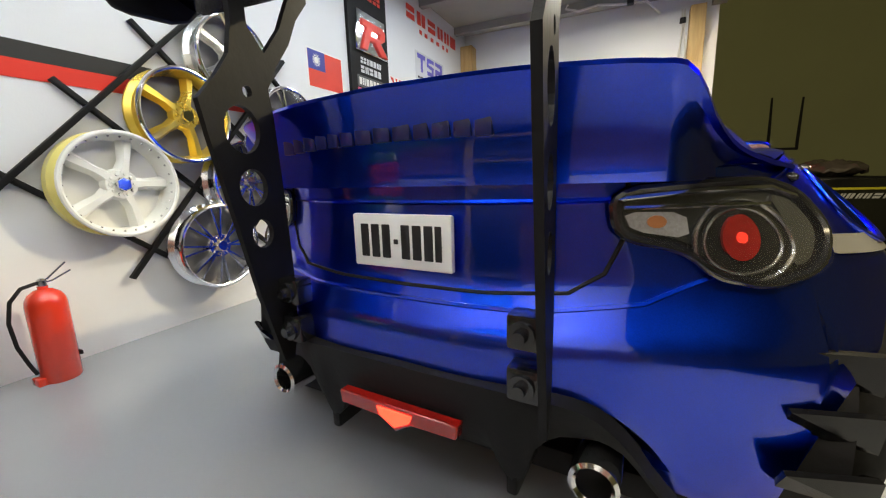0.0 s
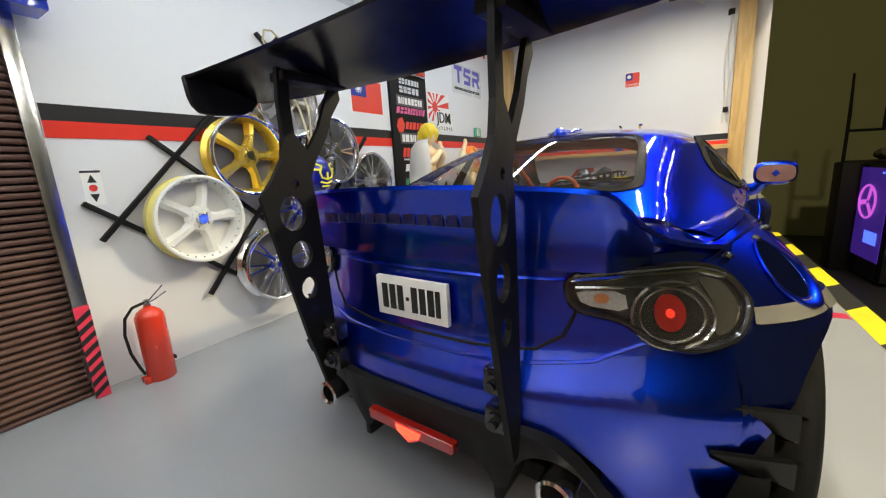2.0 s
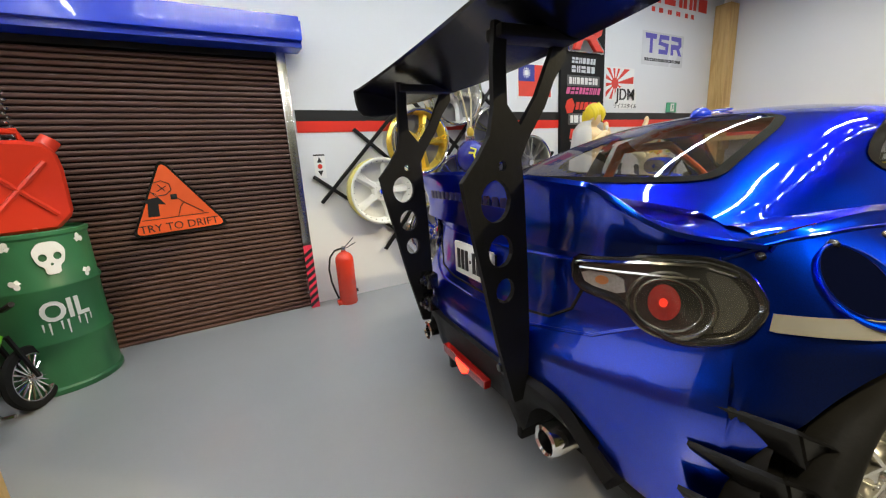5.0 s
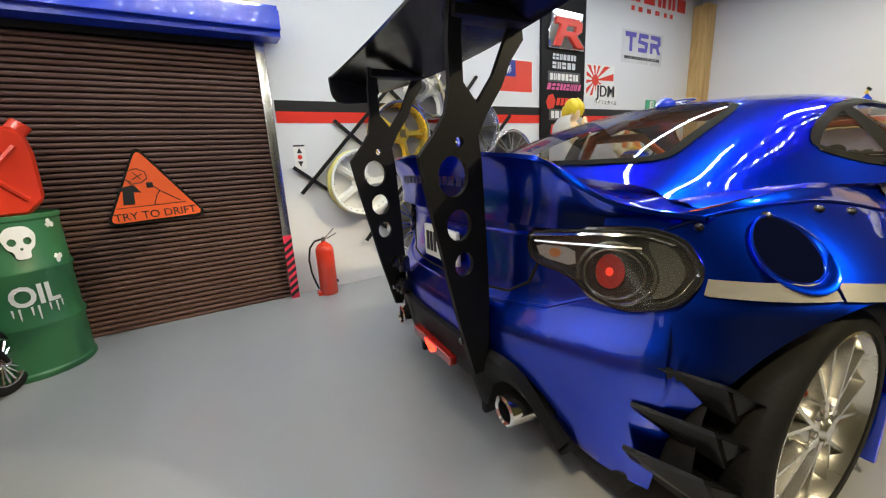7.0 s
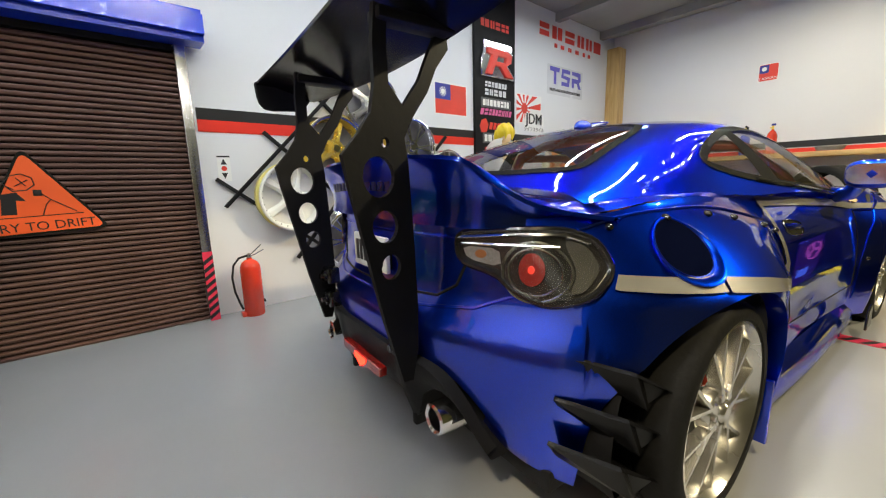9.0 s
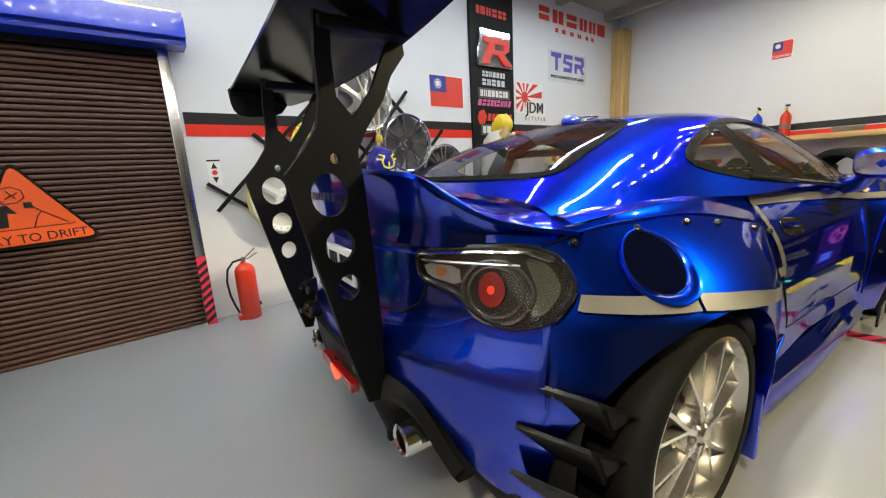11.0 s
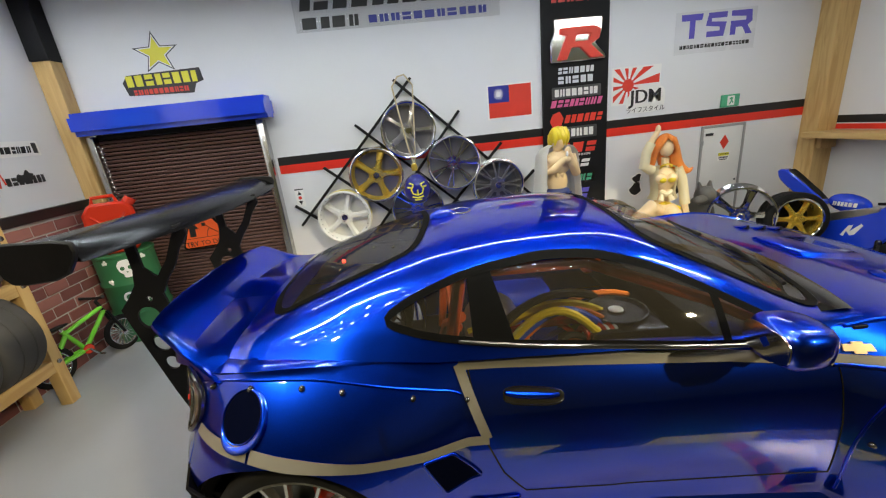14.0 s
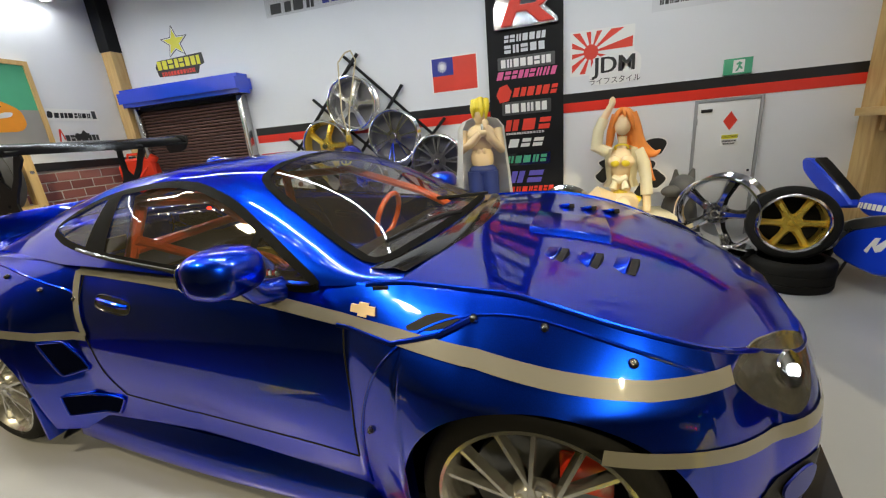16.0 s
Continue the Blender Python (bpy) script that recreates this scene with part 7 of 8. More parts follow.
# dark sticker on the wall behind the seated figurine
stk = on_long_wall("wall_sticker", "black blotched sticker with white edge on the wall", "sticker", 46.6, 4.6, 0.03)
for k, (x, z, r) in enumerate(((0.8, 4.0, 0.75), (0.2, 2.6, 0.6), (0.9, 1.5, 0.7), (0.1, 0.6, 0.6), (-2.9, 2.0, 0.55), (-2.8, 3.0, 0.4))):
    bl = [(x + (r + 0.12 * math.sin(3 * a + k)) * math.cos(a), z + (r + 0.1 * math.cos(2 * a + k)) * math.sin(a)) for a in [2 * math.pi * j / 24 for j in range(24)]]
    part("white_edge", plate(grow(bl, 0.12), 0.01), WHITE_PRINT, stk, smooth=False)
    part("black_blotch", plate(bl, 0.01, m=cm(0, -0.014 - 0.002 * k, 0)), BLACK_PRINT, stk, smooth=False)

# dog statuette
GREYFUR = shader("dark_grey_resin", (0.08, 0.08, 0.08), rough=0.6, vary=0.3, bump=0.4)
dog = bmesh.new()
blob(0, 0, 2.6, 1.3, 1.2, 2.3, dog)
blob(0.7, 0, 1.0, 1.5, 1.35, 1.0, dog)
blob(0.5, -0.1, 4.9, 0.95, 0.85, 0.9, dog)
blob(0.9, -1.0, 4.7, 0.45, 0.75, 0.42, dog)
tube([(0.3, 0.5, 5.4), (0.1, 0.8, 6.1)], [0.35, 0.1], dog, 8)
tube([(0.3, -0.5, 5.4), (0.0, -0.4, 6.1)], [0.3, 0.1], dog, 8)
tube([(1.0, -0.5, 2.6), (1.4, -0.7, 0.1)], [0.5, 0.4], dog, 10)
tube([(1.0, 0.5, 2.6), (1.4, 0.7, 0.1)], [0.5, 0.4], dog, 10)
d = finish(dog, "dog_statuette", GREYFUR)
d.matrix_world = pose(-21.6 * C, 48.7 * C, 0.9 * C, 0, 0, 10)
tagged(d, "dark grey seated dog statuette by the door", "statuette")
bx = thing("statuette_stand", "low grey block under the dog statuette", "stand", -21.6, 48.7, 0)
part("block", box(-1.8, -1.6, 0, 1.8, 1.6, 0.95, 0.1), GUN, bx)


def standing_tyre(x, y, z, rz, rim_kind, rim_mat, label, ry=0, w=2.6, ro=3.1, rubber=None, name="wheel", rimless=False, group=""):
    t = thing(name, label, "tyre" if rimless else "wheel", x, y, z, rz, 0, ry, group=group)
    part("tyre", tyre_mesh(ro, 2.45, w), rubber or RUBBER, t)
    if not rimless:
        part("rim", rim_mesh(rim_kind, 2.5, w), rim_mat, t)
        part("back_plate", lathe([(0, -w + 0.3), (2.2, -w + 0.3), (2.2, -w + 0.2), (0, -w + 0.2)], axis="X", caps=False), BLACK_MATT, t)
    return t


# gold wheel leaning on a lying tyre, chrome rims beside it
lt = thing("tyre", "black tyre lying flat on the floor", "tyre", -17.0, 53.8, 1.75, 0, 0, -90)
lt.scale = (0.8, 0.8, 0.8)
part("tyre", tyre_mesh(2.8, 2.0, 2.2), RUBBER, lt)
gw = standing_tyre(-16.5, 53.4, 4.0, -20, "six", GOLD, "gold six-spoke wheel standing on a lying tyre", ry=-8)
gw.scale = (0.72, 0.72, 0.72)
part("chrome_lip", tube([(0.02, 2.36 * math.cos(a), 2.36 * math.sin(a)) for a in [2 * math.pi * k / 40 for k in range(40)]], 0.14, None, 8, closed=True), CHROME, gw, "polished outer lip")
for x, y, z, rz, lab in ((-18.3, 49.9, 4.3, -35, "chrome five-spoke rim standing on a lying rim"), (-20.8, 40.2, 3.6, -10, "chrome rim standing on a low crate by the logo board")):
    r = thing("chrome_rim", lab, "wheel rim", x, y, z, rz)
    part("rim", rim_mesh("five", 2.5 if z > 3 else 2.7, 2.4), CHROME, r)
rb = thing("crate", "low grey crate that carries a chrome rim", "crate", -21.6, 40.2, 0)
part("block", box(-1.4, -1.4, 0, 1.2, 1.4, 0.95, 0.1), GUN, rb)
r = thing("chrome_rim", "chrome rim lying flat on the floor", "wheel rim", -19.0, 50.2, 1.85, 0, 0, -90)
part("rim", rim_mesh("five", 2.5, 1.8), CHROME, r)


# motorcycle
mc = thing("motorcycle", "blue sport motorcycle model on its stand", "motorcycle", -16.6, 57.2, 0, 14, -3, 0)
mc.scale = (0.67, 0.67, 0.67)
FORK_GOLD = GOLD


def spoked(parent, name, x, z, r, tyre_w=1.0, rim_mat=GUN, spokes=6, disc=True):
    w = new(name)
    w.parent = parent
    w.matrix_basis = pose(x * C, 0, z * C, 0, 0, 90)
    part("tyre", moved(lathe([(r * 0.74, 0.42 * tyre_w), (r * 0.84, 0.52 * tyre_w), (r * 0.95, 0.36 * tyre_w), (r, 0), (r * 0.95, -0.36 * tyre_w), (r * 0.84, -0.52 * tyre_w), (r * 0.74, -0.42 * tyre_w)], segs=36, caps=False), cm(0, 0, 0, 0, 90, 0)), RUBBER, w)
    bm = moved(lathe([(r * 0.76, 0.4 * tyre_w), (r * 0.7, 0.38 * tyre_w), (r * 0.68, 0), (r * 0.7, -0.38 * tyre_w), (r * 0.76, -0.4 * tyre_w)], segs=36, caps=False), cm(0, 0, 0, 0, 90, 0))
    lathe([(0, 0.35), (r * 0.12, 0.35), (r * 0.15, 0), (r * 0.12, -0.35), (0, -0.35)], bm, 12, "X", False)
    for k in range(spokes):
        a = 2 * math.pi * k / spokes
        tube([(0, math.cos(a) * r * 0.1, math.sin(a) * r * 0.1), (0, math.cos(a) * r * 0.72, math.sin(a) * r * 0.72)], r * (0.06 if spokes < 10 else 0.03), bm, 6)
    part("rim", bm, rim_mat, w)
    if disc:
        part("brake_disc", moved(lathe([(r * 0.28, 0.46), (r * 0.56, 0.46), (r * 0.56, 0.38), (r * 0.28, 0.38)], segs=28, caps=False), cm(0, 0, 0, 0, -90, 0)), STEEL, w)
    return w


spoked(mc, "front_wheel", 7.0, 2.5, 2.5)
spoked(mc, "rear_wheel", -5.6, 2.6, 2.6, 1.4)
part("tank", blob(0.6, 0, 7.3, 2.1, 1.15, 1.15, bmesh.new(), cm(0, 0, 0, 0, 8, 0)), BLUE_PLASTIC, mc)
fair = plate(rounded([(-2.2, 2.4), (2.6, 1.6), (4.6, 3.0), (5.6, 5.2), (6.3, 7.6), (5.0, 8.3), (3.4, 6.9), (0.6, 5.9), (-1.2, 4.6)], 2), 2.3, bevel=0.2)
part("fairing", moved(fair, cm(0, -1.15, 0)), BLUE_PLASTIC, mc, "blue fairing with white bars")
part("fairing_mark", plate([(0.9, 3.6), (1.5, 4.9), (1.9, 5.0), (1.7, 4.2), (2.6, 5.3), (2.8, 5.1), (2.2, 3.9), (1.8, 3.7), (1.4, 4.2), (1.2, 3.5)], 0.04, m=cm(0, -1.19, 0)), WHITE_PRINT, mc)
nose = blob(5.6, 0, 7.4, 1.5, 1.05, 1.1, bmesh.new(), cm(0, 0, 0, 0, 30, 0))
part("nose_cowl", nose, BLUE_PLASTIC, mc)
ws = bmesh.new()
prev = None
for i in range(9):
    a = radians(-70 + 140 * i / 8)
    cur = [ws.verts.new((5.9 + 0.6 * math.cos(a), 0.95 * math.sin(a), 8.0)), ws.verts.new((4.2 + 0.5 * math.cos(a), 0.75 * math.sin(a), 9.5))]
    if prev:
        ws.faces.new((prev[0], prev[1], cur[1], cur[0]))
    prev = cur
part("windscreen", ws, CLEAR, mc, "clear windscreen")
tail = plate(rounded([(-3.0, 6.6), (-1.2, 6.9), (-2.6, 8.2), (-6.4, 11.0), (-7.6, 10.9), (-7.2, 9.6), (-5.4, 8.2)], 2), 1.5, bevel=0.18)
part("tail_cowl", moved(tail, cm(0, -0.75, 0)), BLUE_PLASTIC, mc)
part("seat", moved(plate(rounded([(-1.6, 7.1), (-2.8, 8.2), (-6.2, 10.9), (-6.3, 10.4), (-3.0, 7.4)], 1), 1.2, bevel=0.1), cm(0, -0.6, 0.25)), BLACK_MATT, mc)
part("frame_spar", moved(plate(rounded([(-2.6, 5.0), (-2.0, 4.4), (3.8, 6.8), (3.9, 7.5), (0, 6.4)], 1), 2.5, bevel=0.1), cm(0, -1.25, 0)), SILVER, mc, "silver frame spar")
for s in (-0.75, 0.75):
    part("fork_leg", tube([(7.0, s, 2.5), (5.4, s * 0.9, 6.2), (4.7, s * 0.8, 7.9)], [0.24, 0.28, 0.24], None, 8), GOLD, mc)
    part("handlebar", tube([(4.4, s, 7.9), (3.7, s * 2.0, 7.9)], 0.17, None, 8), BLACK_MATT, mc)
    part("swing_arm", tube([(-5.6, s * 1.0, 2.6), (-1.5, s * 1.1, 3.6)], 0.35, None, 8), SILVER, mc)
part("front_mudguard", moved(plate([(4.9, 3.9), (5.6, 5.0), (7.0, 5.35), (8.4, 4.9), (8.2, 4.6), (7.0, 5.05), (5.8, 4.6), (5.2, 3.7)], 1.2, bevel=0.05), cm(0, -0.6, 0)), BLUE_PLASTIC, mc)
part("engine", box(-1.8, -1.0, 2.4, 2.6, 1.0, 5.4, 0.3), GUN, mc)
part("silencer", tube([(-2.0, -1.2, 3.0), (-4.6, -1.5, 4.4), (-7.2, -1.6, 5.8)], [0.3, 0.55, 0.55], None, 12), CHROME, mc)
part("side_stand", tube([(-0.5, -0.9, 2.2), (-0.3, -2.0, 0.05)], 0.12, None, 6), BLACK_MATT, mc)
blocks(mc, WHITE_PRINT, -0.5, 1.9, 7.1, 7.6, 6, -1.22, 0.1, name="tank_mark", seed=42)


def racing_seat(x, y, rz):
    t = thing("bucket_seat", "black racing bucket seat standing on the floor", "seat", x, y, 0, rz, group="bucket seats by the end wall")
    bk = plate(rounded([(-1.3, 2.2), (1.3, 2.2), (1.7, 4.0), (1.75, 5.5), (1.0, 6.3), (0.9, 8.0), (0.4, 8.5), (-0.4, 8.5), (-0.9, 8.0), (-1.0, 6.3), (-1.75, 5.5), (-1.7, 4.0)], 1), 0.5, bevel=0.1,
               )
    part("backrest", moved(bk, cm(0, 0.6, 0, -12, 0, 0)), BLACK_GLOSS, t)
    for s in (-0.4, 0.4):
        part("harness_slot", moved(plate(ring(0.2, 10, s, 7.4), 0.03), cm(0, 0.55, 0, -12, 0, 0)), SILVER_PRINT, t)
    part("cushion", box(-1.5, -2.2, 1.2, 1.5, 1.0, 2.3, 0.3), BLACK_MATT, t)
    for s in (-1.55, 1.55):
        part("side_bolster", moved(plate(rounded([(-2.2, 1.0), (1.2, 1.0), (1.4, 4.5), (0.6, 4.8), (-0.6, 3.0), (-2.2, 2.8)], 1), 0.4, bevel=0.08), cm(s - 0.2, 0, 0) @ swap), BLACK_GLOSS, t)
    part("base", box(-1.4, -2.0, 0, 1.4, 0.9, 1.2, 0.1), BLACK_MATT, t)
    return t


racing_seat(-12.2, 59.5, 4)
racing_seat(-9.7, 59.4, 0)

# yellow trolley with a printed sign
YCART = shader("yellow_cart_paint", (0.8, 0.55, 0.02), rough=0.35, coat=0.3)
ct = thing("hand_trolley", "yellow tool trolley with black printed sign", "trolley", -5.2, 58.0, 0)
ct.scale = (0.86, 0.86, 0.86)
part("sign_panel", box(-3.4, -0.15, 3.6, 3.4, 0.15, 6.9, 0.08), YCART, ct)
part("push_bar", tube([(-3.4, 0, 3.0), (-3.4, 0, 7.6), (-3.1, 0, 8.1), (3.1, 0, 8.1), (3.4, 0, 7.6), (3.4, 0, 3.0)], 0.22, None, 8), YCART, ct, "yellow tubular push bar")
part("deck", box(-3.6, 0.1, 2.2, 3.6, 3.6, 2.8, 0.1), RED_PAINT, ct)
part("tray", box(-4.3, 0.3, 6.3, 4.3, 3.2, 7.0, 0.1), RED_PAINT, ct)
part("animal_head", plate([(-2.6, 4.6), (-2.9, 5.9), (-2.3, 5.5), (-1.7, 5.5), (-1.1, 5.9), (-1.4, 4.6), (-2.0, 4.2)], 0.02, m=cm(0, -0.18, 0)), BLACK_PRINT, ct)
letters("柴犬出没", 1.3, BLACK_PRINT, ct, cm(1.1, -0.17, 4.9), "lettering", 0.01)
blocks(ct, BLACK_PRINT, -0.9, 2.8, 5.9, 6.1, 14, -0.17, seed=44)
for x in (-2.8, 2.8):
    for y in (0.6, 3.0):
        part("castor", moved(lathe([(0, -0.35), (0.9, -0.35), (1.1, -0.2), (1.1, 0.2), (0.9, 0.35), (0, 0.35)], segs=18, caps=False), cm(x, y, 1.1, 0, 90, 0)), RUBBER, ct)
        part("castor_fork", box(x - 0.45, y - 0.2, 1.0, x + 0.45, y + 0.2, 2.25, 0.05), STEEL, ct)
part("leg", box(-3.6, -0.1, 2.3, -3.2, 0.2, 6.0, 0.05), YCART, ct)
part("leg", box(3.2, -0.1, 2.3, 3.6, 0.2, 6.0, 0.05), YCART, ct)
for k in range(4):
    j = thing("spray_can", "small dark can on the red trolley tray", "can", -4.9 + 1.1 * k, 59.4, 6.02, group="cans on the trolley")
    part("can", lathe([(0, 0), (0.45, 0), (0.48, 0.05), (0.48, 1.2), (0.3, 1.4), (0.3, 1.6), (0, 1.6)], segs=16, caps=False), shader("dark_brown_can", (0.06, 0.03, 0.02), rough=0.35), j)

# tyres against the open end post
standing_tyre(0.9, 57.6, 2.6, 0, "", None, "worn tyre lying beside the wooden post", ry=-90, rubber=RUBBER, name="tyre", rimless=True)
standing_tyre(0.3, 58.0, 5.72, 60, "", None, "worn tyre standing on another tyre", rubber=RUBBER, name="tyre", rimless=True)

# oil drum and jerry can
DRUM = shader("green_drum_paint", (0.03, 0.15, 0.06), rough=0.42, vary=0.15, dirt=(0.025, 0.09, 0.04), dirt_amount=0.5, bump=0.1)
dr = thing("oil_drum", "green ribbed oil drum with white skull mark", "oil drum", -21.2, -2.0, 0, 121)
dr.scale = (0.88, 0.88, 1)
prof = [(0, 0), (2.35, 0), (2.42, 0.1), (2.42, 0.25), (2.33, 0.35)]
for zc in (2.5, 5.0):
    prof += [(2.33, zc - 0.25), (2.45, zc - 0.05), (2.45, zc + 0.05), (2.33, zc + 0.25)]
prof += [(2.33, 7.2), (2.42, 7.3), (2.42, 7.45), (2.3, 7.5), (2.25, 7.35), (0, 7.35)]
part("barrel", lathe(prof, segs=40, caps=False), DRUM, dr)


def round_mark(bm, r=2.37):
    for v in bm.verts:
        a = v.co.x / r
        v.co = Vector((r * math.sin(a) * 1.0, -r * math.cos(a) + v.co.y, v.co.z))
    return bm


sk = plate(rounded([(-0.52, 6.1), (-0.66, 6.65), (-0.35, 7.05), (0.35, 7.05), (0.66, 6.65), (0.52, 6.1), (0.3, 5.95), (0.28, 5.6), (-0.28, 5.6), (-0.3, 5.95)], 2), 0.03,
           holes=[ring(0.17, 8, -0.28, 6.38), ring(0.17, 8, 0.28, 6.38), ring(0.07, 6, 0, 6.05)])
part("skull_mark", round_mark(sk, 2.44), WHITE_PRINT, dr, smooth=False)
for s in (-1, 1):
    bn = plate([(-1.5 * s, 5.52), (-1.38 * s, 5.34), (1.5 * s, 6.88), (1.38 * s, 7.06)], 0.02)
    for kx, kz in ((-1.58, 5.44), (-1.42, 5.28), (1.58, 6.94), (1.42, 7.1)):
        plate(ring(0.13, 10, kx * s, kz), 0.02, bn)
    part("bone_mark", round_mark(bn, 2.4), WHITE_PRINT, dr, smooth=False)
for x, h in ((-1.0, 0.35), (-0.75, 0.55), (-0.3, 0.4), (-0.05, 0.65), (0.4, 0.35), (0.7, 0.5), (0.95, 0.3)):
    part("paint_drip", round_mark(plate([(x, 3.45), (x + 0.09, 3.45), (x + 0.06, 3.45 - h), (x + 0.02, 3.45 - h)], 0.02), 2.38), WHITE_PRINT, dr, smooth=False)
lt_ = letters("OIL", 1.25, WHITE_PRINT, dr, cm(0, 0, 3.9), "lettering", 0.01, fat=0.035)
for v in lt_.data.vertices:
    r = 2.37 * C
    a = v.co.x / r
    v.co = Vector((r * math.sin(a), -r * math.cos(a) + v.co.y, v.co.z))
jc = thing("jerry_can", "red jerry can standing on the drum", "jerry can", -21.2, -2.0, 7.36, 118)
jc.scale = (1.2, 1.2, 1.2)
jb = plate(rounded([(-1.4, 0), (1.4, 0), (1.45, 2.9), (0.9, 3.4), (-1.3, 3.4)], 1), 1.2, bevel=0.15)
part("body", moved(jb, cm(0, -0.6, 0)), RED_PAINT, jc)
xb = bmesh.new()
tube([(-0.9, -0.62, 0.6), (0.9, -0.62, 2.6)], 0.1, xb, 6)
tube([(0.9, -0.62, 0.6), (-0.9, -0.62, 2.6)], 0.1, xb, 6)
part("cross_rib", xb, RED_PAINT, jc)
part("handle", tube([(-0.7, 0, 3.35), (-0.6, 0, 3.75), (0.5, 0, 3.75), (0.6, 0, 3.35)], 0.12, None, 6), RED_PAINT, jc)
part("cap", moved(lathe([(0, 0), (0.35, 0), (0.35, 0.4), (0, 0.4)], segs=14, caps=False), cm(1.15, 0, 3.15, 0, 40, 0)), RED_PAINT, jc)

# small green bicycle
GREEN_BIKE = shader("lime_green_paint", (0.18, 0.6, 0.03), rough=0.3, coat=0.5)
bk = thing("bicycle", "lime green model bicycle leaning on its stand", "bicycle", -16.2, -3.0, 0, 161, -6)
bk.scale = (0.8, 0.8, 0.8)
spoked(bk, "front_wheel", 3.1, 1.75, 1.75, 0.42, CHROME, 20, False)
spoked(bk, "rear_wheel", -3.0, 1.75, 1.75, 0.42, CHROME, 20, False)
for pts in ([(2.4, 0, 4.5), (-0.3, 0, 1.9)], [(2.3, 0, 4.9), (-1.2, 0, 4.0)], [(-1.3, 0, 4.3), (-0.3, 0, 1.9)], [(-0.3, 0.3, 1.9), (-3.0, 0.35, 1.75)], [(-0.3, -0.3, 1.9), (-3.0, -0.35, 1.75)], [(-1.2, 0, 3.8), (-3.0, 0, 1.75)]):
    part("frame_tube", tube(pts, 0.2, None, 8), GREEN_BIKE, bk)
for s in (-0.35, 0.35):
    part("fork_blade", tube([(3.1, s, 1.75), (2.45, s * 0.8, 4.4)], 0.13, None, 6), BLACK_MATT, bk)
part("stem", tube([(2.4, 0, 4.3), (2.1, 0, 5.6), (2.5, 0, 5.8)], 0.16, None, 6), BLACK_MATT, bk)
part("handlebar", tube([(1.9, -1.6, 6.1), (2.4, -0.7, 5.8), (2.4, 0.7, 5.8), (1.9, 1.6, 6.1)], 0.14, None, 6), BLACK_MATT, bk)
part("saddle", blob(-1.5, 0, 4.75, 0.9, 0.35, 0.18, bmesh.new()), BLACK_MATT, bk)
part("seat_post", tube([(-1.3, 0, 4.2), (-1.45, 0, 4.7)], 0.12, None, 6), STEEL, bk)
part("chain_ring", moved(lathe([(0, 0.08), (0.4, 0.08), (0.45, 0), (0.4, -0.08), (0, -0.08)], segs=20, caps=False), cm(-0.3, -0.4, 1.9, 90, 0, 0)), RED_PAINT, bk)
part("crank", tube([(-0.3, -0.5, 1.9), (0.3, -0.5, 1.0), (0.3, -1.1, 1.0)], 0.1, None, 6), STEEL, bk)
part("stand", tube([(-2.0, 0.4, 1.6), (-2.4, 0.9, 0.05)], 0.09, None, 6), BLACK_MATT, bk)

# tyre rack
tr = thing("tyre_rack", "pale pine tyre rack with two tiers", "rack", -3.9, -2.9, 0)
for x in (-8.2, -2.7):
    for y in (-0.9, 1.4):
        part("leg", box(x, y - 0.35, 0, x + 0.7, y + 0.35, 12.4, 0.05), PINE, tr)
for z in (2.4, 7.6):
    for y in (-1.2, 1.2):
        part("rail", box(-8.2, y, z, -2.0, y + 0.5, z + 0.8, 0.05), PINE_Y, tr)
part("cross_piece", box(-8.2, -1.5, 11.6, -7.5, 1.6, 12.3, 0.05), PINE_Y, tr)
for z, y in ((3.0, 1.78), (8.1, 1.78), (11.0, 1.78)):
    part("screw_head", moved(lathe([(0, 0.08), (0.14, 0.06), (0.16, 0), (0, 0)], segs=10, caps=False), cm(-7.85, y, z, -90, 0, 0)), STEEL, tr)
for tier, z0 in ((0, 2.9), (1, 8.1)):
    for k in range(2):
        t = thing("rack_tyre", "worn grey slick tyre on the pine rack", "tyre", -8.1 + 2.62 * k, -2.65, z0 + 2.7, 0, group="tyres on the pine rack")
        part("tyre", tyre_mesh(2.75, 2.25, 2.5), RUBBER_USED, t)
        part("inner_ring", lathe([(2.27, -0.2), (2.27, -2.3)], axis="X", caps=False, segs=36), BLACK_MATT, t)

# floor tapes
structure("trim_floor_tape_yellow", box(7.8, 24.0, 0.0, EDGE, Y1, 0.02), YELLOW_TAPE, "yellow tape along the open floor edge", "floor tape")
for k in range(4):
    y = 25.5 + 9.5 * k
    b = bmesh.new()
    b.faces.new([b.verts.new(v) for v in ((7.8, y, 0.026), (EDGE, y + 1.3, 0.026), (EDGE, y + 6.0, 0.026), (7.8, y + 4.7, 0.026))])
    structure("trim_floor_tape_black", b, BLACK_PRINT, "black bar across the yellow floor tape", "floor tape")
PINKRED = shader("crimson_tape", (0.55, 0.03, 0.08), rough=0.4)
structure("trim_floor_tape_red", box(-22.0, 33.6, 0.0, 7.7, 34.5, 0.02), PINKRED, "crimson tape line across the floor", "floor tape")
hz = bmesh.new()
for k in range(40):
    x = -21.5 + 0.7 * k
    hz.faces.new([hz.verts.new(v) for v in ((x, 33.65, 0.026), (x + 0.3, 33.65, 0.026), (x + 0.8, 34.45, 0.026), (x + 0.5, 34.45, 0.026))])
structure("trim_floor_tape_red_bars", hz, BLACK_PRINT, "dark bars across the crimson floor tape", "floor tape")


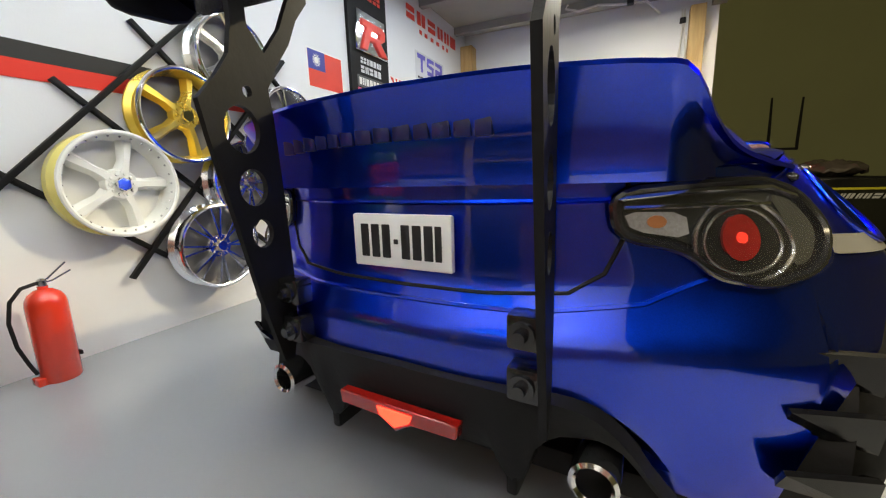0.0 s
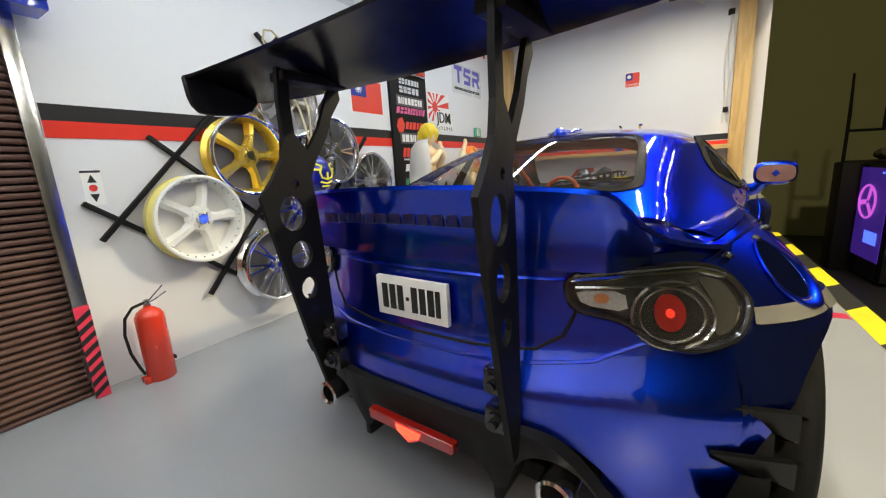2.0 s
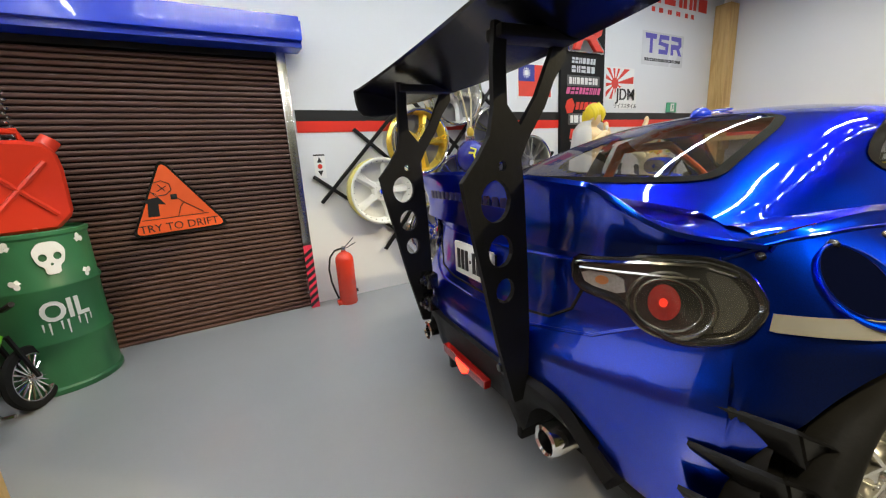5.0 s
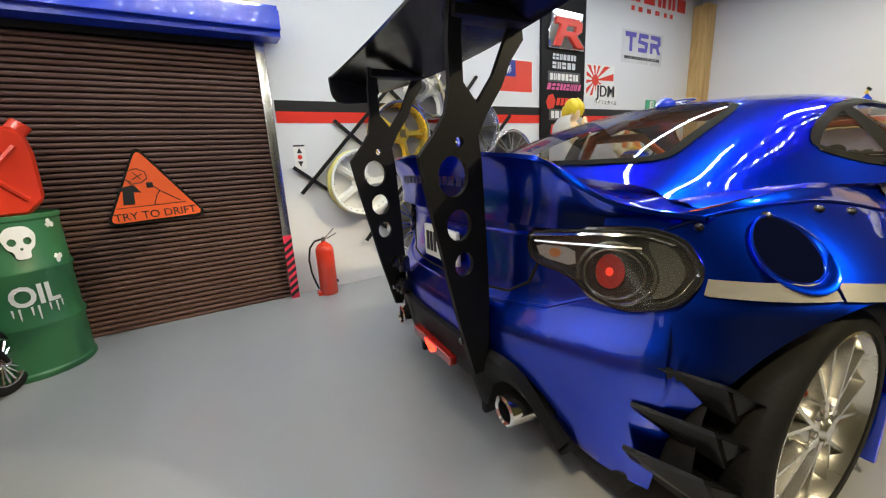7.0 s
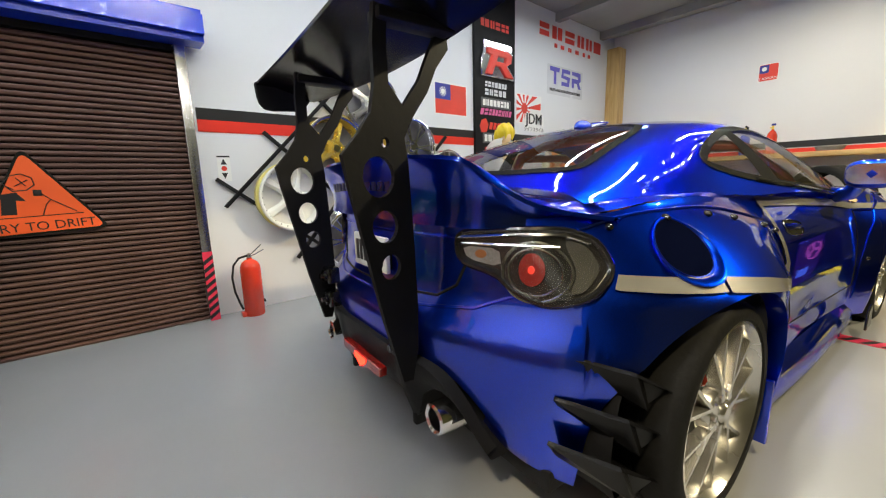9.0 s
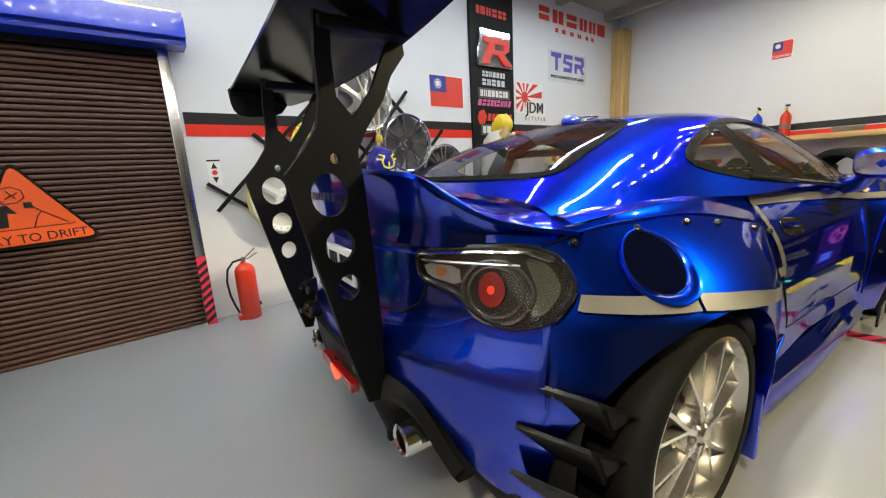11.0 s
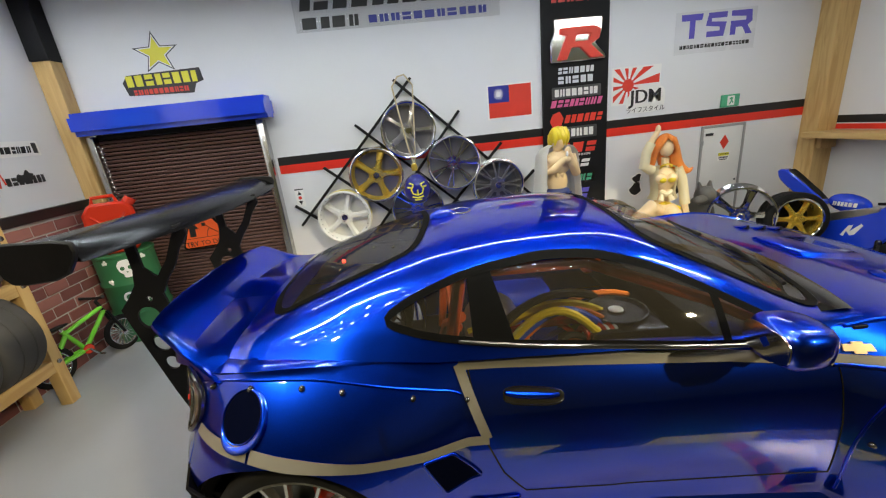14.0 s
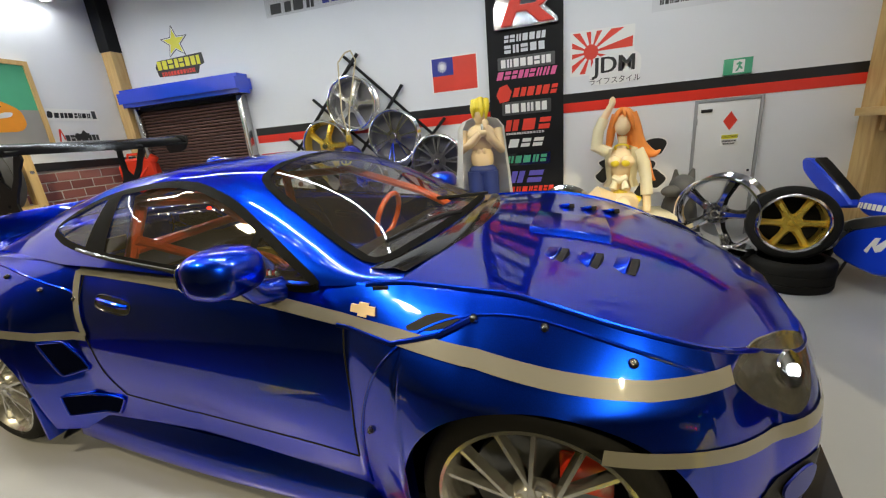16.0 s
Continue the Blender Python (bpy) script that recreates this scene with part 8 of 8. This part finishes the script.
# ---- the room beyond the open side ----
pc = thing("desktop_computer", "black tower computer with lit glass side panel", "computer", 45.0, 150.0, -29, 3.5)
part("case", box(0.6, 0, 0.8, 20, 36, 33, 0.6), BLACK_MATT, pc)
GLOWV = shader("violet_case_light", (0.1, 0.03, 0.4), rough=0.4, emit=0.35, emit_colour=(0.16, 0.05, 0.75), vary=0.5, grain=14)
BLUEV = shader("blue_case_light", (0.05, 0.1, 0.8), emit=3.0, emit_colour=(0.08, 0.15, 1.0))
PINKV = shader("pink_fan_light", (0.5, 0.05, 0.4), emit=1.6, emit_colour=(0.7, 0.12, 0.75))
part("inner_glow", box(0.4, 2, 6, 0.58, 30, 31.5), GLOWV, pc, "violet lit case inside")
part("side_panel", box(-0.4, 0.6, 1.5, -0.05, 35.5, 32.6, 0.1), glass("tinted_side_glass", (0.02, 0.01, 0.05), 0.3), pc)
part("fan_ring", tube([(0.25, 12 + 4.6 * math.cos(a), 22 + 4.6 * math.sin(a)) for a in [2 * math.pi * k / 32 for k in range(32)]], 0.3, None, 6, closed=True), PINKV, pc, "pink lit fan ring")
for k in range(3):
    a = 2 * math.pi * k / 3 + 0.5
    part("fan_blade", moved(plate([(-0.6, 0.5), (0.6, 0.5), (1.4, 3.9), (-0.2, 4.1)], 0.1), cm(0.3, 12, 22) @ Matrix.Rotation(a, 4, "X") @ cm(0, 0, 0, 0, 0, 90)), PINKV, pc)
part("lit_card", box(0.2, 4, 10.5, 0.4, 11, 14, 0.1), BLUEV, pc, "blue lit card")
part("lit_bar", box(0.2, 2.5, 30, 0.4, 6, 30.5, 0.05), BLUEV, pc)
part("front_bezel", box(0.6, -0.5, 1.2, 20, 0.0, 32.6, 0.2), BLACK_GLOSS, pc)
part("yellow_bar", box(3.2, -0.62, 29.6, 19, -0.5, 30.2), YELLOW_PRINT, pc)
blocks(pc, SILVER_PRINT, 3.6, 18, 27.2, 28.6, 8, -0.55, 0.5, seed=51)
blocks(pc, SILVER_PRINT, 3.2, 9.2, 18.4, 20.2, 5, -0.55, 0.1, seed=52)
blocks(pc, SILVER_PRINT, 2.0, 13.0, 16.2, 18.0, 9, -0.55, 0.1, seed=53)
part("front_mark", plate([(4.6, 8.0), (6.6, 7.4), (8.6, 8.0), (8.2, 11.4), (9.2, 13.6), (7.2, 12.2), (6.6, 12.6), (6.0, 12.2), (4.0, 13.6), (5.0, 11.4)], 0.05, m=cm(0, -0.58, 0)), SILVER_PRINT, pc)
part("status_led", box(4.8, -0.6, 5.4, 8.4, -0.5, 6.2), shader("cyan_led", (0.05, 0.7, 0.6), emit=2.0, emit_colour=(0.1, 0.9, 0.7)), pc, "lit cyan status bar")
for x in (1.5, 18.0):
    part("foot", box(x, 1, 0, x + 1.5, 34, 0.8, 0.1), RUBBER, pc)
bag = bmesh.new()
rnd = random.Random(5)
blob(9.5, 13, 2.2, 8.5, 9.5, 2.3, bag, None, 36, 18)
for v in bag.verts:
    lump = 0.5 * math.sin(v.co.x * 1.3 + 2 * math.sin(v.co.y * 0.9)) + 0.4 * math.sin(v.co.y * 1.7 + v.co.x * 0.6)
    v.co += Vector((rnd.uniform(-0.2, 0.2), rnd.uniform(-0.2, 0.2), lump * 0.9 + rnd.uniform(-0.15, 0.15)))
    v.co.z = max(0.02, v.co.z)
bg = thing("plastic_bag", "crumpled clear bag of dark and pink parts", "bag", 45.0, 150.0, 4.02, 3.5)
part("bag", bag, shader("grey_film_bag", (0.13, 0.11, 0.1), rough=0.25, vary=0.6, grain=25, dirt=(0.3, 0.05, 0.1), dirt_scale=18, dirt_amount=0.7), bg)
ant = thing("antenna_router", "black router with two upright antennas", "router", 40.8, 172.0, 0)
part("antenna", tube([(0, 0, 4.0), (0, 0, 18), (-0.3, 0, 29.5)], [0.45, 0.45, 0.3], None, 8), BLACK_MATT, ant)
part("antenna", tube([(7.6, 0, 13.0), (7.6, 0, 18), (7.7, 0, 29.0)], [0.45, 0.45, 0.3], None, 8), BLACK_MATT, ant)
part("cross_bar", tube([(0, 0, 13.2), (7.9, 0, 13.0)], 0.4, None, 8), BLACK_MATT, ant)
part("base", box(-1, -4, -29, 8, 4, 4.0, 0.4), BLACK_MATT, ant)
ps = thing("power_strip", "white power strip with red switches", "power strip", 43.0, 128.0, -29)
part("bar", box(0, 0, 0, 18, 4.5, 3.0, 0.4), WHITE_PRINT, ps)
for x in (3, 7, 11):
    part("switch", box(x, -0.1, 1.2, x + 1, 0.3, 2.2, 0.1), RED_GLOW, ps)

# LED strips under the ceiling
for x in (2.4, 4.6):
    ls = thing("led_strip", "white LED strip with single bright beads under the ceiling", "light strip", x, 0, 25.5)
    part("tape", box(-0.4, 1.0, -0.05, 0.4, 52.0, 0.0), WHITE_PRINT, ls)
    part("bracket", box(-0.3, 20, 0, 0.3, 21, 0.9), STEEL, ls)
    me = None
    for k in range(34 if x > 3 else 17):
        if me is None:
            o = part("led", box(-0.17, -0.17, -0.12, 0.17, 0.17, -0.05, 0.03), LED, ls)
            me = o.data
        else:
            o = new("led", me)
            o.parent = ls
        o.location.y = (2.0 + (1.5 if x > 3 else 3.0) * k) * C

ls = thing("led_strip", "short white LED strip across the brick end", "light strip", 0, -3.5, 25.5)
part("tape", box(-19.0, -0.4, -0.05, 7.0, 0.4, 0.0), WHITE_PRINT, ls)
part("bracket", box(-6.3, -0.3, 0, -5.7, 0.3, 1.5), STEEL, ls)
me = None
for k in range(17):
    if me is None:
        o = part("led", box(-0.17, -0.17, -0.12, 0.17, 0.17, -0.05, 0.03), LED, ls)
        me = o.data
    else:
        o = new("led", me)
        o.parent = ls
    o.location.x = (-18.5 + 1.55 * k) * C

# bricks of the end wall
BRICK = bpy.data.materials.new("red_brown_brick")
BRICK.use_nodes = True
nt = BRICK.node_tree
pb = nt.nodes["Principled BSDF"]
oi = nt.nodes.new("ShaderNodeObjectInfo")
cr = nt.nodes.new("ShaderNodeValToRGB")
cr.color_ramp.elements[0].color = (0.2, 0.07, 0.065, 1)
cr.color_ramp.elements[1].color = (0.4, 0.17, 0.15, 1)
e = cr.color_ramp.elements.new(0.5)
e.color = (0.29, 0.1, 0.09, 1)
nz = nt.nodes.new("ShaderNodeTexNoise")
nz.inputs["Scale"].default_value, nz.inputs["Detail"].default_value = 350, 5
mx = nt.nodes.new("ShaderNodeMix")
mx.data_type, mx.blend_type = "RGBA", "MULTIPLY"
mx.inputs[0].default_value = 0.5
nt.links.new(oi.outputs["Random"], cr.inputs[0])
nt.links.new(cr.outputs[0], mx.inputs[6])
nt.links.new(nz.outputs["Color"], mx.inputs[7])
nt.links.new(mx.outputs[2], pb.inputs["Base Color"])
pb.inputs["Roughness"].default_value = 0.8
bp = nt.nodes.new("ShaderNodeBump")
bp.inputs["Strength"].default_value, bp.inputs["Distance"].default_value = 0.4, 0.0004
nt.links.new(nz.outputs["Fac"], bp.inputs["Height"])
nt.links.new(bp.outputs[0], pb.inputs["Normal"])
MORTAR = shader("grey_mortar", (0.42, 0.38, 0.36), rough=0.9, bump=0.5)
face = structure("wall_brick_facing", box(WX + 1.2, Y0, 0, EDGE, Y0 + 0.3, 11.0), MORTAR, "red brick facing on the end wall", "brick wall")
full, half = None, None
for r in range(13):
    x = WX + 1.3
    z = 0.06 + r * 0.83
    first = r % 2 == 1
    while x < EDGE - 0.5:
        w = 0.85 if first else 1.8
        if x + w > EDGE:
            break
        me = half if first else full
        if me is None:
            o = part("brick", box(0, 0, 0, w, 0.12, 0.73, 0.04, None, 1), BRICK, face)
            if first:
                half = o.data
            else:
                full = o.data
        else:
            o = new("brick", me)
            o.parent = face
        o.location = (x * C, (Y0 + 0.26 + 0.03 * math.sin(x * 7 + r)) * C, z * C)
        x += w + 0.1
        first = False
